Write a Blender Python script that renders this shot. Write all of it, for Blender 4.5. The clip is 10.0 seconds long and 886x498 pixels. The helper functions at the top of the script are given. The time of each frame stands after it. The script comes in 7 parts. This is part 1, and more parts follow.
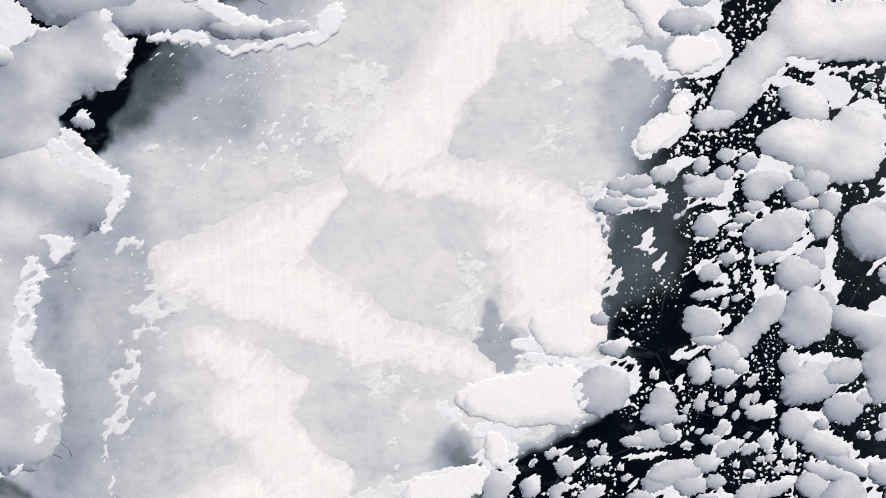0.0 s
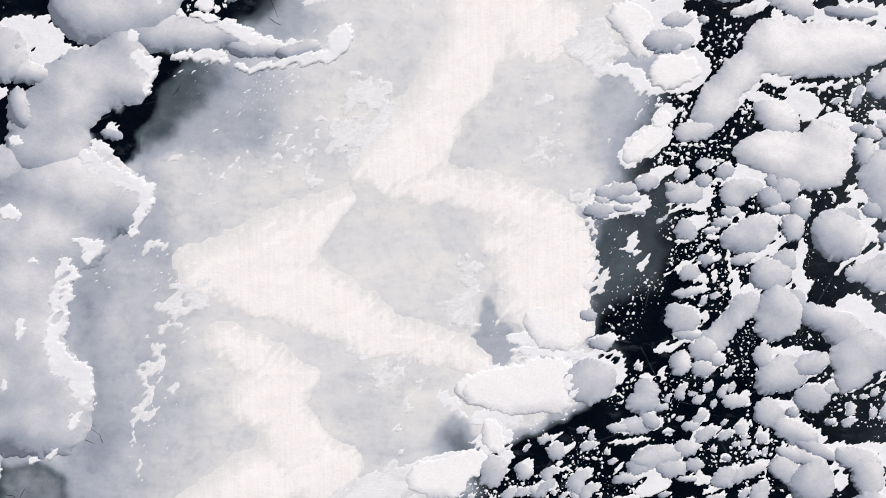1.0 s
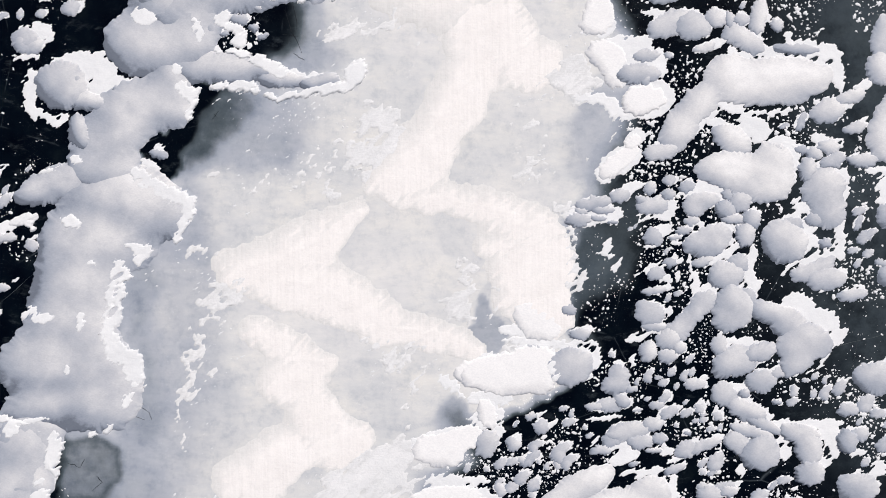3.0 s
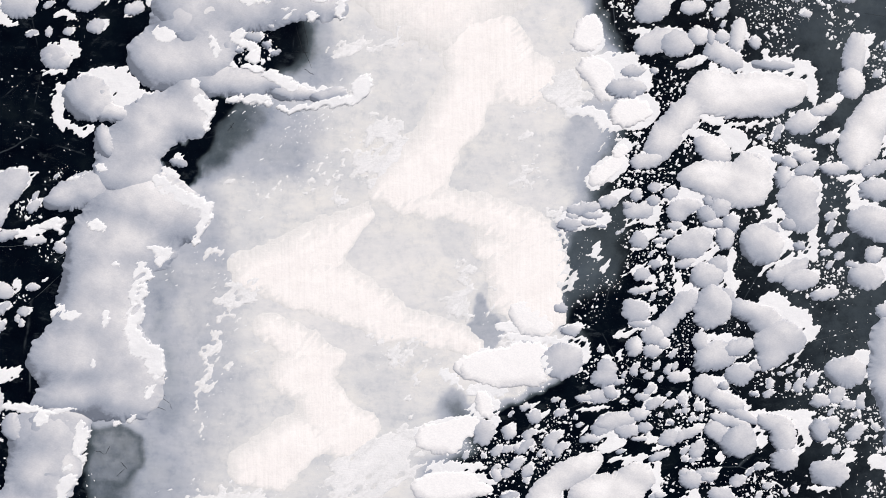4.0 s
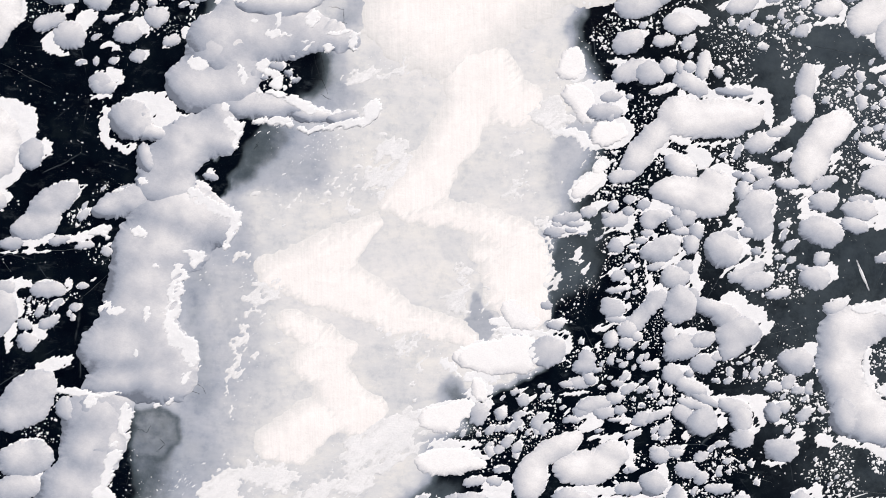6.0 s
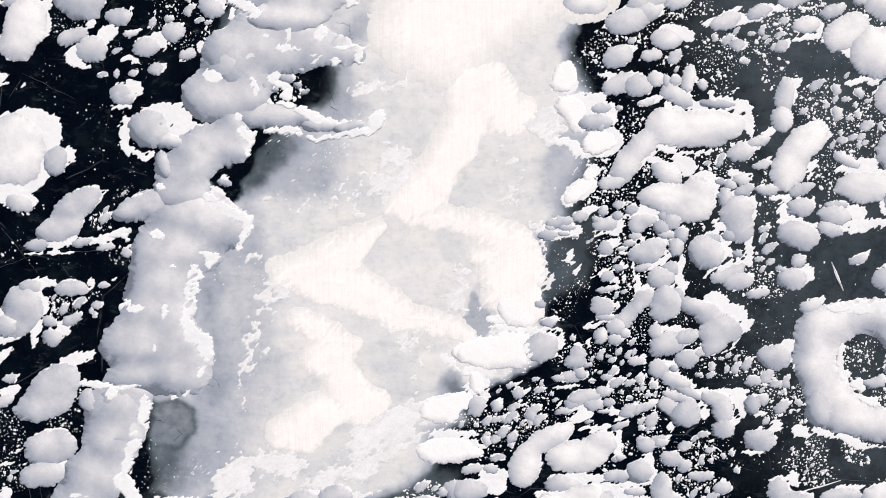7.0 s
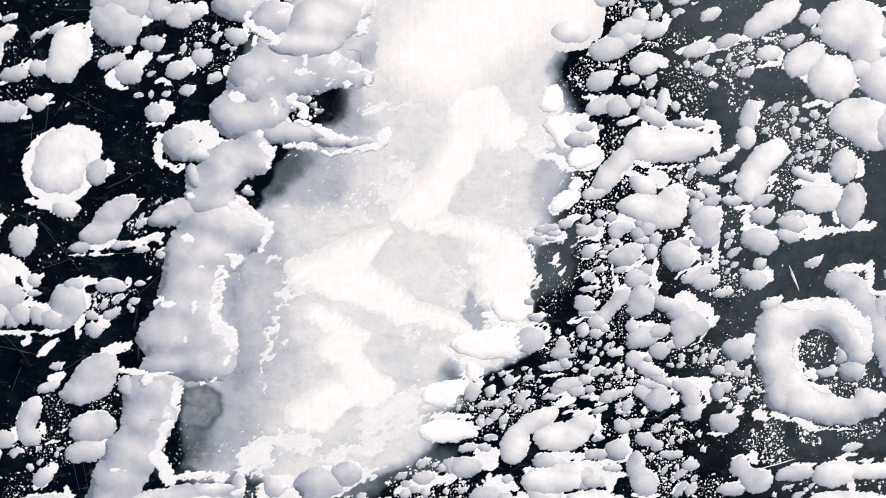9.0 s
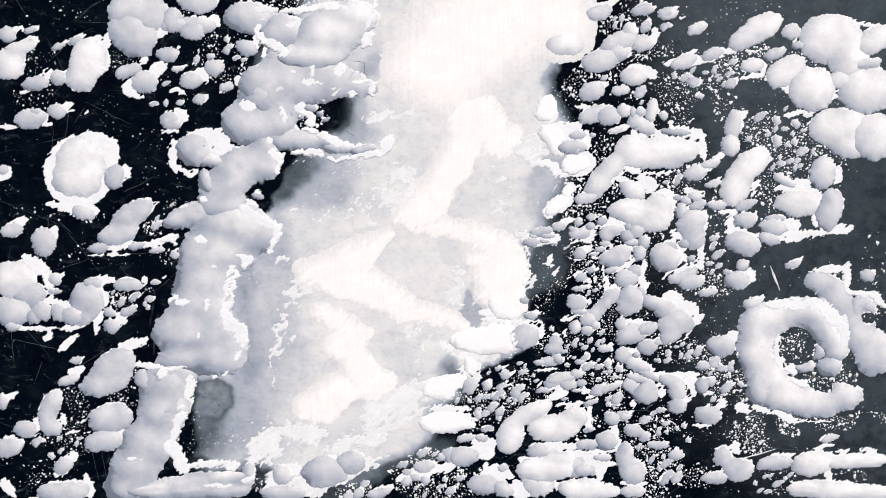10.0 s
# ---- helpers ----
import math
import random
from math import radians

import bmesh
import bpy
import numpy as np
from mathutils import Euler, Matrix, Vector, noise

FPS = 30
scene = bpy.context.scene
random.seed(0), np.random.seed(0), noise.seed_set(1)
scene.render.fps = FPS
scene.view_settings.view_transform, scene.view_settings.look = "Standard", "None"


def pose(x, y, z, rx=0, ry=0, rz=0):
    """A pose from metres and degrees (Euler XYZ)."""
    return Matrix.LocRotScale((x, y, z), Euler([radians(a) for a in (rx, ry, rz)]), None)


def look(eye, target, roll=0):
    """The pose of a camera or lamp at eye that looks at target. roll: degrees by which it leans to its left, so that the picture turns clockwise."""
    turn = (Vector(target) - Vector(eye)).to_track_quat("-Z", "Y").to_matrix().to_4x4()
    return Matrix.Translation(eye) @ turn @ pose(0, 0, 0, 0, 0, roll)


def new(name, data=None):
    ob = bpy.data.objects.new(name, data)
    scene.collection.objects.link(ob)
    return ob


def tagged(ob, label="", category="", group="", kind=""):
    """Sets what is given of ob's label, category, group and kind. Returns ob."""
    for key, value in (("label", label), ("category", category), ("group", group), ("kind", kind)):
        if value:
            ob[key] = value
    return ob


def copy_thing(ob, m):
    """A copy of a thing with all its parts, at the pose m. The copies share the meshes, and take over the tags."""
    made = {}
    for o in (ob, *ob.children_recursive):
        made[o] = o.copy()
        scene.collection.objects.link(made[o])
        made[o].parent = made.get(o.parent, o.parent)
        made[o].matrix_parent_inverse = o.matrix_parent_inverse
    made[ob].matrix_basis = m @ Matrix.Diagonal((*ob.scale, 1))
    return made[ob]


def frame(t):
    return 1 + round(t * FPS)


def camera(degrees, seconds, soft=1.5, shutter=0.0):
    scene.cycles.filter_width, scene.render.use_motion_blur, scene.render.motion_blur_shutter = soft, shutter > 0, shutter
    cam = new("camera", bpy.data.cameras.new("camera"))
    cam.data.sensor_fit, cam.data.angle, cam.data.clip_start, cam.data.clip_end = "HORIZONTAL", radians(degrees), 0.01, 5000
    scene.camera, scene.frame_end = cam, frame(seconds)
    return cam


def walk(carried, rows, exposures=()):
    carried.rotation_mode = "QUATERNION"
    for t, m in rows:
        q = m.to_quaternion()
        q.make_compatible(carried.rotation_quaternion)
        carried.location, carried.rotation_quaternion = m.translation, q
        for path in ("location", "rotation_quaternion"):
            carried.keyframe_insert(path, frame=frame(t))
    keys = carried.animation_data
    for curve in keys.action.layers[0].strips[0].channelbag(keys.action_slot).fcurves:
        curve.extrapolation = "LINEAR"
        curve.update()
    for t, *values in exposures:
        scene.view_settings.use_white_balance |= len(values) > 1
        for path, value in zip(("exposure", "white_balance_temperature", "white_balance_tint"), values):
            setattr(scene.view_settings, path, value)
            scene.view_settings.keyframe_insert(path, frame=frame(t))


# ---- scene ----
# ---- camera ----
cam = camera(57.1, 10.0, soft=1.0)
ROWS = [
    (0, 0, 0, 16.5, 0, 0, 0),
    (0.5, -0.01, 0.057, 17.201, -0.127, 0.002, -0.004),
    (1, -0.02, 0.123, 17.91, -0.265, 0.002, -0.004),
    (1.5, -0.03, 0.198, 18.627, -0.413, -0.002, 0.001),
    (2, -0.04, 0.282, 19.352, -0.572, -0.007, 0.009),
    (2.5, -0.05, 0.376, 20.085, -0.741, -0.016, 0.021),
    (3.25, -0.065, 0.536, 21.197, -1.014, -0.033, 0.046),
    (4, -0.082, 0.718, 22.326, -1.311, -0.056, 0.081),
    (4.5, -0.095, 0.853, 23.087, -1.523, -0.075, 0.109),
    (5, -0.108, 0.999, 23.855, -1.744, -0.097, 0.141),
    (5.5, -0.123, 1.156, 24.629, -1.976, -0.121, 0.176),
    (6.25, -0.148, 1.412, 25.8, -2.344, -0.162, 0.238),
    (7, -0.176, 1.694, 26.985, -2.736, -0.209, 0.308),
    (7.5, -0.197, 1.898, 27.781, -3.01, -0.243, 0.36),
    (8, -0.221, 2.113, 28.583, -3.295, -0.28, 0.415),
    (8.5, -0.246, 2.341, 29.389, -3.59, -0.32, 0.475),
    (9, -0.274, 2.582, 30.2, -3.896, -0.362, 0.538),
    (9.5, -0.304, 2.835, 31.015, -4.212, -0.407, 0.606),
    (10, -0.337, 3.102, 31.834, -4.539, -0.455, 0.678),
]
EXPOSURES = [(0.0, -0.25, 6400, 12), (2.5, -0.21, 6420, 12), (5.0, -0.13, 6520, 12.5), (7.5, -0.10, 6540, 12.5), (10.0, -0.08, 6490, 12)]
walk(cam, [(t, pose(x, y, z, rx, ry, rz)) for t, x, y, z, rx, ry, rz in ROWS], EXPOSURES)

# ---- light: high hazy sun from the upper right, pale sky ----
SUN_ELEVATION, SUN_AZIMUTH = 60.0, 66.0      # azimuth: degrees from +x towards +y
world = bpy.data.worlds.new("sky")
scene.world = world
world.use_nodes = True
wn, wl = world.node_tree.nodes, world.node_tree.links
sky = wn.new("ShaderNodeTexSky")
sky.sky_type, sky.sun_disc = "NISHITA", False
sky.sun_elevation, sky.sun_rotation = radians(SUN_ELEVATION), radians(90 - SUN_AZIMUTH)
sky.dust_density, sky.air_density = 1.5, 1.0
wn["Background"].inputs["Strength"].default_value = 0.05
wl.new(sky.outputs["Color"], wn["Background"].inputs["Color"])
lamp = bpy.data.lights.new("sun", "SUN")
lamp.energy, lamp.angle, lamp.color = 3.88, radians(10.0), (1.0, 0.965, 0.92)
sun = new("sun", lamp)
a, e = radians(SUN_AZIMUTH), radians(SUN_ELEVATION)
sun.matrix_world = look((40 * math.cos(a) * math.cos(e), 40 * math.sin(a) * math.cos(e), 40 * math.sin(e)), (0, 0, 0))


# ---- materials ----
def material(name):
    m = bpy.data.materials.new(name)
    m.use_nodes = True
    return m, m.node_tree.nodes, m.node_tree.links, m.node_tree.nodes["Principled BSDF"]


def texture(nodes, links, scale, detail=4.0, rough=0.55, stretch=(1, 1, 1), turn=0.0):
    """Noise in metres, stretched and turned about z."""
    co = nodes.new("ShaderNodeTexCoord")
    mp = nodes.new("ShaderNodeMapping")
    mp.inputs["Scale"].default_value = stretch
    mp.inputs["Rotation"].default_value = (0, 0, radians(turn))
    no = nodes.new("ShaderNodeTexNoise")
    no.inputs["Scale"].default_value, no.inputs["Detail"].default_value = scale, detail
    no.inputs["Roughness"].default_value = rough
    links.new(co.outputs["Object"], mp.inputs["Vector"])
    links.new(mp.outputs["Vector"], no.inputs["Vector"])
    return no.outputs["Fac"]


def ramp(nodes, links, value, stops):
    r = nodes.new("ShaderNodeValToRGB")
    while len(r.color_ramp.elements) < len(stops):
        r.color_ramp.elements.new(0.5)
    for el, (at, col) in zip(r.color_ramp.elements, stops):
        el.position, el.color = at, (*col, 1)
    links.new(value, r.inputs["Fac"])
    return r.outputs["Color"]


def blend(nodes, links, how, fac, one, two):
    b = nodes.new("ShaderNodeMix")
    b.data_type, b.blend_type = "RGBA", how
    for sock, v in ((b.inputs["Factor"], fac), (b.inputs["A"], one), (b.inputs["B"], two)):
        if isinstance(v, (int, float)):
            sock.default_value = v
        elif isinstance(v, tuple):
            sock.default_value = (*v, 1)
        else:
            links.new(v, sock)
    return b.outputs["Result"]


def math_node(nodes, links, how, one, two=None, three=None):
    b = nodes.new("ShaderNodeMath")
    b.operation = how
    for sock, v in zip(b.inputs, (one, two, three)):
        if v is None:
            continue
        if isinstance(v, (int, float)):
            sock.default_value = v
        else:
            links.new(v, sock)
    return b.outputs["Value"]


def bumped(nodes, links, bsdf, pieces):
    """Chains bumps: (height, metres, strength)."""
    last = None
    for height, far, strength in pieces:
        b = nodes.new("ShaderNodeBump")
        b.inputs["Distance"].default_value, b.inputs["Strength"].default_value = far, strength
        links.new(height, b.inputs["Height"])
        if last is not None:
            links.new(last, b.inputs["Normal"])
        last = b.outputs["Normal"]
    links.new(last, bsdf.inputs["Normal"])


def snow(name, low, high, grain=1.0, ripple=0.0, thin=None):
    """Snow: two tones mottled over half a metre, fine grain, wind combing; ripple: sastrugi;
    thin: the colour of the frosted ice that shows where the attribute depth is small."""
    m, n, l, b = material(name)
    big = texture(n, l, 1.3, 5, 0.6)
    tone = ramp(n, l, big, [(0.3, low), (0.7, high)])
    small = texture(n, l, 22, 3, 0.6)
    fine = ramp(n, l, small, [(0.25, (0.93, 0.935, 0.945)), (0.75, (1, 1, 1))])
    colour = blend(n, l, "MULTIPLY", 1.0, tone, fine)
    if thin:
        at = n.new("ShaderNodeAttribute")
        at.attribute_name = "depth_shade"
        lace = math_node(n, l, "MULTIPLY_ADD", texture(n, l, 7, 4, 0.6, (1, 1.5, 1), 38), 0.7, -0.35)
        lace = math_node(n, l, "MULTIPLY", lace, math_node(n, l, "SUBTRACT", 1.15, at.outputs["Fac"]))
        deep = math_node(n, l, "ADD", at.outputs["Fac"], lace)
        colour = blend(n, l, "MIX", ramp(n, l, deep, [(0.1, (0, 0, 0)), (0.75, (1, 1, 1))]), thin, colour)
    l.new(colour, b.inputs["Base Color"])
    b.inputs["Roughness"].default_value = 0.75
    b.inputs["Specular IOR Level"].default_value = 0.15
    pieces = [(texture(n, l, 3.0, 4, 0.6), 0.05 * grain, 0.5), (small, 0.010 * grain, 0.6),
              (texture(n, l, 5.0, 3, 0.6, (1, 6, 1), 40), 0.012 * grain, 0.6)]
    if ripple:
        pieces.append((texture(n, l, 1.3, 2, 0.45, (4.6, 0.5, 1), 4), 0.045 * ripple, 0.55))
    bumped(n, l, b, pieces)
    return m


FRESH = snow("fresh_snow", (0.79, 0.786, 0.786), (0.89, 0.88, 0.87), 0.5)


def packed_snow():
    """Packed snow of the pillows: grey where thin, white where thick; the point attribute also holds painted side
    light.
    """
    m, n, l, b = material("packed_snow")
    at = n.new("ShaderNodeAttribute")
    at.attribute_name = "depth_shade"
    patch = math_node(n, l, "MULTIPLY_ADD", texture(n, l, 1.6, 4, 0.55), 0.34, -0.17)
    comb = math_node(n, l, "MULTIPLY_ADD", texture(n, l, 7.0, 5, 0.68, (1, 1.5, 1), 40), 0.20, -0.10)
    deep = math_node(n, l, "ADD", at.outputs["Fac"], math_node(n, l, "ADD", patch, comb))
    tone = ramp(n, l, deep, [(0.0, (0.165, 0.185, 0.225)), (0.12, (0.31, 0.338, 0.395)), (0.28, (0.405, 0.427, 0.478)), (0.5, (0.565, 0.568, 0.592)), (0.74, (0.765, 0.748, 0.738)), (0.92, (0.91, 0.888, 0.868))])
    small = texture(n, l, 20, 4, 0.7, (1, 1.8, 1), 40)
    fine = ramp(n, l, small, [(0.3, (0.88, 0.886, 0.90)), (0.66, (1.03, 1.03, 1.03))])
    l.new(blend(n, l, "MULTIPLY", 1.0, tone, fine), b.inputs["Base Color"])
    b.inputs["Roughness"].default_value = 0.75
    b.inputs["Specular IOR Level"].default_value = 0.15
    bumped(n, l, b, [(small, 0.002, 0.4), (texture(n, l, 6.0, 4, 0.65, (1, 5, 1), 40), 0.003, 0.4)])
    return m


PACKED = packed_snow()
FROSTED = (0.735, 0.718, 0.696)
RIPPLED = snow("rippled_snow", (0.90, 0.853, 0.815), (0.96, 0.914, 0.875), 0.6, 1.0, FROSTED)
DASH = snow("thin_snow_flecks", (0.74, 0.742, 0.75), (0.84, 0.84, 0.84))
CRUST = snow("thin_snow_crust", (0.77, 0.763, 0.756), (0.88, 0.862, 0.85), 0.8, 0.0, (0.72, 0.712, 0.705))


def lake_material():
    """Clear black ice; the attribute cover says how thickly it is dusted and frosted, and in places carries painted
    shadow and haze.
    """
    m, n, l, b = material("lake_ice")
    at = n.new("ShaderNodeAttribute")
    at.attribute_name = "cover"
    cov = math_node(n, l, "MINIMUM", at.outputs["Fac"], 1.0)
    drifted = math_node(n, l, "SUBTRACT", at.outputs["Fac"], 1.0)
    clouds = texture(n, l, 0.9, 6, 0.65)
    wisps = texture(n, l, 3.2, 6, 0.7)
    streaks = texture(n, l, 2.2, 6, 0.65, (1, 3.5, 1), 38)
    jitter = math_node(n, l, "MULTIPLY_ADD", clouds, 0.5, -0.25)
    jitter2 = math_node(n, l, "MULTIPLY_ADD", wisps, 0.3, -0.15)
    jitter = math_node(n, l, "ADD", jitter, jitter2)
    mid = math_node(n, l, "MULTIPLY", cov, math_node(n, l, "SUBTRACT", 1.0, cov))
    mid = math_node(n, l, "MULTIPLY", mid, 3.0)
    amount = math_node(n, l, "MULTIPLY_ADD", jitter, mid, cov)
    deep = ramp(n, l, clouds, [(0.35, (0.0005, 0.0013, 0.0040)), (0.56, (0.0016, 0.0036, 0.0072)), (0.8, (0.008, 0.0125, 0.015))])
    bubble = ramp(n, l, texture(n, l, 34, 4, 0.75), [(0.62, (0, 0, 0)), (0.74, (0.16, 0.17, 0.18))])
    where = ramp(n, l, texture(n, l, 1.7, 4, 0.6), [(0.44, (0, 0, 0)), (0.62, (1, 1, 1))])
    deep = blend(n, l, "ADD", 1.0, deep, blend(n, l, "MULTIPLY", 1.0, bubble, where))
    lines = n.new("ShaderNodeTexVoronoi")
    lines.feature = "DISTANCE_TO_EDGE"
    lines.inputs["Scale"].default_value = 0.42
    bent = n.new("ShaderNodeMix")
    bent.data_type = "VECTOR"
    bent.inputs["Factor"].default_value = 0.16
    place = n.new("ShaderNodeTexCoord")
    swirl = n.new("ShaderNodeTexNoise")
    swirl.inputs["Scale"].default_value, swirl.inputs["Detail"].default_value = 0.9, 4
    l.new(place.outputs["Object"], bent.inputs["A"])
    l.new(place.outputs["Object"], swirl.inputs["Vector"])
    l.new(swirl.outputs["Color"], bent.inputs["B"])
    l.new(bent.outputs["Result"], lines.inputs["Vector"])
    hairline = ramp(n, l, lines.outputs["Distance"], [(0.0, (0.05, 0.058, 0.064)), (0.006, (0, 0, 0))])
    torn = ramp(n, l, texture(n, l, 0.7, 5, 0.6), [(0.46, (0, 0, 0)), (0.60, (1, 1, 1))])
    deep = blend(n, l, "ADD", 1.0, deep, blend(n, l, "MULTIPLY", 1.0, hairline, torn))
    smoke = ramp(n, l, texture(n, l, 1.5, 7, 0.72, (1, 2.2, 1), 25), [(0.56, (0, 0, 0)), (0.82, (0.045, 0.053, 0.058))])
    deep = blend(n, l, "ADD", 1.0, deep, smoke)
    frost = ramp(n, l, amount, [(0.0, (0.002, 0.004, 0.006)), (0.3, (0.088, 0.108, 0.122)), (0.6, (0.352, 0.377, 0.42)), (0.8, (0.465, 0.48, 0.52)), (1.0, (0.73, 0.714, 0.692))])
    tone = ramp(n, l, streaks, [(0.25, (0.86, 0.88, 0.91)), (0.7, (1.0, 1.0, 1.0))])
    frost = blend(n, l, "MULTIPLY", 0.8, frost, tone)
    patchy = ramp(n, l, texture(n, l, 0.55, 6, 0.6, (1, 1.6, 1), 30), [(0.32, (0.84, 0.862, 0.90)), (0.48, (0.95, 0.958, 0.97)), (0.66, (1.08, 1.065, 1.035))])
    frost = blend(n, l, "MULTIPLY", 1.0, frost, patchy)
    veins = ramp(n, l, texture(n, l, 2.6, 8, 0.74), [(0.36, (0.78, 0.81, 0.85)), (0.50, (1, 1, 1)), (0.68, (1.06, 1.06, 1.05))])
    frost = blend(n, l, "MULTIPLY", 0.7, frost, veins)
    grain = ramp(n, l, texture(n, l, 14, 4, 0.7), [(0.58, (0, 0, 0)), (0.70, (0.16, 0.16, 0.16))])
    frost = blend(n, l, "ADD", math_node(n, l, "MULTIPLY", cov, 0.7), frost, blend(n, l, "MULTIPLY", 1.0, grain, where))
    sift = math_node(n, l, "MULTIPLY_ADD", texture(n, l, 1.8, 6, 0.65, (1, 2, 1), 38), 0.8, -0.4)
    sift = math_node(n, l, "MULTIPLY_ADD", sift, math_node(n, l, "MINIMUM", math_node(n, l, "MAXIMUM", math_node(n, l, "MULTIPLY", drifted, 4.0), 0.0), 1.0), drifted)
    frost = blend(n, l, "MIX", ramp(n, l, sift, [(0.0, (0, 0, 0)), (0.7, (1, 1, 1))]), frost, (0.91, 0.868, 0.832))
    edge = ramp(n, l, amount, [(0.02, (0, 0, 0)), (0.14, (1, 1, 1))])
    l.new(blend(n, l, "MIX", edge, deep, frost), b.inputs["Base Color"])
    l.new(ramp(n, l, amount, [(0.05, (0.12, 0.12, 0.12)), (0.5, (0.45, 0.45, 0.45))]), b.inputs["Roughness"])
    b.inputs["IOR"].default_value = 1.31
    b.inputs["Specular IOR Level"].default_value = 0.09
    bumped(n, l, b, [(wisps, 0.02, 0.25), (texture(n, l, 30, 3), 0.004, 0.3)])
    return m


LAKE = lake_material()
CRACK = snow("crack_frost", (0.05, 0.06, 0.065), (0.14, 0.155, 0.16), 0.3)
FISSURE = snow("open_crack", (0.006, 0.008, 0.012), (0.03, 0.034, 0.04), 0.3)


# ---- fields: noise and distances on grids ----
def lattice(ix, iy, seed):
    h = (ix.astype(np.int64) * 374761393 + iy.astype(np.int64) * 668265263 + seed * 974711) & 0x7FFFFFFF
    h = ((h ^ (h >> 13)) * 1274126177) & 0x7FFFFFFF
    return ((h ^ (h >> 16)) & 0xFFFF) / 32767.5 - 1.0


def grain2(x, y, seed=0):
    """Smooth value noise, -1 to 1, one lattice cell to the unit."""
    ix, iy = np.floor(x), np.floor(y)
    u, v = x - ix, y - iy
    u, v = u * u * (3 - 2 * u), v * v * (3 - 2 * v)
    p, q = lattice(ix, iy, seed), lattice(ix + 1, iy, seed)
    r, s = lattice(ix, iy + 1, seed), lattice(ix + 1, iy + 1, seed)
    return (p * (1 - u) + q * u) * (1 - v) + (r * (1 - u) + s * u) * v


def rough2(x, y, seed=0, octaves=3):
    return sum(grain2(x * 2 ** k, y * 2 ** k, seed + 17 * k) / 2 ** k for k in range(octaves)) / 1.6


def inside(x, y, e):
    """Metres inside the edge of the ellipse e = (x, y, half length, half width, degrees)."""
    c, s = math.cos(radians(e[4])), math.sin(radians(e[4]))
    dx, dy = x - e[0], y - e[1]
    px, py = (c * dx + s * dy), (-s * dx + c * dy)
    k0 = np.sqrt((px / e[2]) ** 2 + (py / e[3]) ** 2)
    k1 = np.sqrt((px / e[2] ** 2) ** 2 + (py / e[3] ** 2) ** 2)
    return np.where(k1 < 1e-6, min(e[2], e[3]), k0 * (1 - k0) / np.maximum(k1, 1e-6))


def joined(x, y, ellipses, soft):
    """Soft union of ellipses."""
    f = None
    for e in ellipses:
        d = inside(x, y, e)
        if f is None:
            f = d
        else:
            h = np.clip(0.5 + 0.5 * (f - d) / soft, 0, 1)
            f = d * (1 - h) + f * h + soft * h * (1 - h)
    return f


SPAN = (-19.0, 19.0, -10.0, 13.5)
RES = 0.05
taken = np.zeros((int((SPAN[3] - SPAN[2]) / RES) + 1, int((SPAN[1] - SPAN[0]) / RES) + 1), bool)


def grid_over(ellipses, pad, cell):
    x0 = min(e[0] - max(e[2], e[3]) for e in ellipses) - pad
    x1 = max(e[0] + max(e[2], e[3]) for e in ellipses) + pad
    y0 = min(e[1] - max(e[2], e[3]) for e in ellipses) - pad
    y1 = max(e[1] + max(e[2], e[3]) for e in ellipses) + pad
    return np.meshgrid(np.arange(x0, x1, cell), np.arange(y0, y1, cell))


def pieces_of(ok):
    """Labels the connected cells of a mask; returns the labels and the sizes."""
    label = np.zeros(ok.shape, int)
    sizes = [0]
    rows_n, cols_n = ok.shape
    for cell in np.argwhere(ok):
        if label[cell[0], cell[1]]:
            continue
        sizes.append(0)
        k = len(sizes) - 1
        stack = [(int(cell[0]), int(cell[1]))]
        label[stack[0]] = k
        while stack:
            j, i = stack.pop()
            sizes[k] += 1
            for jj, ii in ((j + 1, i), (j - 1, i), (j, i + 1), (j, i - 1)):
                if 0 <= jj < rows_n and 0 <= ii < cols_n and ok[jj, ii] and not label[jj, ii]:
                    label[jj, ii] = k
                    stack.append((jj, ii))
    return label, sizes


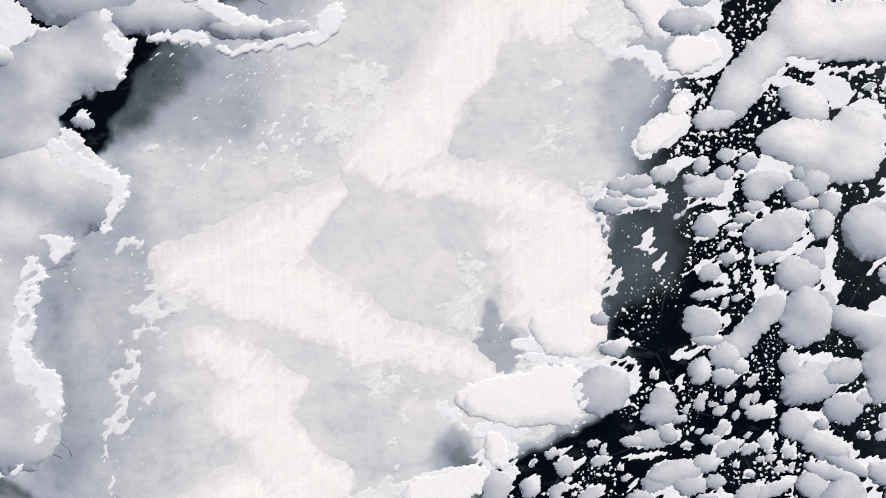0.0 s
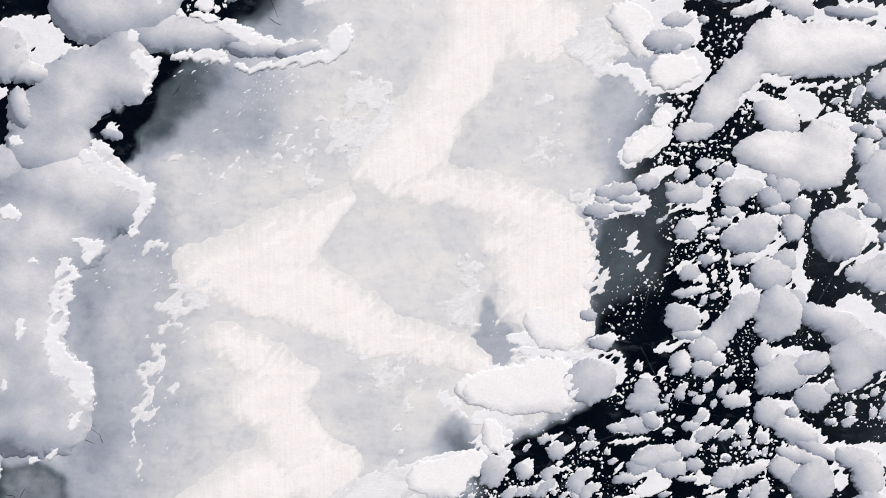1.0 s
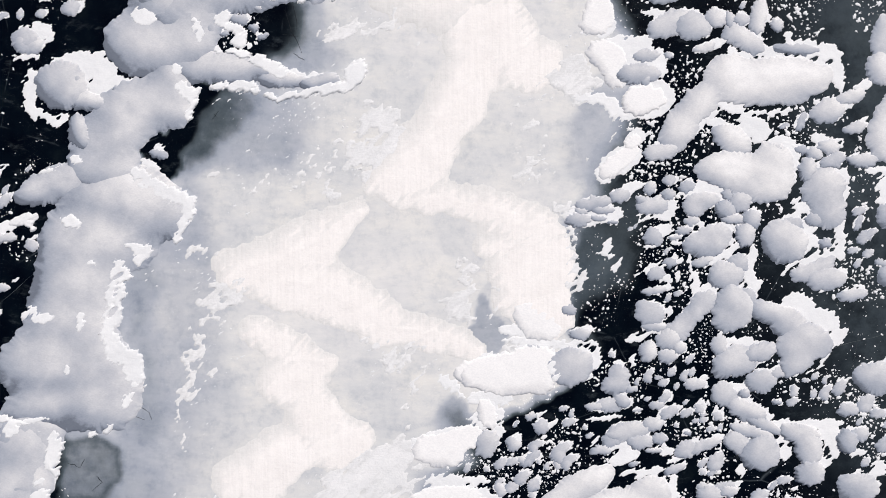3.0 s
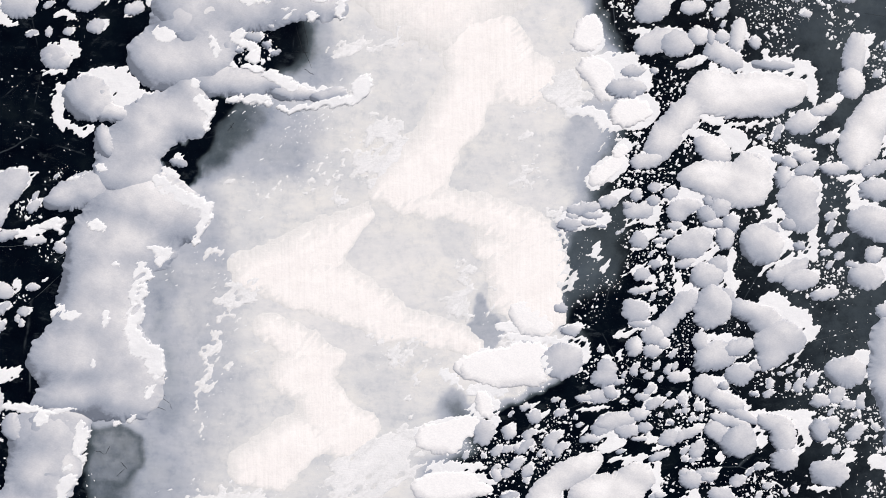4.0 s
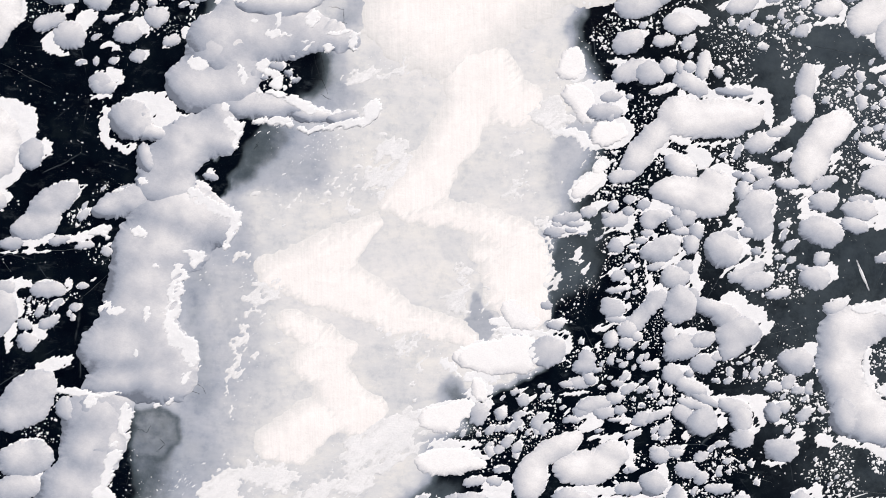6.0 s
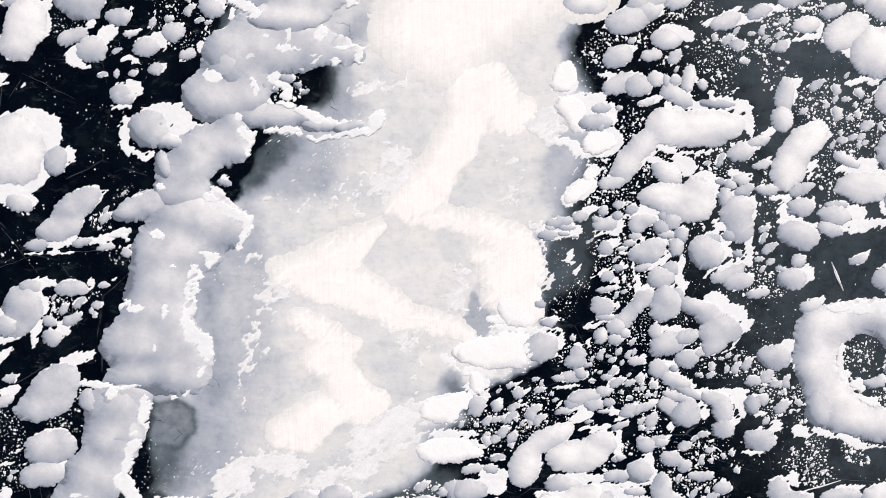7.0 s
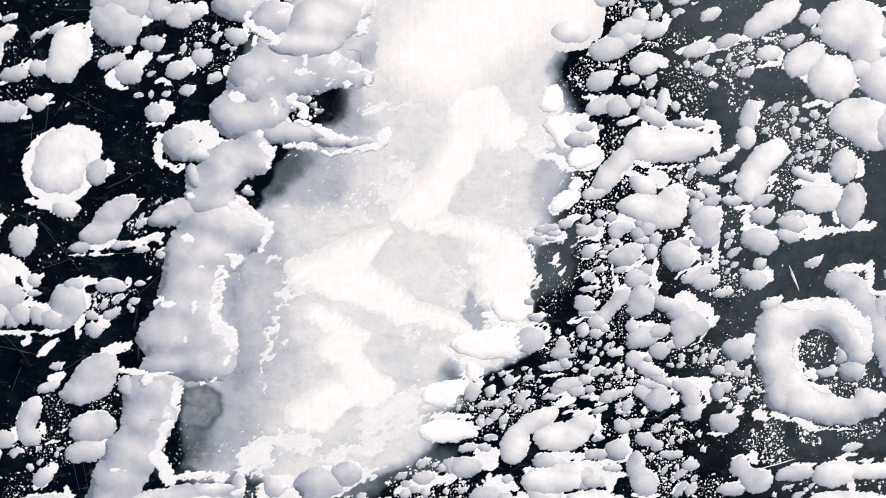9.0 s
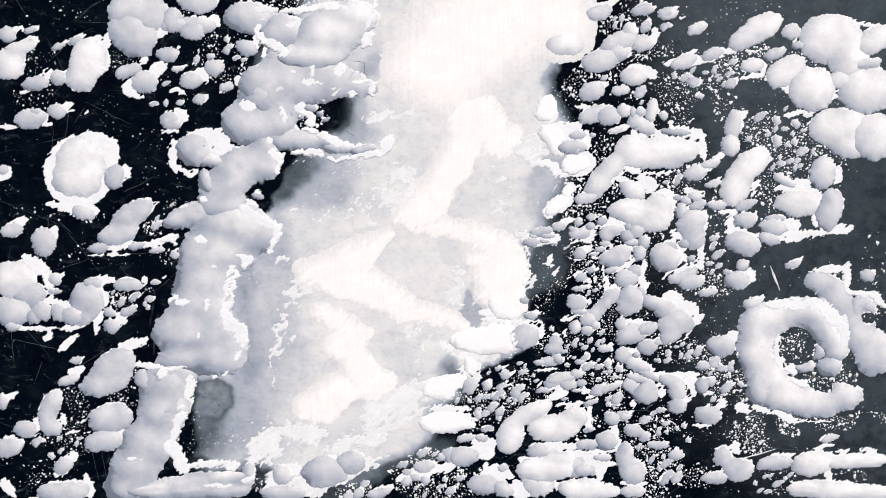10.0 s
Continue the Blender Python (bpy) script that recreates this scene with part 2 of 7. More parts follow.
def sheet_meshes(name, gx, gy, f, height, mat, foot=-0.006, soft=0.0, least=10, depth_shade=None):
    """The part of a grid where f > 0, its rim drawn onto f = 0 and down to the ice; one mesh for each piece, largest first.
    soft: metres over which the attribute depth grows, crisp on the lee side."""
    ok = (f[:-1, :-1] + f[1:, :-1] + f[:-1, 1:] + f[1:, 1:]) > 0
    if not ok.any():
        return []
    label, sizes = pieces_of(ok)
    keep = sorted((k for k in range(1, len(sizes)) if sizes[k] >= least), key=lambda k: -sizes[k])
    rows_n, cols_n = f.shape
    idx = np.arange(rows_n * cols_n).reshape(rows_n, cols_n)
    touched = np.zeros((rows_n, cols_n), int)
    for sy in (0, 1):
        for sx in (0, 1):
            touched[sy:rows_n - 1 + sy, sx:cols_n - 1 + sx] += ok
    rim = (touched > 0) & (touched < 4)
    cell = gx[0, 1] - gx[0, 0]
    fy, fx = np.gradient(f, cell)
    norm = np.maximum(np.sqrt(fx * fx + fy * fy), 1e-4)
    step = np.clip(f / norm, -1.1 * cell, 1.1 * cell) / norm
    X, Y = gx - np.where(rim, step * fx, 0), gy - np.where(rim, step * fy, 0)
    Z = np.where(rim, foot, np.maximum(height, 0.002))
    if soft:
        lee_lit = np.clip(0.55 + 0.6 * (0.75 * fx - 0.55 * fy) / norm, 0.22, 1)
        lee_lit = np.maximum(lee_lit, 0.8) if soft > 1.5 else lee_lit
        depth_shade = np.clip(f / (soft * lee_lit), 0, 1)
    ix = np.clip(((gx - SPAN[0]) / RES).astype(int), 0, taken.shape[1] - 1)
    iy = np.clip(((gy - SPAN[2]) / RES).astype(int), 0, taken.shape[0] - 1)
    taken[iy[f > -0.02], ix[f > -0.02]] = True
    made = []
    for k in keep:
        on = label == k
        quads = np.stack([idx[:-1, :-1][on], idx[:-1, 1:][on], idx[1:, 1:][on], idx[1:, :-1][on]], 1)
        used, back = np.unique(quads, return_inverse=True)
        co = np.stack([X.ravel()[used], Y.ravel()[used], Z.ravel()[used]], 1)
        me = bpy.data.meshes.new(name)
        me.from_pydata(co.tolist(), [], back.reshape(-1, 4).tolist())
        me.polygons.foreach_set("use_smooth", np.ones(len(me.polygons), bool))
        if depth_shade is not None:
            me.attributes.new("depth_shade", "FLOAT", "POINT").data.foreach_set("value", depth_shade.ravel()[used].astype(np.float32))
        me.materials.append(mat)
        me.update()
        made.append(me)
    return made


count = [0]


def crust_meshes(name, ellipses, holes, thick, ragged, cell, mat, rim=0.10, swell=0.0, soft=0.0, least=10):
    """A thin layer of drifted snow with a torn, wind-combed edge."""
    count[0] += 1
    seed = count[0] * 31
    gx, gy = grid_over(ellipses, 0.25, cell)
    c, s = math.cos(radians(38)), math.sin(radians(38))
    u, v = c * gx + s * gy, -s * gx + c * gy
    wx = gx + 0.16 * ragged * rough2(gx * 1.7, gy * 1.7, seed) + 0.07 * ragged * rough2(gx * 6, gy * 6, seed + 5)
    wy = gy + 0.16 * ragged * rough2(gx * 1.7, gy * 1.7, seed + 9) + 0.07 * ragged * rough2(gx * 6, gy * 6, seed + 3)
    f = joined(wx, wy, ellipses, 0.35 if swell else 0.12)
    for h in holes:
        f = np.minimum(f, -inside(wx, wy, h))
    f = f + (0.22 * soft if swell else -0.028) + ragged * ((0.03 if swell else 0.08) * rough2(u * 2.2, v * 7, seed + 2) + (0.02 if swell else 0.06) * grain2(u * 6, v * 17, seed + 4) + (0.0 if swell else 0.035) * grain2(u * 13, v * 28, seed + 7))
    k = np.clip(f / rim, 0, 1)
    z = thick * (1 - (1 - k) ** 2) * (1 + 0.25 * rough2(gx * 1.1, gy * 1.1, seed + 6)) + swell * np.clip(f, 0, 1.2)
    z = z + 0.006 * grain2(u * 2, v * 9, seed + 8) * k
    return sheet_meshes(name, gx, gy, f, z, mat, -0.006, soft, least)


def assembled(name, first, kind, extra, other="pillow"):
    """A thing out of its crust pieces and its pillows."""
    top = None
    for k, me in enumerate(first + extra):
        if top is None:
            top = new(name, me)
        else:
            new(kind if k < len(first) else other, me).parent = top
    return top


def crust_field(gx, gy, ellipses, holes, seed, ragged=1.0, grow=-0.018):
    """Metres inside a torn, wind-combed edge."""
    u, v = 0.79 * gx + 0.61 * gy, -0.61 * gx + 0.79 * gy
    wx = gx + 0.07 * rough2(gx * 2.1, gy * 2.1, seed)
    wy = gy + 0.07 * rough2(gx * 2.1, gy * 2.1, seed + 9)
    f = joined(wx, wy, ellipses, 0.1)
    for h in holes:
        f = np.minimum(f, -inside(wx, wy, h))
    tears = 0.040 * rough2(u * 3.0, v * 8, seed + 2) + 0.050 * grain2(u * 6, v * 19, seed + 4) + 0.044 * grain2(u * 13, v * 37, seed + 7)
    slits = np.clip(grain2(u * 2.6, v * 9, seed + 11) - 0.55, 0, 1) * 0.5
    return f + grow + ragged * (tears - slits)


def softened(a, reach):
    """A field blurred over about that many cells."""
    for _ in range(int(2 * reach * reach) + 1):
        p = np.pad(a, 1, "edge")
        p = 0.25 * p[:-2] + 0.5 * p[1:-1] + 0.25 * p[2:]
        a = 0.25 * p[:, :-2] + 0.5 * p[:, 1:-1] + 0.25 * p[:, 2:]
    return a


def torn_crust(ellipses, holes, ragged=1.0, thick=0.011, grow=-0.004):
    """The thin white crust of a drift: flat, a few centimetres thick, with frayed edges."""
    count[0] += 1
    seed = count[0] * 31
    gx, gy = grid_over(ellipses, 0.2, 0.024)
    f = crust_field(gx, gy, ellipses, holes, seed, ragged, grow)
    k = np.clip(f / 0.07, 0, 1)
    z = thick * (1 - (1 - k) ** 2) * (1 + 0.4 * rough2(gx * 1.6, gy * 1.6, seed + 6)) + 0.004 * k * grain2(gx * 9, gy * 9, seed + 8)
    return sheet_meshes("crust", gx, gy, f, z, FRESH, least=6)


def pillow_mesh(ellipses, bias, level, holes=(), merge=0.0):
    """A pillow of packed snow: a smooth low dome with a fine combed fringe, grey where it thins out towards its foot;
    its colour is also shaded on the lower left.
    """
    count[0] += 1
    seed = count[0] * 31
    r = min(max(min(e[2], e[3]) for e in ellipses), 1.0)
    cell = 0.02 if r < 0.3 else (0.026 if r < 0.65 else 0.034)
    gx, gy = grid_over(ellipses, 0.22, cell)
    far = 0.03 + 0.07 * r
    sx = gx + far * rough2(gx * 1.9, gy * 1.9, seed, 2)
    sy = gy + far * rough2(gx * 1.9, gy * 1.9, seed + 9, 2)
    smooth = joined(sx, sy, ellipses, merge or 0.12 + 0.25 * r)
    for h in holes:
        smooth = np.minimum(smooth, -inside(sx, sy, h))
    # the fringe is combed outwards from the nearest lobe
    best, around = np.full(gx.shape, -1e9), np.zeros(gx.shape)
    for e in ellipses:
        d = inside(gx, gy, e)
        q = np.arctan2(gy - e[1], gx - e[0]) * 0.5 * (e[2] + e[3])
        best, around = np.where(d > best, d, best), np.where(d > best, q + 7 * e[0], around)
    hair = grain2(around / (1.6 * cell), smooth / 0.3, seed + 3)
    tuft = grain2(around / 0.14, smooth / 0.5, seed + 5)
    scallop = rough2(gx * 1.7, gy * 1.7, seed + 12, 3)
    f = smooth + 0.032 * hair + 0.034 * tuft + (0.022 + 0.05 * r) * scallop
    even = softened(smooth, min((0.03 + 0.16 * r) / cell, 6))
    w = min(0.9 * r, 0.55)
    k = np.clip((even + 0.02) / w, 0, 1)
    z = (0.018 if bias > 0.4 else 0.04) * w * (1 - (1 - k) ** 2) + (0.019 + 0.005 * level) * np.clip((f + 0.015) / 0.06, 0, 1)
    z = z + 0.016 * k * min(r, 0.8) * rough2(gx * 1.1, gy * 1.1, seed + 8, 3) + 0.006 * np.clip(2 * k, 0, 1) * rough2(gx * 4, gy * 4, seed + 4, 2)
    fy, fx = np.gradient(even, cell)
    # painted side light: brightens the tone on the upper right, darkens the lower left
    lee_lit = -(0.74 * fx + 0.67 * fy) * np.clip(1.15 - even / (0.8 * r + 0.1), 0, 1)
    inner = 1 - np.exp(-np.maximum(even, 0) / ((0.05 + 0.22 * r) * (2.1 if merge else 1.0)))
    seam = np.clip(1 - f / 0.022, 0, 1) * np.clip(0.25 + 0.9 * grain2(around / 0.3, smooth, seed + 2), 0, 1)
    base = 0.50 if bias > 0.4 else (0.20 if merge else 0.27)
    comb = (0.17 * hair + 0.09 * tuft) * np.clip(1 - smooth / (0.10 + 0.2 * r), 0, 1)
    # thin rims, fringe and mottling, plus the painted side light
    depth_shade = base + 0.5 * bias + ((0.40 if merge else 0.25) + 0.42 * max(bias, 0)) * inner + (0.42 if merge else 0.30) * lee_lit + comb + 0.5 * seam + 0.17 * rough2(gx * 1.5, gy * 1.5, seed + 6, 3)
    return (sheet_meshes("pillow", gx, gy, f, z, PACKED, depth_shade=np.clip(depth_shade, -0.1, 1.2)) or [None])[0]


def drift(label, group, crust, pillows, holes=(), merge=0.0, caps=()):
    """One snow drift: white torn crust on the ice and the pillows of packed snow that lie on it, lowest first; caps: white rims on top."""
    lee_lit = [(e[0] + 0.15 * min(e[2], e[3], 0.5), e[1] + 0.13 * min(e[2], e[3], 0.5), 0.93 * e[2], 0.93 * e[3], e[4]) for _, lobes in pillows for e in lobes]
    first = torn_crust(crust + lee_lit, holes, grow=-0.022 if "black" in group else -0.004)
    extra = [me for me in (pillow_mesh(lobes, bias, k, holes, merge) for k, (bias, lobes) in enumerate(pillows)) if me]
    extra += torn_crust(list(caps), holes, 0.9, 0.05, 0.02) if caps else []
    if not first + extra:
        return None
    return tagged(assembled("snow_drift", first, "crust", extra, "pillow"), label, "snow drift", group)


def sheet(label, group, crust, holes, ragged=1.0, thick=0.012, rim=0.4, swell=0.015, soft=1.0):
    """A broad low bank of rippled snow."""
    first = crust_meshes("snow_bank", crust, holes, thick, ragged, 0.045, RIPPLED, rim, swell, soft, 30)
    return tagged(assembled("snow_bank", first, "crust", []), label, "snow bank", group)


def frost(label, group, crust, holes, ragged=2.6, thick=0.012):
    """A broken, lacy patch of crust."""
    first = crust_meshes("snow_crust", crust, holes, thick, ragged, 0.035, CRUST, 0.06, 0.0, 0.6, 8)
    return tagged(assembled("snow_crust", first, "crust", []), label, "snow crust", group)


# ---- the lake: one sheet to the horizon ----
fine_x, fine_y = np.arange(SPAN[0], SPAN[1], 0.065), np.arange(SPAN[2], SPAN[3], 0.065)
far = np.array([25.0, 40.0, 80.0, 200.0, 600.0, 2500.0])
axis_x = np.concatenate([-far[::-1], fine_x, far])
axis_y = np.concatenate([-far[::-1], fine_y, far])
lake_x, lake_y = np.meshgrid(axis_x, axis_y)
lake_cover = np.zeros_like(lake_x)
warp_x = lake_x + 0.35 * rough2(lake_x * 0.8, lake_y * 0.8, 3) + 0.12 * rough2(lake_x * 3, lake_y * 3, 4)
warp_y = lake_y + 0.35 * rough2(lake_x * 0.8, lake_y * 0.8, 8) + 0.12 * rough2(lake_x * 3, lake_y * 3, 9)


def cover(x, y, a, b, deg, value, soft):
    """Dusts (or bares) an oval of the lake; also used to paint shadow or haze on it."""
    global lake_cover
    k = np.clip(inside(warp_x, warp_y, (x, y, a, b, deg)) / soft + 0.5, 0, 1)
    k = k * k * (3 - 2 * k)
    if value > 1:
        k = k * np.clip((lake_cover - 0.8) / 0.2, 0, 1)
    lake_cover = lake_cover * (1 - k) + value * k


cover(0.19, 8.88, 4.3, 3.66, 0, 1.0, 1.0)
cover(-1.49, 3.01, 4.62, 4.18, 0, 1.0, 1.0)
cover(-3.23, -2.12, 5.37, 4.48, 0, 1.0, 1.0)
cover(-5.02, -6.23, 4.54, 2.73, 0, 1.0, 1.0)
cover(1.61, 1.95, 2.43, 2.87, 0, 1.0, 1.0)
cover(1, -1.62, 2.91, 2.46, 0, 1.0, 1.0)
cover(-5.01, 6.45, 2.38, 2.6, 0, 1.0, 1.0)
cover(-7.93, -5.8, 2.72, 2.94, 0, 1.0, 1.0)
cover(-5.89, 2.3, 2.42, 2.42, 0, 1.0, 1.0)
cover(2.98, 5.47, 1.64, 1.64, 0, 1.0, 0.8)
cover(4.31, 4.83, 0.88, 0.88, 0, 1.0, 0.8)
cover(1.72, 8.69, 4.09, 2.37, 30, 1.2, 2.4)
cover(0.01, 6.08, 1.3, 1.96, 60, 1.2, 2.4)
cover(2.45, 4.59, 1.31, 1.09, 0, 1.2, 2.4)
cover(-2.79, -1.22, 2.9, 1.34, 25, 1.2, 2.4)
cover(2.08, 0.4, 1.33, 1.78, 0, 1.2, 2.4)
cover(2.14, -2.97, 2.03, 0.9, 0, 1.2, 2.4)
cover(3.66, 9.56, 1.93, 1.07, 0, 1.2, 2.4)
cover(-6.75, -2.3, 1.15, 3.4, 0, 0.84, 2.2)
cover(-7.71, -6.25, 1.36, 2.04, 0, 0.84, 2.0)
cover(-5.34, 3.08, 1.32, 0.99, 0, 0.72, 1.2)
cover(-4.36, 5.7, 1.52, 1.2, -40, 0.72, 1.2)
cover(-3.27, 7.66, 0.86, 0.76, 0, 0.72, 1.2)
cover(-9.06, -6.27, 1.7, 1.81, 0, 0.72, 1.2)
cover(-7, 0.97, 0.66, 0.88, 0, 0.72, 1.2)
cover(-5.08, 3.22, 1.72, 1.09, 10, 0.8, 1.6)
cover(-5.66, 3.56, 0.92, 0.69, 20, 0.48, 0.9)
cover(-4.57, 2.76, 0.69, 0.41, 10, 0.72, 0.8)
# these four: the ridge's shadow along its right foot, painted as lower cover
cover(-7.72, -0.45, 0.3, 0.57, 0, 0.62, 0.8)
cover(-7.97, -1.48, 0.23, 0.8, 0, 0.62, 0.8)
cover(-7.55, -2.85, 0.3, 0.69, 0, 0.62, 0.8)
cover(-7.72, -4, 0.5, 0.69, 0, 0.62, 0.8)
cover(-6.06, 3.16, 1.2, 0.63, 57, 0.3, 0.9)
cover(-6.69, 3.27, 1.28, 0.38, 57, 0.0, 0.35)
cover(-6.02, 4.27, 0.48, 0.23, -8, 0.0, 0.35)
cover(-7.32, 2.24, 0.46, 0.3, 0, 0.0, 0.35)
cover(-4.25, 5.81, 0.78, 1.04, -30, 0.22, 0.9)
cover(-5.23, 5.69, 0.87, 0.87, 0, 0.0, 0.5)
cover(-3.53, 7.72, 0.56, 0.65, 0, 0.38, 0.6)
cover(-4.01, 7.54, 0.35, 0.47, 0, 0.0, 0.4)
cover(-9.73, -6.27, 1.18, 1.63, 0, 0.33, 1.1)
cover(-9.16, -5.47, 0.84, 0.88, 0, 0.26, 0.28)
cover(-9.16, -5.47, 0.72, 0.77, 0, 0.42, 0.3)
cover(-10.68, -7.2, 0.41, 1.02, -20, 0.0, 0.5)
cover(-10.2, -8, 0.91, 0.32, 0, 0.1, 0.5)
cover(3.75, -0.03, 0.89, 1.2, 0, 0.25, 1.1)
cover(4.51, 0.98, 0.84, 0.8, 0, 0.15, 0.9)
cover(4.46, -1.7, 1.12, 0.81, 0, 0.0, 0.9)
cover(5.53, -0.01, 0.58, 1.34, 0, 0.0, 0.9)
cover(3.91, 3.19, 0.66, 1.32, -10, 0.84, 1.2)
cover(1.05, -0.85, 0.25, 0.87, -12, 0.93, 0.3)
cover(1.29, -1.82, 0.53, 0.64, -30, 0.93, 0.3)
cover(0.96, -2.19, 0.5, 0.39, 10, 0.93, 0.3)
cover(0.25, -4.23, 0.38, 0.5, 0, 0.4, 0.7)
cover(1.49, -4.7, 1.13, 0.5, -8, 0, 0.6)
cover(-1.18, -7.92, 1.72, 0.55, 25, 0.22, 0.8)
cover(-0.49, -8.73, 1.38, 0.69, 0, 0.0, 0.8)
cover(-4.11, -9.18, 1.38, 0.55, 0, 0.15, 0.7)
cover(-7.95, -8.68, 1.37, 0.46, 0, 0.12, 0.7)
cover(-3.21, -8.52, 0.92, 0.46, 0, 0.4, 0.7)
cover(15.39, 10.15, 2.15, 0.56, 0, 0.2, 0.9)
cover(11.85, 6.34, 1.53, 0.44, 0, 0.06, 0.8)
cover(-6.75, 3.3, 1.11, 0.36, 58, 0, 0.3)
cover(-7.28, 2.35, 0.67, 0.33, 50, 0, 0.3)
cover(1.13, -1.99, 0.5, 0.42, 30, 0.72, 0.12)
cover(0.95, -1.38, 0.2, 0.47, 10, 0.72, 0.12)
cover(2.49, -4.09, 1.12, 0.34, 28, 0, 0.25)
cover(3.88, -3.36, 0.63, 0.63, 0, 0, 0.25)
cover(1.65, -4.51, 0.84, 0.34, 25, 0, 0.25)
cover(3.6, -2.66, 0.31, 0.42, 0, 0, 0.25)
cover(-7.55, 2.76, 0.43, 0.35, 40, 0, 0.2)
cover(-7.09, 2.23, 0.37, 0.27, 30, 0, 0.2)
cover(4.69, 7.45, 0.31, 0.65, 0, 0, 0.25)
cover(-5.84, 5.32, 0.37, 0.24, 0, 0, 0.25)
cover(-4.73, 6.08, 0.51, 0.24, 35, 0, 0.25)
cover(-10.36, -6.93, 0.46, 0.99, 0, 0.02, 0.7)
cover(-4.14, 8.82, 1.63, 1.63, 0, 0.95, 0.8)
cover(-4.17, 5.78, 0.41, 0.81, -12, 0.03, 0.6)
cover(-10.38, -6.58, 0.33, 0.92, -25, 0, 0.3)
cover(-9.95, -5.15, 0.13, 0.5, -10, 0.04, 0.3)
cover(-10.97, -7.17, 0.37, 0.5, -30, 0, 0.3)
cover(5.9, 5.1, 0.85, 0.6, 0, 0.0, 0.5)
# these two: haze over the right-hand ice, painted in as a grey veil
cover(16.5, 3.5, 8.5, 14.0, 0, 0.14, 7.0)
cover(15.0, 10.5, 7.0, 5.5, 0, 0.19, 5.0)

lake_idx = np.arange(lake_x.size).reshape(lake_x.shape)
lake_quads = np.stack([lake_idx[:-1, :-1].ravel(), lake_idx[:-1, 1:].ravel(), lake_idx[1:, 1:].ravel(), lake_idx[1:, :-1].ravel()], 1)
lake_me = bpy.data.meshes.new("ground")
lake_me.from_pydata(np.stack([lake_x.ravel(), lake_y.ravel(), 0 * lake_x.ravel()], 1).tolist(), [], lake_quads.tolist())
lake_me.attributes.new("cover", "FLOAT", "POINT").data.foreach_set("value", lake_cover.ravel().astype(np.float32))
lake_me.materials.append(LAKE)
tagged(new("ground", lake_me), "black lake ice, frosted grey and white in its middle", "lake ice", kind="structure")


def fleck_mesh(name, spots, mat):
    """Many small crumbs of snow, each a low irregular cap."""
    verts, faces = [], []
    for x, y, r, deg, long in spots:
        n0, m = len(verts), 7 if r < 0.045 else 11
        c, s = math.cos(radians(deg)), math.sin(radians(deg))
        reach = [0.4 + 1.0 * random.random() for _ in range(m)]
        for ring, z in ((1.0, -0.003), (0.75, min(0.2 * r, 0.012))):
            for k in range(m):
                q = 2 * math.pi * k / m
                d = r * ring * reach[k]
                px, py = d * long * math.cos(q), d * math.sin(q)
                verts.append((x + c * px - s * py, y + s * px + c * py, z))
        verts.append((x, y, min(0.28 * r, 0.018)))
        for k in range(m):
            j = (k + 1) % m
            faces.append((n0 + k, n0 + j, n0 + m + j, n0 + m + k))
            faces.append((n0 + m + k, n0 + m + j, n0 + 2 * m))
    me = bpy.data.meshes.new(name)
    me.from_pydata(verts, [], faces)
    me.polygons.foreach_set("use_smooth", np.ones(len(me.polygons), bool))
    me.materials.append(mat)
    return me


def free(x, y):
    ix, iy = int((x - SPAN[0]) / RES), int((y - SPAN[2]) / RES)
    return 0 <= ix < taken.shape[1] and 0 <= iy < taken.shape[0] and not taken[iy, ix]


def flecks(x, y, a, b, deg, number, size=1.0, combed=False):
    """A strewn field of snow crumbs on bare ice."""
    spots = []
    c, s = math.cos(radians(deg)), math.sin(radians(deg))
    for _ in range(number * 6):
        if len(spots) >= number:
            break
        r, q = math.sqrt(random.random()), random.uniform(0, 2 * math.pi)
        px, py = a * r * math.cos(q), b * r * math.sin(q)
        sx, sy = x + c * px - s * py, y + s * px + c * py
        if free(sx, sy) and float(grain2(np.array([sx * 1.3]), np.array([sy * 1.3]), 77)[0]) > random.uniform(-0.55, 0.5):
            r = size * random.choice((0.009, 0.012, 0.014, 0.016, 0.02, 0.024, 0.028, 0.034, 0.042, 0.06))
            turn, long = (35 + random.uniform(-18, 18), random.uniform(2.0, 4.0)) if combed else (45 + random.uniform(-90, 90), random.uniform(1.0, 1.8))
            spots.append((sx, sy, r, turn, long))
            ix, iy, k = int((sx - SPAN[0]) / RES), int((sy - SPAN[2]) / RES), int(r / RES + 0.6)
            taken[max(iy - k, 0):iy + k + 1, max(ix - k, 0):ix + k + 1] = True
    if spots:
        where = "thin white flecks of snow combed over frosted ice" if combed else "small white snow crumbs strewn over black ice"
        tagged(new("snow_crumbs", fleck_mesh("snow_crumbs", spots, DASH if combed else FRESH)), where, "snow crumbs", kind="stuff")


def small_drift(k):
    """A small lump of snow with its crust on the lee side, centred on the origin."""
    random.seed(900 + k)
    a, b = random.uniform(0.16, 0.34), random.uniform(0.11, 0.2)
    lobes = [(0, 0, a, b, 35)]
    if k % 3:
        lobes.append((random.uniform(-0.15, 0.15), random.uniform(-0.15, 0.15), a * 0.6, b * 0.8, random.uniform(0, 90)))
    crust = [(0.55 * a, 0.4 * a, 0.55 * a, 0.6 * b, 35), (0.3 * a, 0.5 * b, 0.7 * a, 0.7 * b, 20)]
    ob = drift("small grey snow lump with torn white crust on black ice", "small lumps of snow", crust, [(0.0, lobes)])
    return ob


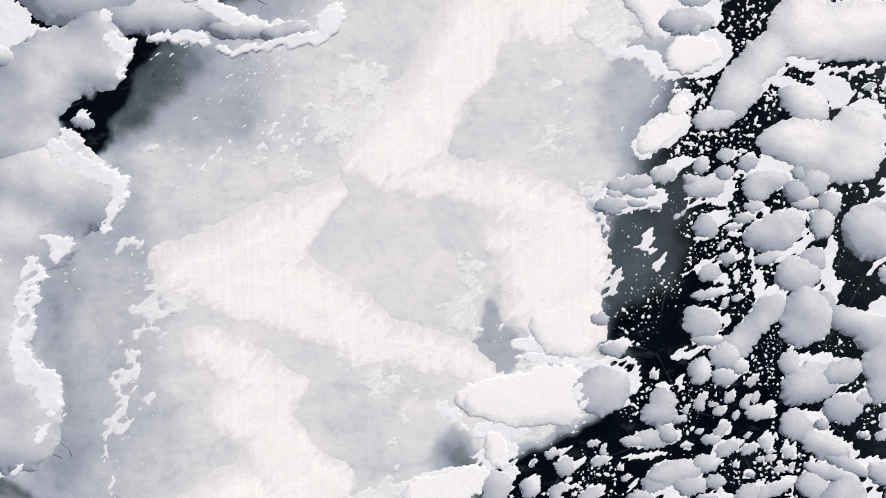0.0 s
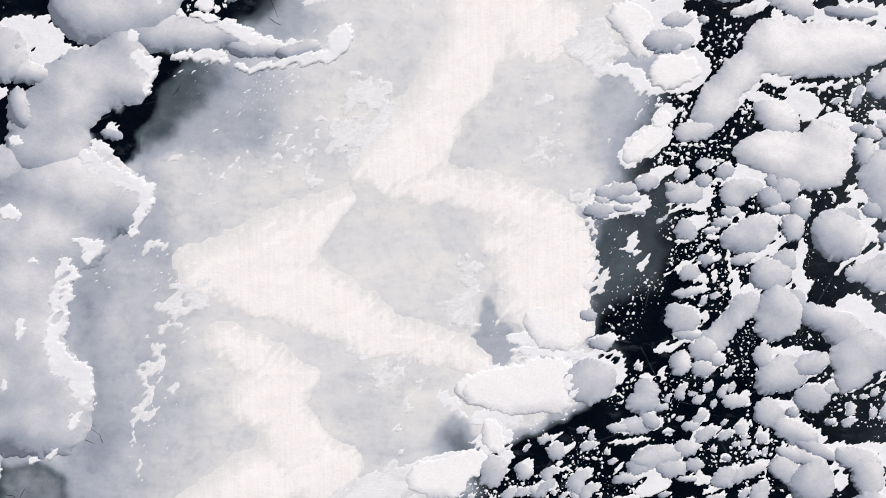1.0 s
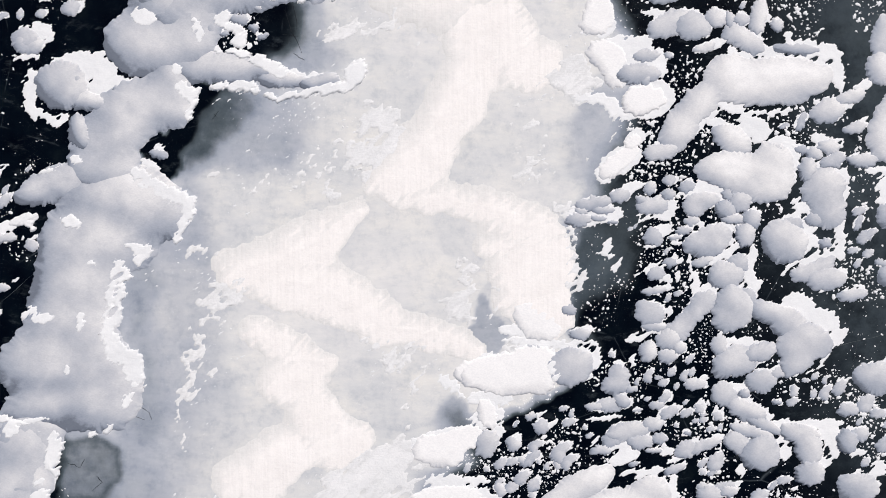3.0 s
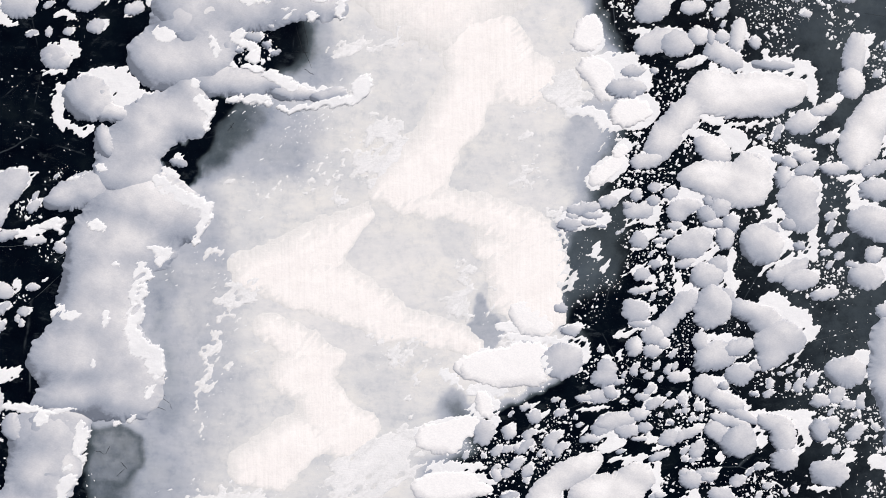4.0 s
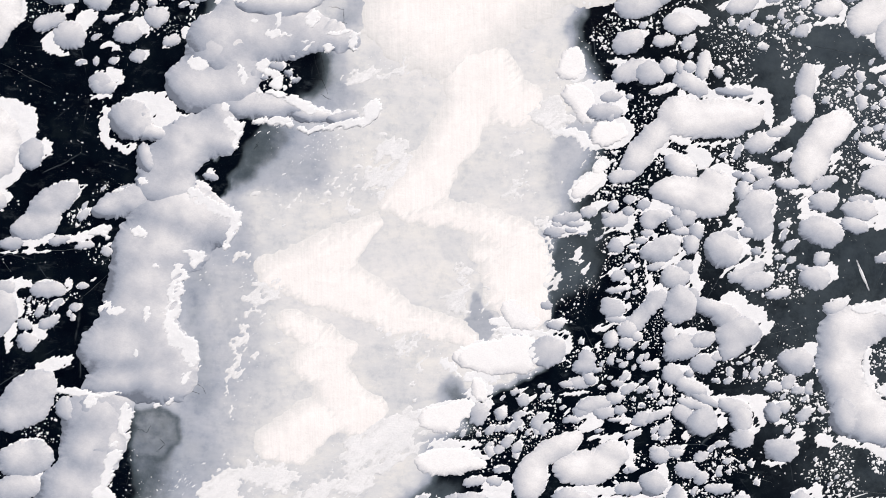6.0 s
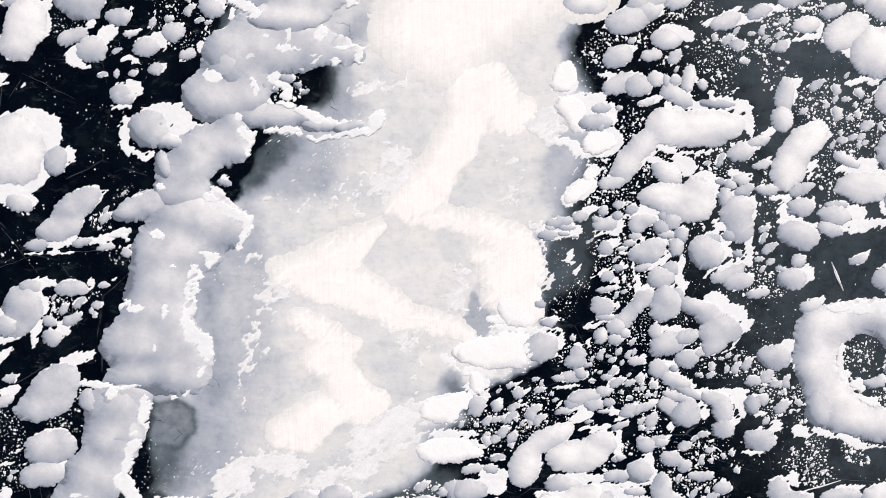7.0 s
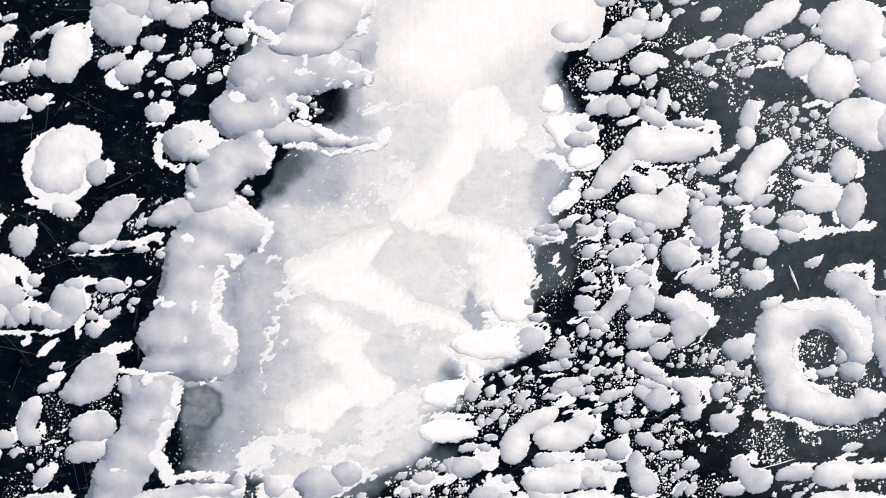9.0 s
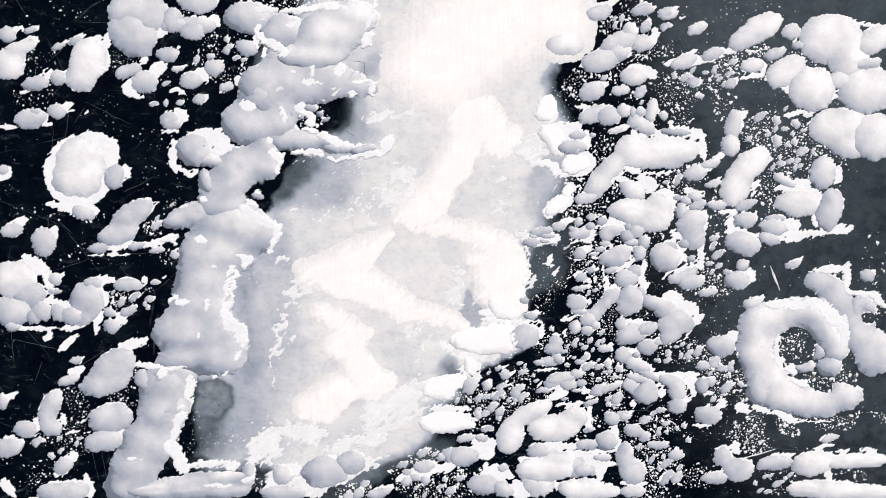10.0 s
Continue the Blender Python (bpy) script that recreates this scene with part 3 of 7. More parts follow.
def small_drifts(x, y, a, b, deg, number, size=1.0):
    """Strews small lumps over bare ice."""
    c, s = math.cos(radians(deg)), math.sin(radians(deg))
    done = 0
    for _ in range(number * 8):
        if done >= number:
            break
        r, q = math.sqrt(random.random()), random.uniform(0, 2 * math.pi)
        px, py = a * r * math.cos(q), b * r * math.sin(q)
        sx, sy = x + c * px - s * py, y + s * px + c * py
        k = random.choice((0.45, 0.55, 0.7, 0.85, 1.0, 1.25)) * size
        if not all(free(sx + dx * 0.2 * k, sy + dy * 0.15 * k) for dx in (-1, 0, 1) for dy in (-1, 0, 1)):
            continue
        ob = copy_thing(random.choice(LUMPS), pose(sx, sy, 0, 0, 0, random.uniform(-30, 30)))
        ob.scale = (k, k, k)
        ix, iy, w = int((sx - SPAN[0]) / RES), int((sy - SPAN[2]) / RES), int(0.22 * k / RES)
        taken[max(iy - w, 0):iy + w + 1, max(ix - w, 0):ix + w + 1] = True
        done += 1


def ribbon(name, x0, y0, x1, y1, width, mat, wander):
    n = max(4, int(math.hypot(x1 - x0, y1 - y0) / 0.18))
    seed = int(abs(x0 * 131 + y1 * 57)) % 997
    dx, dy = (x1 - x0), (y1 - y0)
    d = math.hypot(dx, dy)
    verts, faces = [], []
    for k in range(n + 1):
        q = k / n
        off = wander * d * float(rough2(np.array([q * 5.0]), np.array([0.5]), seed)[0]) * math.sin(math.pi * q)
        w = width * (0.35 + 0.65 * math.sin(math.pi * min(max(q, 0.04), 0.96))) * random.uniform(0.6, 1.2) / 2
        px, py = x0 + dx * q - dy / d * off, y0 + dy * q + dx / d * off
        verts += [(px + dy / d * w, py - dx / d * w, -0.002), (px, py, 0.004 + 0.2 * width), (px - dy / d * w, py + dx / d * w, -0.002)]
        if k:
            i = 3 * k
            faces += [(i - 3, i - 2, i + 1, i), (i - 2, i - 1, i + 2, i + 1)]
    me = bpy.data.meshes.new(name)
    me.from_pydata(verts, [], faces)
    me.materials.append(mat)
    return new(name, me)


def crack(x0, y0, x1, y1, width):
    tagged(ribbon("ice_crack", x0, y0, x1, y1, width, CRACK, 0.02), "thin pale frosted crack in the black ice", "ice crack", "cracks in the lake ice")


def fissure(x0, y0, x1, y1, width):
    tagged(ribbon("ice_crack", x0, y0, x1, y1, width, FISSURE, 0.14), "fine dark crack in the grey frosted ice", "ice crack", "dark cracks")


def streak(x0, y0, x1, y1, width):
    tagged(ribbon("snow_streak", x0, y0, x1, y1, width, FRESH, 0.03), "narrow white streak of snow lying in a crack", "snow streak")


# drifts on the black ice beyond the ridge
drift("three grey-white snow pillows joined by torn white crust", "drifts on the black ice", [(-11.55, 7.79, 0.28, 0.18, 30), (-11.19, 8.86, 0.44, 0.28, 40)], [(0, [(-11.82, 9.48, 1.2, 0.8, 0)]), (0, [(-12.03, 8.69, 1, 0.8, -30)]), (0, [(-12.22, 7.31, 0.54, 0.24, 20)])])
drift("broad white snow pillow with torn white crust on black ice", "drifts on the black ice", [(-13.12, 8.25, 0.22, 0.56, -15), (-13.43, 8.52, 0.28, 0.16, 30), (-14.28, 6.61, 0.24, 0.12, 0), (-13.05, 7.66, 0.2, 0.4, 0)], [(0.3, [(-13.75, 7.69, 0.72, 0.92, -15), (-14.07, 7.01, 0.6, 0.52, 0)])])
drift("rounded grey snow pillow with torn white crust on black ice", "drifts on the black ice", [(-10.32, 8.2, 0.08, 0.16, 0)], [(0, [(-10.74, 7.95, 0.46, 0.28, 10)])])
drift("rounded grey snow pillow with torn white crust on black ice", "drifts on the black ice", [(-11.13, 7.36, 0.48, 0.32, 35), (-12.17, 6.67, 0.32, 0.4, 0), (-11.87, 6.36, 0.28, 0.14, 0)], [(0, [(-11.62, 6.91, 0.54, 0.44, 0)])])
drift("small grey snow pillow with torn white crust on black ice", "drifts on the black ice", [(-10.13, 7.54, 0.2, 0.08, 10)], [(0, [(-10.35, 7.38, 0.28, 0.12, 10)])])
drift("rounded grey snow pillow with torn white crust on black ice", "drifts on the black ice", [(-9.45, 7.29, 0.36, 0.22, 10), (-10.34, 6.57, 0.36, 0.18, -10), (-9.25, 7.06, 0.12, 0.24, 0)], [(0, [(-9.84, 6.97, 0.48, 0.34, 0)])])
drift("two grey-white snow pillows joined by torn white crust", "drifts on the black ice", [(-8.64, 7.7, 0.12, 0.2, 0)], [(0, [(-8.95, 7.46, 0.42, 0.3, 0)]), (0, [(-9.08, 7.89, 0.18, 0.12, 0)])])
drift("small grey snow pillow with torn white crust on black ice", "drifts on the black ice", [(-8.05, 7.03, 0.22, 0.2, 30), (-8.62, 6.5, 0.16, 0.06, 0)], [(0, [(-8.49, 6.74, 0.32, 0.18, 10)])])
drift("rounded grey snow pillow with torn white crust on black ice", "drifts on the black ice", [(-7.23, 8.62, 0.24, 0.24, 0), (-7.04, 8.11, 0.16, 0.28, 0)], [(0, [(-7.68, 8.24, 0.44, 0.32, -10)])])
drift("small grey snow pillow with torn white crust on black ice", "drifts on the black ice", [(-10.17, 5.69, 0.3, 0.22, -20), (-10.79, 5.03, 0.28, 0.08, 15)], [(0, [(-10.68, 5.47, 0.38, 0.32, 0)])])
drift("torn scraps of thin white snow crust on dark ice", "drifts on the black ice", [(-13.79, 5.7, 0.12, 0.08, 30)], [])
drift("two grey-white snow pillows joined by torn white crust", "drifts on the black ice", [(-9.03, 9.17, 0.3, 0.18, 0)], [(0, [(-9.63, 9.07, 0.8, 0.36, 0)]), (0, [(-10.47, 9.1, 0.52, 0.32, 0)])])
drift("three grey-white snow pillows joined by torn white crust", "drifts on the black ice", [(-14.25, 3.41, 1.38, 1.42, 0), (-13.48, 4.54, 0.77, 0.48, -20), (-12.88, 4.17, 0.3, 0.61, 0), (-12.41, 3.47, 0.22, 0.28, 20), (-14.82, 2.07, 0.77, 0.2, -8), (-14.06, 1.91, 0.61, 0.37, 0)], [(0.3, [(-14.14, 3.69, 1.01, 1.09, 0), (-14.35, 3.05, 0.93, 0.61, 0)]), (-0.2, [(-12.84, 3.22, 0.41, 0.51, -20)]), (0, [(-14.08, 1.83, 0.49, 0.3, -10)])])
drift("cluster of four overlapping grey snow pillows and white crust", "drifts on the black ice", [(-11.66, 2.26, 0.53, 0.14, 5), (-13.16, 0.21, 0.86, 0.08, 2), (-10.91, 0.84, 0.49, 0.14, 28), (-11.46, 0.67, 0.41, 0.14, 20), (-12.78, 0.72, 0.61, 0.37, 10)], [(0, [(-12.15, 1.81, 0.94, 0.45, 30), (-12.78, 1.03, 0.86, 0.45, 15)]), (-0.2, [(-13.5, 0.47, 0.41, 0.22, 10)]), (0, [(-11.97, 0.59, 0.37, 0.16, 15)]), (0, [(-11.24, 0.43, 0.29, 0.16, 10)])])
drift("rounded grey snow pillow with torn white crust on black ice", "drifts on the black ice", [(-15.29, 7.18, 0.22, 0.26, 20), (-16.19, 6.52, 0.33, 0.13, 30)], [(0, [(-15.81, 6.79, 0.52, 0.3, 10)])])
drift("small grey snow pillow with torn white crust on black ice", "drifts on the black ice", [(-14.53, 7.23, 0.22, 0.2, 20)], [(0, [(-14.88, 7.01, 0.35, 0.3, 0)])])
drift("rounded white snow pillow with torn white crust on black ice", "drifts on the black ice", [(-15.9, 8.43, 0.28, 0.24, 20), (-16.4, 7.55, 0.22, 0.39, -20)], [(0.3, [(-16.83, 7.46, 0.65, 0.61, 20), (-16.34, 8.11, 0.65, 0.32, 20)])])
drift("small grey snow pillow with torn white crust on black ice", "drifts on the black ice", [(-16.45, 8.87, 0.32, 0.13, -10)], [(0, [(-16.8, 8.61, 0.35, 0.3, 0)])])
drift("small grey snow pillow with torn white crust on black ice", "drifts on the black ice", [(-15.69, 8.94, 0.13, 0.11, 20)], [(0, [(-15.91, 8.81, 0.26, 0.13, 20)])])
drift("two grey-white snow pillows joined by torn white crust", "drifts on the black ice", [(-13.93, 8.63, 0.22, 0.13, 20), (-14.52, 8.39, 0.17, 0.09, 25)], [(0, [(-14.24, 8.43, 0.3, 0.19, 20)]), (0, [(-14.85, 8.21, 0.3, 0.13, 25)])])
drift("three grey-white snow pillows joined by torn white crust", "drifts on the black ice", [(-14.56, 5.9, 0.3, 0.26, 25), (-15.42, 5.24, 0.28, 0.11, 10), (-16.99, 5.09, 0.52, 0.11, 0)], [(0, [(-16, 5.45, 0.65, 0.39, 10)]), (0, [(-15.02, 5.72, 0.39, 0.31, 0)]), (-0.2, [(-15.84, 5.71, 0.2, 0.13, 0)])])
drift("rounded grey snow pillow with torn white crust on black ice", "drifts on the black ice", [(-16.49, 1.48, 0.31, 0.24, 20)], [(0, [(-16.89, 1.12, 0.44, 0.31, 10)])])
drift("rounded grey snow pillow with torn white crust on black ice", "drifts on the black ice", [(-15.23, 0.98, 0.24, 0.35, -10), (-15.47, 0.29, 0.22, 0.22, 0)], [(0, [(-15.63, 0.69, 0.49, 0.57, 0)])])
drift("cluster of eight overlapping grey snow pillows and white crust", "drifts on the black ice", [(-15.97, -0.24, 0.71, 0.31, -35), (-15.5, -0.91, 0.2, 0.75, 8), (-15.74, -1.58, 0.49, 0.18, 0), (-15.08, -1.73, 0.71, 0.2, -5), (-16.12, -2.75, 1.16, 0.13, 0), (-14.57, -2.64, 0.58, 0.16, 10), (-15.58, -3.1, 0.18, 0.27, -30)], [(0.3, [(-16.86, -0.83, 0.93, 0.8, 0)]), (0, [(-16.31, -1.36, 0.71, 0.53, 0)]), (0, [(-16.99, -2.08, 0.8, 0.62, 0)]), (0, [(-16.11, -2.25, 0.31, 0.31, 0)]), (0, [(-15.77, -2.03, 0.4, 0.44, 0)]), (0, [(-15.11, -2.09, 0.36, 0.36, 0)]), (0, [(-14.65, -2.24, 0.44, 0.4, 0)]), (0, [(-16.96, -2.67, 0.31, 0.2, 0)])])
drift("small grey snow pillow with torn white crust on black ice", "drifts on the black ice", [(-14.98, -0.63, 0.11, 0.18, -20)], [(0, [(-15.25, -0.79, 0.27, 0.27, 0)])])
drift("small grey snow pillow with a combed fringe on black ice", "drifts on the black ice", [], [(0, [(-15.24, -1.24, 0.27, 0.13, 5)])])
drift("two grey-white snow pillows joined by torn white crust", "drifts on the black ice", [(-13.29, -0.77, 0.55, 0.18, -5), (-13.26, -1.55, 0.16, 0.4, 0)], [(0, [(-13.99, -1.56, 0.71, 0.75, 0), (-14.34, -2.24, 0.58, 0.36, 0)]), (0, [(-13.76, -0.93, 0.4, 0.27, 0)])])
drift("rounded grey snow pillow with torn white crust on black ice", "drifts on the black ice", [(-11.76, -0.75, 0.18, 0.2, 0)], [(0, [(-12.41, -0.96, 0.58, 0.29, 0)])])
drift("small grey snow pillow with torn white crust on black ice", "drifts on the black ice", [(-11.03, -0.63, 0.18, 0.07, 40)], [(0, [(-11.32, -0.86, 0.22, 0.13, 15)])])
drift("three grey-white snow pillows joined by torn white crust", "drifts on the black ice", [(-13.57, -2.45, 0.18, 0.53, -12), (-12.66, -2.31, 0.31, 0.27, 30)], [(0, [(-13.12, -2.07, 0.27, 0.2, 0)]), (0, [(-13.08, -2.6, 0.36, 0.29, 0)]), (0, [(-12.38, -1.99, 0.4, 0.18, 30)])])
drift("torn scraps of thin white snow crust on dark ice", "drifts on the black ice", [(-14.81, -3.32, 0.62, 0.18, 42), (-14.99, -3.5, 0.27, 0.13, 30)], [])
drift("small grey snow pillow with torn white crust on black ice", "drifts on the black ice", [(-14.35, -3.86, 0.2, 0.11, 20)], [(0, [(-14.49, -4, 0.27, 0.16, 20)])])
drift("small grey snow pillow with torn white crust on black ice", "drifts on the black ice", [(-17.04, -5.41, 0.29, 0.09, 15)], [(0, [(-17.47, -5.66, 0.2, 0.34, 0)])])
drift("cluster of six overlapping grey snow pillows and white crust", "drifts on the black ice", [(-12.36, -3.32, 0.8, 0.25, 15), (-13.15, -3.76, 0.31, 0.11, 30), (-14.5, -4.45, 0.4, 0.18, 20), (-15.89, -5.69, 0.09, 0.36, -22), (-16.05, -6.7, 0.25, 0.38, 10), (-17.28, -7.17, 0.36, 0.13, 20), (-15.06, -6.37, 0.18, 0.31, 30)], [(0, [(-13.05, -4.25, 1.03, 0.67, 35), (-13.4, -4.94, 1.01, 0.49, 15)]), (0, [(-14.8, -4.77, 0.45, 0.22, 20)]), (0, [(-15.58, -5.87, 0.85, 0.38, 62), (-15.56, -6.7, 0.45, 0.36, 0)]), (0, [(-16.57, -6.8, 0.49, 0.36, 0)]), (0, [(-17.29, -7.54, 0.68, 0.41, 15)]), (-0.2, [(-11.94, -4.74, 0.31, 0.4, 0)])])
drift("two grey-white snow pillows joined by torn white crust", "drifts on the black ice", [(-12.61, -7.1, 0.2, 0.63, 15), (-12.98, -6.4, 0.34, 0.11, 30), (-14.21, -6.43, 0.31, 0.09, 30), (-14.67, -6.89, 0.4, 0.09, 10)], [(0, [(-13.2, -6.31, 0.9, 0.63, 10)]), (0, [(-13.42, -7.23, 0.83, 0.45, 10)])])
drift("rounded grey snow pillow with torn white crust on black ice", "drifts on the black ice", [(-14.79, -7.95, 0.41, 0.25, 30), (-15.25, -8.54, 0.36, 0.2, 20)], [(0, [(-15.11, -8.26, 0.41, 0.32, 30)])])
drift("broad grey snow pillow with torn white crust on black ice", "drifts on the black ice", [(-15.17, -8.93, 0.59, 0.11, 5), (-14.14, -8.97, 0.2, 0.45, 12)], [(0, [(-15.07, -9.32, 1.02, 0.36, 10)])])
drift("torn scraps of thin white snow crust on dark ice", "drifts on the black ice", [(-17.32, -9.34, 0.5, 0.16, -45)], [])
drift("three grey-white snow pillows joined by torn white crust", "drifts on the black ice", [(-9.11, 9.18, 0.48, 0.32, 10), (-10.97, 8.84, 0.48, 0.26, 20), (-11.18, 9.49, 0.26, 0.17, 20)], [(0, [(-9.54, 9.92, 0.78, 0.43, 0)]), (0, [(-10.52, 9.25, 0.43, 0.48, 0)]), (0, [(-9.77, 8.85, 0.5, 0.32, 0)])])
drift("outlying grey-white snow pillows with torn white crust", "drifts on the black ice", [(-17.09, 3.31, 0.39, 0.22, 35)], [(0, [(-17.17, 3.48, 0.26, 0.2, 20)])])
drift("outlying grey-white snow pillows with torn white crust", "drifts on the black ice", [(-14.72, -9.02, 0.82, 0.21, 6), (-14.05, -9.31, 0.18, 0.32, 0), (-16.31, -9.61, 0.32, 0.09, 0)], [(0, [(-15.14, -9.37, 1.05, 0.46, 4)])])
drift("outlying grey-white snow pillows with torn white crust", "drifts on the black ice", [(-17.34, -9.16, 0.27, 0.5, 40)], [])
drift("outlying grey-white snow pillows with torn white crust", "drifts on the black ice", [(-17.36, -5.55, 0.5, 0.2, 22)], [(0, [(-17.45, -5.71, 0.23, 0.23, 0)])])

# the long ridge of drifts beside the central ice
drift("rounded grey snow pillow with torn white crust beside the frosted ice", "the long snow ridge", [(-10.24, 5.68, 0.36, 0.19, -30), (-10.69, 5.04, 0.36, 0.07, 0)], [(0, [(-10.6, 5.38, 0.44, 0.31, -10)])])
drift("long ridge of smooth packed snow with a bright torn rim", "the long snow ridge", [(-7.81, 5.99, 0.53, 0.17, 0), (-9.3, 4.99, 0.72, 0.18, 10), (-8.86, 4.69, 0.58, 0.36, 0), (-9.07, 4.3, 0.72, 0.25, -10), (-8.23, 4.23, 0.56, 0.31, -10), (-10.58, 3.95, 0.17, 0.56, 12), (-10.18, 3.52, 0.45, 0.15, -35), (-9.73, 3.49, 0.17, 0.11, 40), (-10.53, 4.3, 0.17, 0.42, 0)], [(0, [(-7.63, 5.35, 1.14, 0.83, -10), (-6.63, 5.48, 0.83, 0.76, 0), (-6.9, 6.44, 1.18, 0.62, 0), (-6.28, 5.96, 0.56, 0.56, 0)]), (0, [(-9.28, 3.95, 0.7, 0.28, -15)]), (0, [(-9.78, 4.32, 0.7, 0.64, 0)]), (-0.2, [(-9.41, 4.44, 0.19, 0.17, 40)]), (-0.2, [(-9.31, 3.12, 0.28, 0.45, 15)])], merge=0.4)
drift("long ridge of smooth packed snow with a bright torn rim", "the long snow ridge", [], [(0.03, [(-8.31, 3.26, 1.06, 0.78, 50), (-8.87, 2.66, 0.75, 0.58, 40), (-7.96, 3.85, 0.64, 0.56, 0), (-7.17, 3.72, 0.72, 0.5, -20), (-6.98, 4.3, 0.42, 0.56, 0), (-7.02, 4.78, 0.39, 0.42, 0), (-8.73, 2.08, 0.97, 0.56, 0)]), (-0.2, [(-8.33, 4.16, 0.18, 0.14, 10)])], merge=0.6, caps=[(-6.77, 4.69, 0.17, 0.19, 0), (-6.64, 4.19, 0.31, 0.19, -40), (-6.41, 3.91, 0.11, 0.31, -10), (-6.53, 3.58, 0.07, 0.17, 0)])
drift("small grey snow pillow with torn white crust beside the frosted ice", "the long snow ridge", [(-7.55, 2.33, 0.28, 0.11, -30), (-7.31, 2.81, 0.17, 0.04, -5), (-7.23, 2.66, 0.11, 0.08, -40)], [(-0.2, [(-7.31, 2.58, 0.25, 0.13, -10)])])
drift("long ridge of smooth packed snow with a bright torn rim", "the long snow ridge", [], [(0, [(-10.1, 1.71, 0.97, 0.39, 18), (-9.43, 1.94, 0.63, 0.31, 15)])], merge=0.6, caps=[(-9.96, 2.21, 0.45, 0.07, 12), (-9.4, 2.38, 0.17, 0.11, 0), (-10.76, 0.89, 0.42, 0.1, 12), (-10.58, 0.75, 0.11, 0.17, 30)])
drift("long ridge of smooth packed snow with a bright torn rim", "the long snow ridge", [], [(0.03, [(-8.39, 1.45, 1.46, 0.86, -5), (-7.32, 1.07, 0.86, 0.75, 0), (-9.16, 0.27, 1.28, 1, 0), (-8.12, -0.01, 0.59, 0.39, 0), (-9.44, -0.78, 1.09, 1, 0), (-9.59, -1.76, 1.26, 0.87, 0), (-10.15, -2.88, 1.4, 0.92, 0), (-8.92, -2.88, 1.03, 0.95, 0), (-9.74, -3.86, 1.68, 0.56, 8), (-8.34, -3.37, 0.5, 0.5, 0), (-8.9, -4.04, 0.89, 0.48, 0)])], merge=0.6, caps=[(-7.51, 1.69, 0.47, 0.15, -18), (-6.9, 1.44, 0.56, 0.17, -8), (-7.77, 2.01, 0.36, 0.2, -35), (-7.24, 1.71, 0.56, 0.17, -20), (-6.66, 1.46, 0.26, 0.17, -20), (-6.57, 1.1, 0.13, 0.43, -8), (-6.75, 0.57, 0.12, 0.3, -22), (-7.71, 0.11, 0.26, 0.13, 10), (-7.78, -0.09, 0.13, 0.2, -30), (-8.35, -0.39, 0.17, 0.27, -25), (-8.52, -0.97, 0.13, 0.43, -8), (-8.69, -1.81, 0.13, 0.43, -8), (-8.35, -2.52, 0.43, 0.27, -25), (-8.04, -2.92, 0.27, 0.37, 10), (-8.07, -3.56, 0.13, 0.4, -22), (-6.56, 1.05, 0.47, 0.11, 64), (-9.53, 0.85, 0.28, 0.17, -10), (-7.88, 0.21, 0.28, 0.08, -5), (-7.61, 0.07, 0.2, 0.11, 50), (-8.17, -0.51, 0.2, 0.14, 60), (-8.29, -0.88, 0.11, 0.31, -5), (-8.35, -1.38, 0.11, 0.33, -5), (-8.5, -1.83, 0.13, 0.28, -10), (-8.48, -2.27, 0.28, 0.25, -40), (-8.03, -2.67, 0.36, 0.25, -35), (-7.84, -3.06, 0.14, 0.36, 12), (-8.03, -3.56, 0.36, 0.06, 60), (-8.6, -4.46, 0.17, 0.07, 50), (-9.05, -4.6, 0.11, 0.08, 0), (-9.02, -0.22, 0.13, 0.07, 0), (-10.22, -1.66, 0.28, 0.14, 0), (-9.34, -1.69, 0.11, 0.25, -8), (-10.59, -1.49, 0.28, 0.13, 30), (-9.67, -2.95, 0.08, 0.17, 0), (-10.58, -4.28, 0.59, 0.08, 5)])
drift("small grey snow pillow with torn white crust beside the frosted ice", "the long snow ridge", [(-10.41, 0.41, 0.14, 0.08, 40)], [(0, [(-10.58, 0.22, 0.2, 0.17, 0)])])
drift("long ridge of smooth packed snow with a bright torn rim", "the long snow ridge", [], [(0, [(-10.73, -4.91, 0.81, 0.7, 0), (-10.58, -4.49, 0.84, 0.56, 0), (-10.8, -5.82, 0.84, 0.63, 0)])], merge=0.6, caps=[(-10.08, -4.99, 0.11, 0.48, -6), (-9.96, -5.5, 0.08, 0.22, 0), (-10.38, -5.86, 0.2, 0.1, 30)])
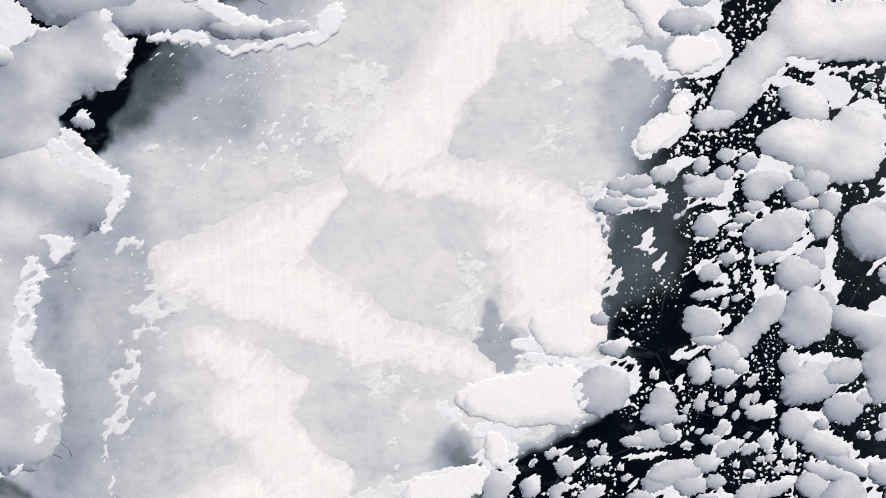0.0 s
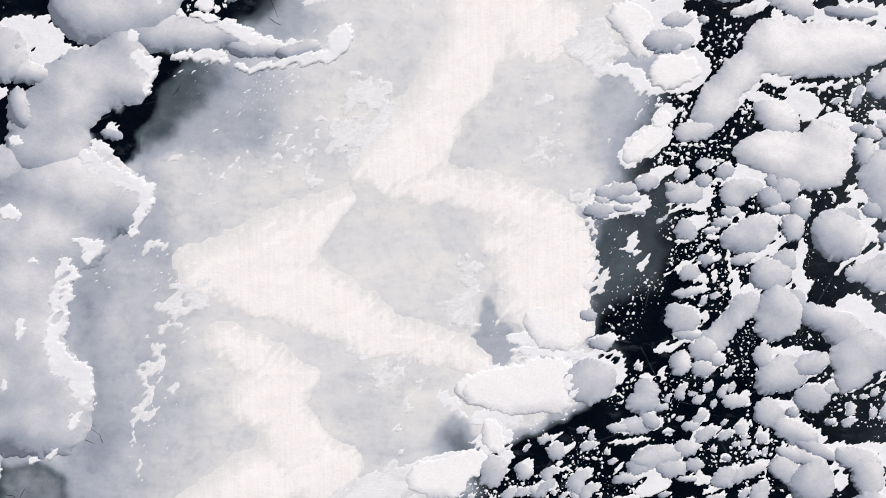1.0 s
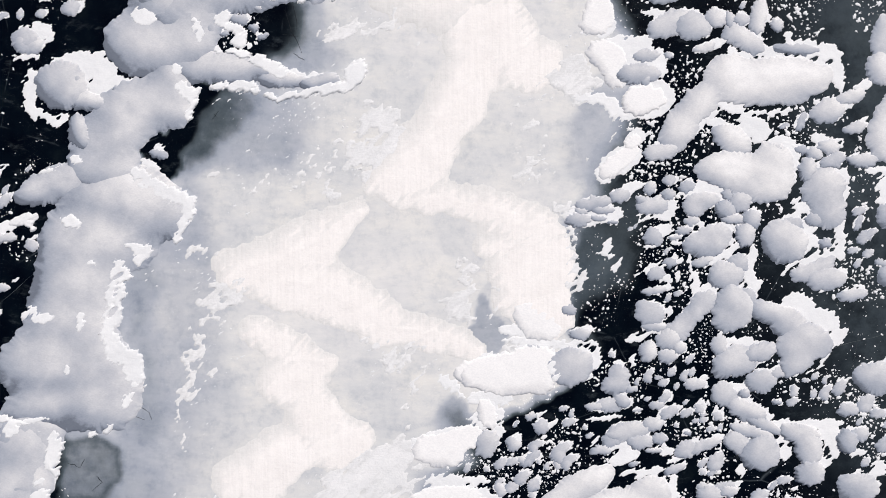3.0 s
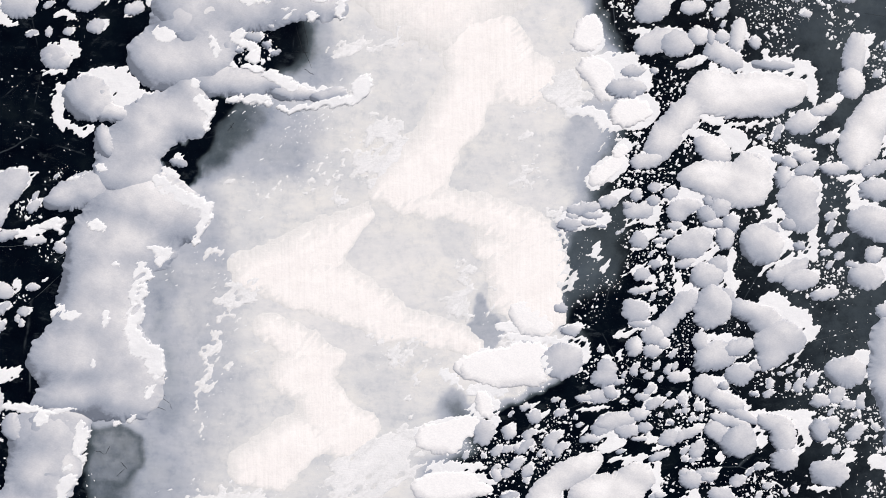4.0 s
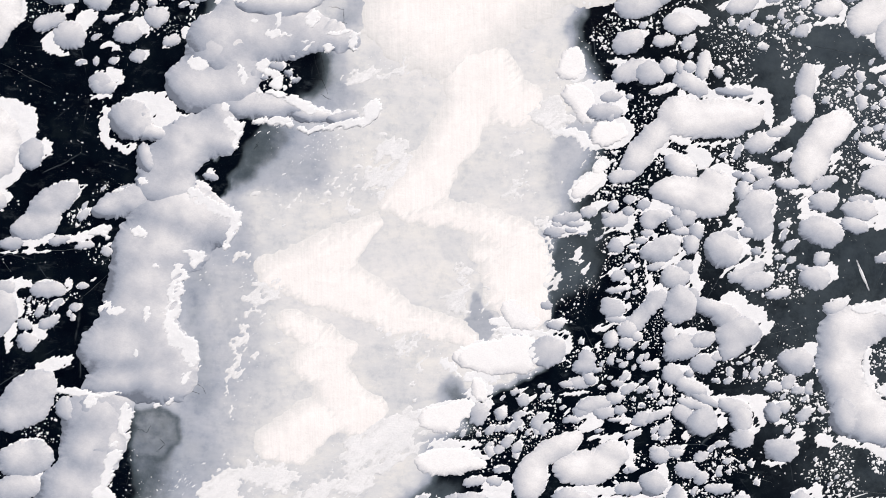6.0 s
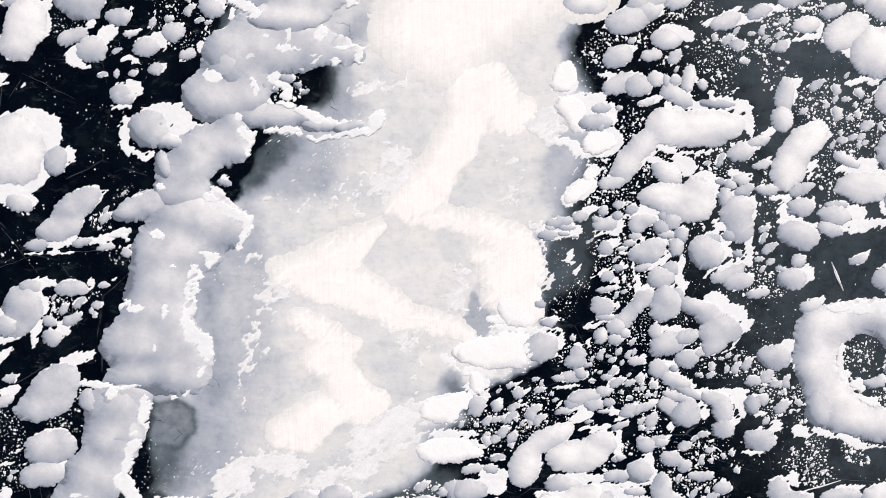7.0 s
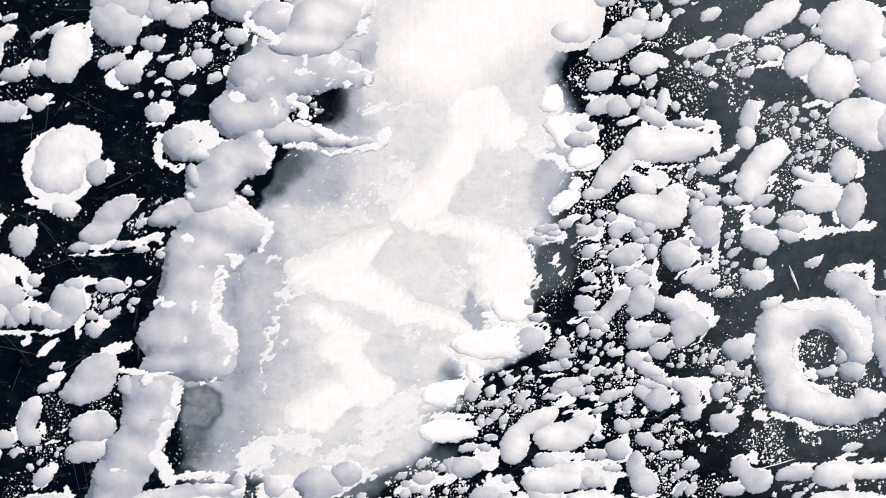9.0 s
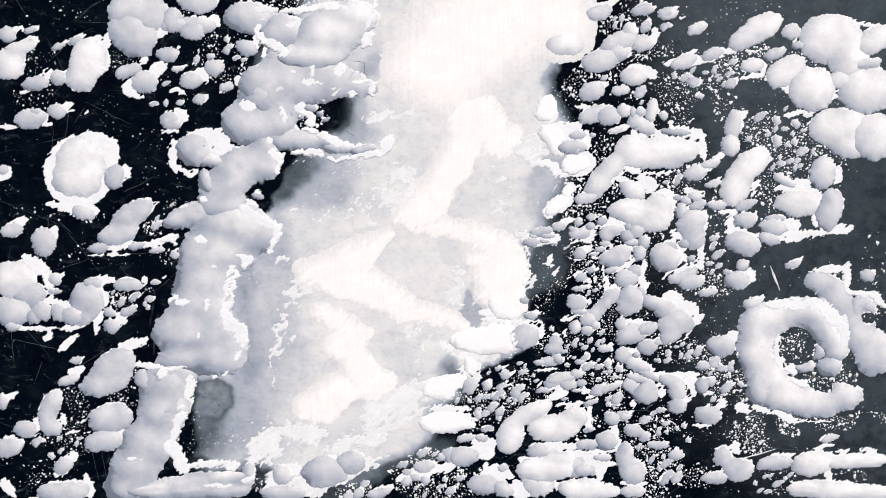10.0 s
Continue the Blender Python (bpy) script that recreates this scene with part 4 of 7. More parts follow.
drift("long ridge of smooth packed snow with a bright torn rim", "the long snow ridge", [], [(0, [(-11.01, -4.91, 1.03, 0.85, 0), (-11.16, -6.06, 0.94, 0.99, 0), (-11.72, -7.33, 1.08, 0.99, 0), (-12.32, -8.37, 0.95, 0.86, 0), (-12.56, -9.21, 0.95, 0.63, 0)]), (0, [(-9.31, -8.81, 1.58, 0.29, 8), (-10.89, -9.19, 1.9, 0.45, 5), (-8.64, -9.27, 1, 0.29, 5)])], merge=0.6, caps=[(-10.05, -5.02, 0.2, 0.54, -8), (-10.45, -6.33, 0.2, 0.4, -35), (-10.64, -6.92, 0.2, 0.41, -15), (-10.69, -7.57, 0.5, 0.29, -45), (-10.38, -8.17, 0.29, 0.41, 15), (-9.21, -8.13, 0.99, 0.16, 3), (-8.4, -8.24, 0.25, 0.18, 20), (-11.45, -4.24, 0.8, 0.13, -6), (-11.09, -4.46, 0.27, 0.18, 30), (-8.95, -9.04, 0.63, 0.11, 2), (-7.73, -8.75, 0.29, 0.11, 20), (-12.22, -7.95, 0.36, 0.11, 0)])
drift("long ridge of smooth packed snow with a bright torn rim", "the long snow ridge", [], [(0.03, [(-7.1, 6.74, 0.98, 0.95, 0), (-6.6, 5.94, 0.68, 0.68, 0), (-6.08, 7.05, 1.02, 0.85, 0), (-5.24, 6.75, 1.02, 0.58, 0), (-4.56, 7.05, 0.88, 0.58, 0), (-3.88, 6.89, 0.71, 0.34, 0), (-3.21, 6.79, 0.47, 0.37, 0), (-5.57, 7.62, 1.35, 0.68, 0)])], merge=0.6, caps=[(-7.66, 6.07, 0.34, 0.24, -5), (-5.91, 7.33, 0.15, 0.12, 0), (-5.2, 7.5, 0.14, 0.3, 0), (-5.34, 6.98, 0.27, 0.17, 20), (-4.97, 6.97, 0.27, 0.07, 0), (-4.14, 7.42, 0.19, 0.3, -35), (-3.21, 7.01, 0.51, 0.08, 2), (-2.85, 6.76, 0.12, 0.3, -8), (-4.22, 6.72, 0.22, 0.08, 0), (-3.61, 6.5, 0.22, 0.14, -30)])
drift("long ridge of smooth packed snow with a bright torn rim", "the long snow ridge", [], [(-0.2, [(-5.99, 5.74, 0.34, 0.37, 0)]), (0, [(-5.24, 5.99, 0.29, 0.17, 0)]), (-0.2, [(-5.62, 5.62, 0.15, 0.1, 0)]), (0, [(-4.82, 5.77, 0.15, 0.1, 10)]), (0, [(-4.75, 6.25, 0.12, 0.08, 0)]), (0, [(-4.65, 5.54, 0.19, 0.08, 30)])], merge=0.6, caps=[(-5.66, 6.01, 0.2, 0.27, -30), (-5.41, 5.74, 0.34, 0.12, -10), (-5.21, 5.44, 0.2, 0.19, 40), (-6.29, 5.65, 0.15, 0.34, 8), (-5.79, 5.23, 0.1, 0.12, 0), (-4.39, 6.5, 0.24, 0.08, 35)])
drift("long ridge of smooth packed snow with a bright torn rim", "the long snow ridge", [], [(0, [(-6.6, 4.98, 0.61, 0.44, 0), (-5.93, 4.73, 0.88, 0.34, 0), (-4.91, 4.73, 0.78, 0.25, -5)]), (0, [(-4.14, 4.46, 0.68, 0.24, 0)]), (0, [(-3.21, 4.41, 0.54, 0.2, 10)])], merge=0.6, caps=[(-5.08, 5.07, 0.54, 0.12, -12), (-4.65, 4.9, 0.22, 0.15, 0), (-4.3, 4.73, 0.34, 0.19, -30), (-5.42, 4.3, 0.54, 0.12, 3), (-4.71, 4.12, 0.54, 0.07, -15), (-3.55, 4.14, 0.71, 0.1, 12), (-2.7, 4.26, 0.54, 0.14, 15), (-2.27, 4.64, 0.34, 0.25, 40)])
drift("long ridge of smooth packed snow with a bright torn rim", "the long snow ridge", [], [(0, [(-7.6, 9.37, 1, 0.61, 0)]), (0, [(-6.31, 8.83, 0.95, 0.69, 0)]), (-0.2, [(-6.31, 8.66, 0.48, 0.33, 0)]), (0.3, [(-4.47, 8.86, 1.3, 0.87, 0), (-3.71, 9.46, 1.08, 0.65, 0), (-5.23, 7.95, 1.3, 0.54, 0)])], merge=0.6, caps=[(-7.17, 9.1, 0.13, 0.32, -25), (-5.98, 9.05, 0.28, 0.17, 20), (-6.74, 8.45, 0.69, 0.24, -30), (-5.88, 8.05, 0.61, 0.17, 8), (-6.95, 9.68, 0.48, 0.13, 0), (-5.44, 9.72, 0.91, 0.13, 5), (-4.32, 9.8, 0.56, 0.15, 0), (-3.04, 8.62, 0.2, 0.37, -15), (-2.95, 9.43, 0.11, 0.69, -20)])

# drifts round the rim of the central ice
drift("pale snow bank with a torn white edge", "drifts at the edge of the central ice", [(4.13, 5.76, 0.31, 0.14, 40), (3.79, 5.66, 0.36, 0.11, 10)], [(0.45, [(3.86, 6.08, 0.53, 0.42, 70)])])
drift("cluster of six overlapping grey snow pillows and white crust", "drifts at the edge of the central ice", [(4.62, 5.41, 0.72, 0.22, 5), (5.04, 4.86, 0.67, 0.58, 0), (5.25, 4.03, 0.63, 0.5, 0), (5.05, 3.64, 0.5, 0.25, 0), (3.79, 3.96, 0.63, 0.17, -8), (4.35, 3.68, 0.42, 0.19, -30)], [(0.45, [(4.14, 5.07, 0.53, 0.39, -20), (4.35, 4.55, 0.33, 0.33, 0)]), (0, [(5.11, 5.07, 0.36, 0.19, 0)]), (0, [(4.9, 4.61, 0.58, 0.28, 0)]), (-0.2, [(5.07, 4.47, 0.19, 0.17, 0)]), (0, [(5.67, 5.08, 0.14, 0.13, 0)]), (0.45, [(5.04, 3.96, 0.56, 0.42, 10)])])
drift("pale snow bank with a torn white edge", "drifts at the edge of the central ice", [(4.42, 2.36, 0.75, 0.36, 40), (4.84, 2.94, 0.36, 0.25, 35)], [(0.45, [(4.42, 2.36, 0.64, 0.29, 40)]), (0.45, [(4.8, 2.87, 0.28, 0.17, 40)])])
drift("cluster of six overlapping grey snow pillows and white crust", "drifts at the edge of the central ice", [(3.83, 1.05, 0.75, 0.31, 5)], [(0, [(3.8, 1.3, 0.5, 0.22, 10)]), (0, [(4.05, 1.13, 0.31, 0.11, 0)]), (0, [(3.52, 1.13, 0.2, 0.11, 0)]), (0, [(3.94, 0.93, 0.21, 0.11, 0)]), (0, [(4.28, 0.83, 0.17, 0.08, 0)]), (0, [(3.41, 0.88, 0.33, 0.2, 0)])])
drift("white tongue of drifted snow with fuzzy grey edges", "drifts at the edge of the central ice", [(3.04, -2.27, 0.73, 0.11, 2), (3.89, -2.61, 0.11, 0.36, -5), (2.13, -2.19, 0.7, 0.13, 0), (1.16, -3.67, 0.61, 0.25, 0), (0.18, -3.36, 0.42, 0.17, -40)], [(-0.2, [(2.34, -2.55, 0.47, 0.25, -10)]), (0.45, [(0.82, -3.05, 0.64, 0.31, 0)]), (0.45, [(1.44, -3.05, 1.06, 0.53, 0), (2.21, -2.97, 0.84, 0.64, 0)]), (0, [(3.23, -2.87, 0.64, 0.5, 10)])], caps=[(2.75, -2.94, 0.17, 0.25, 25)])
drift("pale snow bank with a torn white edge", "drifts at the edge of the central ice", [(3.75, -1.92, 0.13, 0.11, 0), (1.99, -1.96, 0.64, 0.2, 0), (2.97, -1.82, 0.2, 0.2, -30)], [(0.45, [(2.34, -1.71, 0.67, 0.42, -30)]), (-0.2, [(3.17, -1.4, 0.2, 0.14, 0)]), (0, [(3.46, -2.03, 0.31, 0.17, 5)])])
drift("pale snow bank with a torn white edge", "drifts at the edge of the central ice", [(1.05, -4.23, 0.36, 0.28, 10), (1.37, -4.13, 0.17, 0.28, -20), (0.67, -4.23, 0.14, 0.08, 20)], [(0.45, [(1.09, -4.06, 0.29, 0.42, 15)])])
drift("pale snow bank with a torn white edge", "drifts at the edge of the central ice", [(-0.1, -4.6, 0.5, 0.17, 8), (-0.66, -4.9, 0.28, 0.28, 0)], [(0.45, [(-0.17, -5.02, 0.7, 0.42, 0), (0.46, -4.71, 0.56, 0.31, 15)])])
drift("small grey snow pillow with torn white crust beside the frosted ice", "drifts at the edge of the central ice", [(1.38, -4.57, 0.13, 0.25, -20)], [(0, [(1.08, -4.85, 0.31, 0.38, -20)])])
drift("small grey snow pillow with torn white crust beside the frosted ice", "drifts at the edge of the central ice", [(1.86, -4.62, 0.11, 0.07, 0)], [(0, [(1.78, -4.85, 0.2, 0.22, 0)])])
drift("small grey snow pillow with torn white crust beside the frosted ice", "drifts at the edge of the central ice", [(2.49, -4.06, 0.13, 0.06, 30)], [(0, [(2.21, -4.13, 0.2, 0.11, 10)])])
drift("small grey snow pillow with torn white crust beside the frosted ice", "drifts at the edge of the central ice", [(2.77, -4.29, 0.13, 0.14, 40), (2.59, -4.74, 0.13, 0.11, 0)], [(0, [(2.47, -4.43, 0.22, 0.22, 0)])])
drift("pale snow bank with a torn white edge", "drifts at the edge of the central ice", [(0.32, -5.83, 0.87, 0.17, 0), (1.15, -6.16, 0.41, 0.17, -20)], [(0.45, [(0.01, -6.34, 0.95, 0.46, 5), (0.95, -6.46, 0.37, 0.21, 0)])])
drift("cluster of six overlapping grey snow pillows and white crust", "drifts at the edge of the central ice", [(-5.92, -8.31, 0.34, 0.23, -30), (-5.79, -8.92, 0.27, 0.32, 20), (-6.78, -8.92, 0.34, 0.16, 0), (-4.29, -7.95, 0.45, 0.18, 0), (-4.11, -8.76, 0.32, 0.18, -40)], [(0, [(-8.18, -9.03, 0.72, 0.23, 15)]), (0, [(-7.73, -8.4, 0.27, 0.32, 0)]), (0, [(-6.38, -9.29, 0.95, 0.34, 0)]), (0, [(-6.37, -8.55, 0.43, 0.41, 0)]), (0, [(-4.68, -8.44, 0.95, 0.68, 0)]), (0, [(-3.62, -8.06, 0.59, 0.5, 0)])])
drift("rounded grey snow pillow with torn white crust beside the frosted ice", "drifts at the edge of the central ice", [(-2.07, -9.02, 0.18, 0.14, 40)], [(0, [(-2.52, -9.26, 0.54, 0.23, 15)])])
drift("small grey snow pillow with a combed fringe beside the frosted ice", "drifts at the edge of the central ice", [], [(0, [(-1.58, -8.09, 0.27, 0.14, 20)])])
drift("cluster of six overlapping grey snow pillows and white crust", "drifts at the edge of the central ice", [(-0.94, -8.41, 0.95, 0.29, 20), (0.19, -8.21, 0.5, 0.25, 10)], [(0, [(-0.72, -8.15, 0.45, 0.27, 10)]), (0, [(-1.4, -8.41, 0.2, 0.14, 20)]), (0, [(-1.03, -8.64, 0.23, 0.16, 0)]), (0, [(-1.39, -8.78, 0.27, 0.18, 20)]), (0, [(-0.67, -8.73, 0.2, 0.2, 0)]), (0, [(-0.05, -7.8, 0.18, 0.18, 0)])])

# drifts on the near ice
drift("cluster of four overlapping grey snow pillows and white crust", "drifts on the near ice", [(5.31, 6.16, 0.31, 0.12, 0), (6.64, 5.76, 0.14, 0.28, 0)], [(0.12, [(5.73, 5.86, 0.64, 0.33, 20)]), (0.12, [(6.29, 5.8, 0.47, 0.39, 0)]), (0.12, [(6.87, 6.05, 0.31, 0.25, 0)]), (0.12, [(7.23, 5.99, 0.14, 0.21, 0)])])
drift("cluster of four overlapping grey snow pillows and white crust", "drifts on the near ice", [(7.82, 5.55, 0.28, 0.14, -30), (7.26, 5.21, 0.14, 0.19, 0)], [(0.12, [(7.54, 5.97, 0.25, 0.19, 0)]), (0.12, [(7.68, 5.44, 0.53, 0.28, -30), (7.33, 5.62, 0.28, 0.25, 0)]), (0.12, [(7.98, 6.05, 0.25, 0.47, -10)]), (0.12, [(8.44, 5.83, 0.19, 0.19, 0)])])
drift("small grey snow pillow with torn white crust on black ice", "drifts on the near ice", [(6.91, 5.39, 0.31, 0.11, 20)], [(0.12, [(6.6, 5.27, 0.31, 0.13, 20)])])
drift("three grey-white snow pillows joined by torn white crust", "drifts on the near ice", [(9.49, 5.21, 0.64, 0.28, -10), (9.96, 4.69, 0.19, 0.56, 8), (8.72, 5.52, 0.14, 0.19, 0), (8.17, 5.19, 0.83, 0.17, 5), (7.13, 3.86, 0.58, 0.13, -12), (6.6, 3.4, 0.45, 0.14, 40), (7.76, 3.64, 0.72, 0.1, -8), (8.59, 3.68, 0.36, 0.11, 10), (6.3, 3.05, 0.28, 0.14, 40), (7.55, 3.47, 0.22, 0.11, 0)], [(-0.2, [(8.96, 5.22, 0.61, 0.17, -4)]), (0.3, [(8.38, 4.4, 1.5, 0.64, 6), (7.2, 4.61, 0.64, 0.5, 20), (6.5, 3.86, 0.67, 0.42, 40), (5.91, 3.19, 0.64, 0.45, 60)]), (0.12, [(5.49, 2.61, 0.47, 0.25, 10)])])
drift("three grey-white snow pillows joined by torn white crust", "drifts on the near ice", [(6.99, 3.28, 0.45, 0.17, -20), (7.97, 3.19, 0.53, 0.31, -30), (8.56, 2.85, 0.45, 0.25, -20), (8.88, 2.47, 0.22, 0.33, 0), (8.53, 1.67, 0.35, 0.11, 45)], [(0.12, [(7.3, 2.94, 0.58, 0.36, -30)]), (0.3, [(7.67, 2.08, 1.34, 0.53, -8), (8.39, 2.43, 0.56, 0.42, -25), (8.12, 1.73, 0.72, 0.42, 0)]), (-0.2, [(8.46, 2.67, 0.21, 0.14, 0)])])
drift("two grey-white snow pillows joined by torn white crust", "drifts on the near ice", [(10.63, 4.33, 0.28, 0.13, 20), (10.26, 3.81, 0.17, 0.11, 0), (9.5, 3.89, 0.11, 0.08, 0)], [(0.12, [(9.77, 3.67, 0.47, 0.33, 25)]), (0.12, [(10.33, 4.03, 0.42, 0.17, 15)])])
drift("small grey snow pillow with torn white crust on black ice", "drifts on the near ice", [(10.69, 3.47, 0.14, 0.08, 30)], [(0.12, [(10.47, 3.26, 0.35, 0.17, 15)])])
drift("cluster of six overlapping grey snow pillows and white crust", "drifts on the near ice", [(9.64, 2.92, 0.36, 0.19, -30), (8.81, 2.78, 0.31, 0.11, -20), (9.53, 2.29, 0.28, 0.19, 0), (10.09, 2.85, 0.13, 0.14, 0)], [(-0.2, [(9.09, 2.67, 0.19, 0.14, 0)]), (0.12, [(9.41, 2.61, 0.21, 0.17, 0)]), (0.12, [(9.78, 2.78, 0.28, 0.21, 0)]), (0, [(9.92, 2.43, 0.36, 0.19, 20)]), (0, [(9.23, 2.19, 0.22, 0.31, 0)]), (0, [(10.62, 2.42, 0.42, 0.19, 0)])])
drift("two grey-white snow pillows joined by torn white crust", "drifts on the near ice", [(10.15, 1.78, 0.19, 0.45, 0), (10.07, 0.83, 0.2, 0.45, 0), (8.93, 0.86, 0.31, 0.2, -20), (9.09, 1.22, 0.25, 0.25, 0), (9.37, 1.94, 0.28, 0.14, 40)], [(0, [(9.65, 1.67, 0.61, 0.58, 70), (9.79, 1.08, 0.47, 0.42, 0)]), (-0.2, [(9.42, 0.9, 0.25, 0.2, 0)])])
drift("two grey-white snow pillows joined by torn white crust", "drifts on the near ice", [(9.24, 0.69, 0.28, 0.22, 0), (9.21, 0.3, 0.33, 0.25, 40), (8.89, -0.26, 0.42, 0.08, 35)], [(-0.2, [(8.79, 0.72, 0.42, 0.25, 15)]), (0, [(8.68, 0.33, 0.6, 0.57, 0)])])
drift("three grey-white snow pillows joined by torn white crust", "drifts on the near ice", [(9.66, -0.08, 0.59, 0.2, 15), (10.08, 0.27, 0.18, 0.45, 10), (9.41, 0.34, 0.17, 0.25, 60)], [(0, [(9.11, -0.52, 0.31, 0.22, 0), (9.49, -0.35, 0.5, 0.24, 30)]), (0, [(9.78, -0.59, 0.53, 0.32, 5)]), (-0.2, [(9.73, 0.27, 0.17, 0.13, 0)])])
drift("small grey snow pillow with torn white crust on black ice", "drifts on the near ice", [(10.64, -0.81, 0.2, 0.08, 0)], [(0, [(10.43, -1.01, 0.39, 0.18, 10)])])
drift("three grey-white snow pillows joined by torn white crust", "drifts on the near ice", [(4.77, 1.73, 0.36, 0.14, 20)], [(0, [(4.5, 1.52, 0.31, 0.19, 10)]), (0, [(5.22, 1.69, 0.18, 0.17, 0)]), (-0.2, [(4.98, 1.41, 0.13, 0.11, 0)])])
drift("two grey-white snow pillows joined by torn white crust", "drifts on the near ice", [(5.4, 1.05, 0.59, 0.08, 5), (5.19, 0.88, 0.33, 0.06, 15), (5.64, 0.97, 0.2, 0.11, 0), (5.82, 1.25, 0.14, 0.25, -20)], [(0, [(5.3, 1.25, 0.45, 0.24, 10)]), (-0.2, [(5.69, 1.53, 0.19, 0.15, 0)])])
drift("cluster of eight overlapping grey snow pillows and white crust", "drifts on the near ice", [(6.7, 1.75, 0.64, 0.19, -8), (6.38, 1.55, 0.5, 0.11, 0), (6.93, 1.36, 0.28, 0.2, 40), (7.15, 0.69, 0.56, 0.13, -5), (7.98, 1.08, 0.17, 0.14, 30)], [(0, [(6.17, 1.73, 0.25, 0.17, 10)]), (0, [(6.52, 1.36, 0.45, 0.25, 5), (6.34, 1.16, 0.28, 0.2, 0)]), (0, [(7.21, 1.55, 0.19, 0.18, 0)]), (0, [(7.53, 1.36, 0.31, 0.28, -20)]), (-0.2, [(7.14, 1.14, 0.28, 0.25, 0)]), (0, [(7.4, 0.9, 0.33, 0.14, 0)]), (-0.2, [(7.81, 0.9, 0.26, 0.28, 0)]), (0, [(7.68, 0.52, 0.25, 0.33, -10)])])
drift("three grey-white snow pillows joined by torn white crust", "drifts on the near ice", [(6.52, 0.76, 0.11, 0.2, 40), (5.96, 0.3, 0.2, 0.1, 0)], [(0, [(6.28, 0.86, 0.22, 0.14, 5)]), (0, [(6.1, 0.62, 0.24, 0.11, 10)]), (0, [(5.87, 0.44, 0.2, 0.08, 0)])])
drift("small grey snow pillow with torn white crust on black ice", "drifts on the near ice", [(5.59, 0.63, 0.31, 0.2, 20), (5.17, 0.24, 0.28, 0.07, 0)], [(0, [(5.31, 0.47, 0.25, 0.24, 0)])])
drift("two grey-white snow pillows joined by torn white crust", "drifts on the near ice", [(7.32, 0.13, 0.33, 0.13, 40), (7.29, 0.41, 0.17, 0.2, 0), (7.01, -0.08, 0.33, 0.08, 35)], [(0, [(6.66, 0.3, 0.64, 0.38, 8), (6.9, 0.55, 0.47, 0.22, 0)]), (0, [(6.57, -0.17, 0.28, 0.15, 20)])])
drift("torn scraps of thin white snow crust on dark ice", "drifts on the near ice", [(4.15, 0.24, 0.2, 0.11, 60), (4.05, 0.06, 0.17, 0.06, -10), (4.25, -0.01, 0.13, 0.06, 20)], [])
drift("torn scraps of thin white snow crust on dark ice", "drifts on the near ice", [(4.43, -0.22, 0.22, 0.08, 50), (4.33, -0.36, 0.11, 0.08, 0)], [])
drift("two grey-white snow pillows joined by torn white crust", "drifts on the near ice", [(5.59, -0.19, 0.47, 0.1, 25), (5.03, -0.43, 0.31, 0.06, 20), (5.62, -0.57, 0.2, 0.14, 0)], [(0, [(5.37, -0.47, 0.28, 0.17, 20)]), (-0.2, [(5.76, -0.22, 0.18, 0.15, 0)])])
drift("small grey snow pillow with torn white crust on black ice", "drifts on the near ice", [(5.73, -0.82, 0.28, 0.08, 10)], [(0, [(5.31, -0.93, 0.33, 0.11, 8)])])
drift("torn scraps of thin white snow crust on dark ice", "drifts on the near ice", [(5.97, -0.4, 0.08, 0.35, -12), (5.87, -0.08, 0.07, 0.17, 0)], [])
drift("torn scraps of thin white snow crust on dark ice", "drifts on the near ice", [(6.27, -0.26, 0.08, 0.45, 5), (6.46, -0.77, 0.13, 0.39, 5), (6.32, -1.19, 0.17, 0.07, 40)], [])
drift("cluster of four overlapping grey snow pillows and white crust", "drifts on the near ice", [(7.79, -0.26, 0.17, 0.53, -8), (7.94, -0.77, 0.18, 0.2, 0)], [(-0.2, [(7.5, -0.23, 0.24, 0.32, -30)]), (0, [(7.19, -0.52, 0.5, 0.38, 10)]), (-0.2, [(7.71, -1.12, 0.25, 0.31, -30)]), (0, [(7.41, -1.33, 0.53, 0.56, 0), (7.27, -1.68, 0.39, 0.28, 0)])])
drift("cluster of four overlapping grey snow pillows and white crust", "drifts on the near ice", [(6.76, -0.87, 0.22, 0.22, 0), (6.92, -1.12, 0.11, 0.2, 0)], [(0, [(6.32, -1.54, 0.45, 0.25, 45), (5.97, -1.91, 0.42, 0.28, 45), (6.63, -1.18, 0.33, 0.28, 40)]), (0, [(5.69, -2.16, 0.34, 0.28, 0)]), (0, [(5.71, -2.61, 0.28, 0.2, 0)]), (0, [(5.99, -2.38, 0.2, 0.17, 0)])])
drift("three grey-white snow pillows joined by torn white crust", "drifts on the near ice", [(5.55, -1.96, 0.36, 0.1, 10), (4.93, -2.13, 0.34, 0.14, 20), (5.71, -1.4, 0.11, 0.17, 0)], [(0, [(5.27, -1.51, 0.39, 0.33, 0), (5.04, -1.31, 0.17, 0.14, 0)]), (0, [(5.37, -1.85, 0.36, 0.15, 0)]), (0, [(5.21, -2.47, 0.24, 0.27, 0)])])
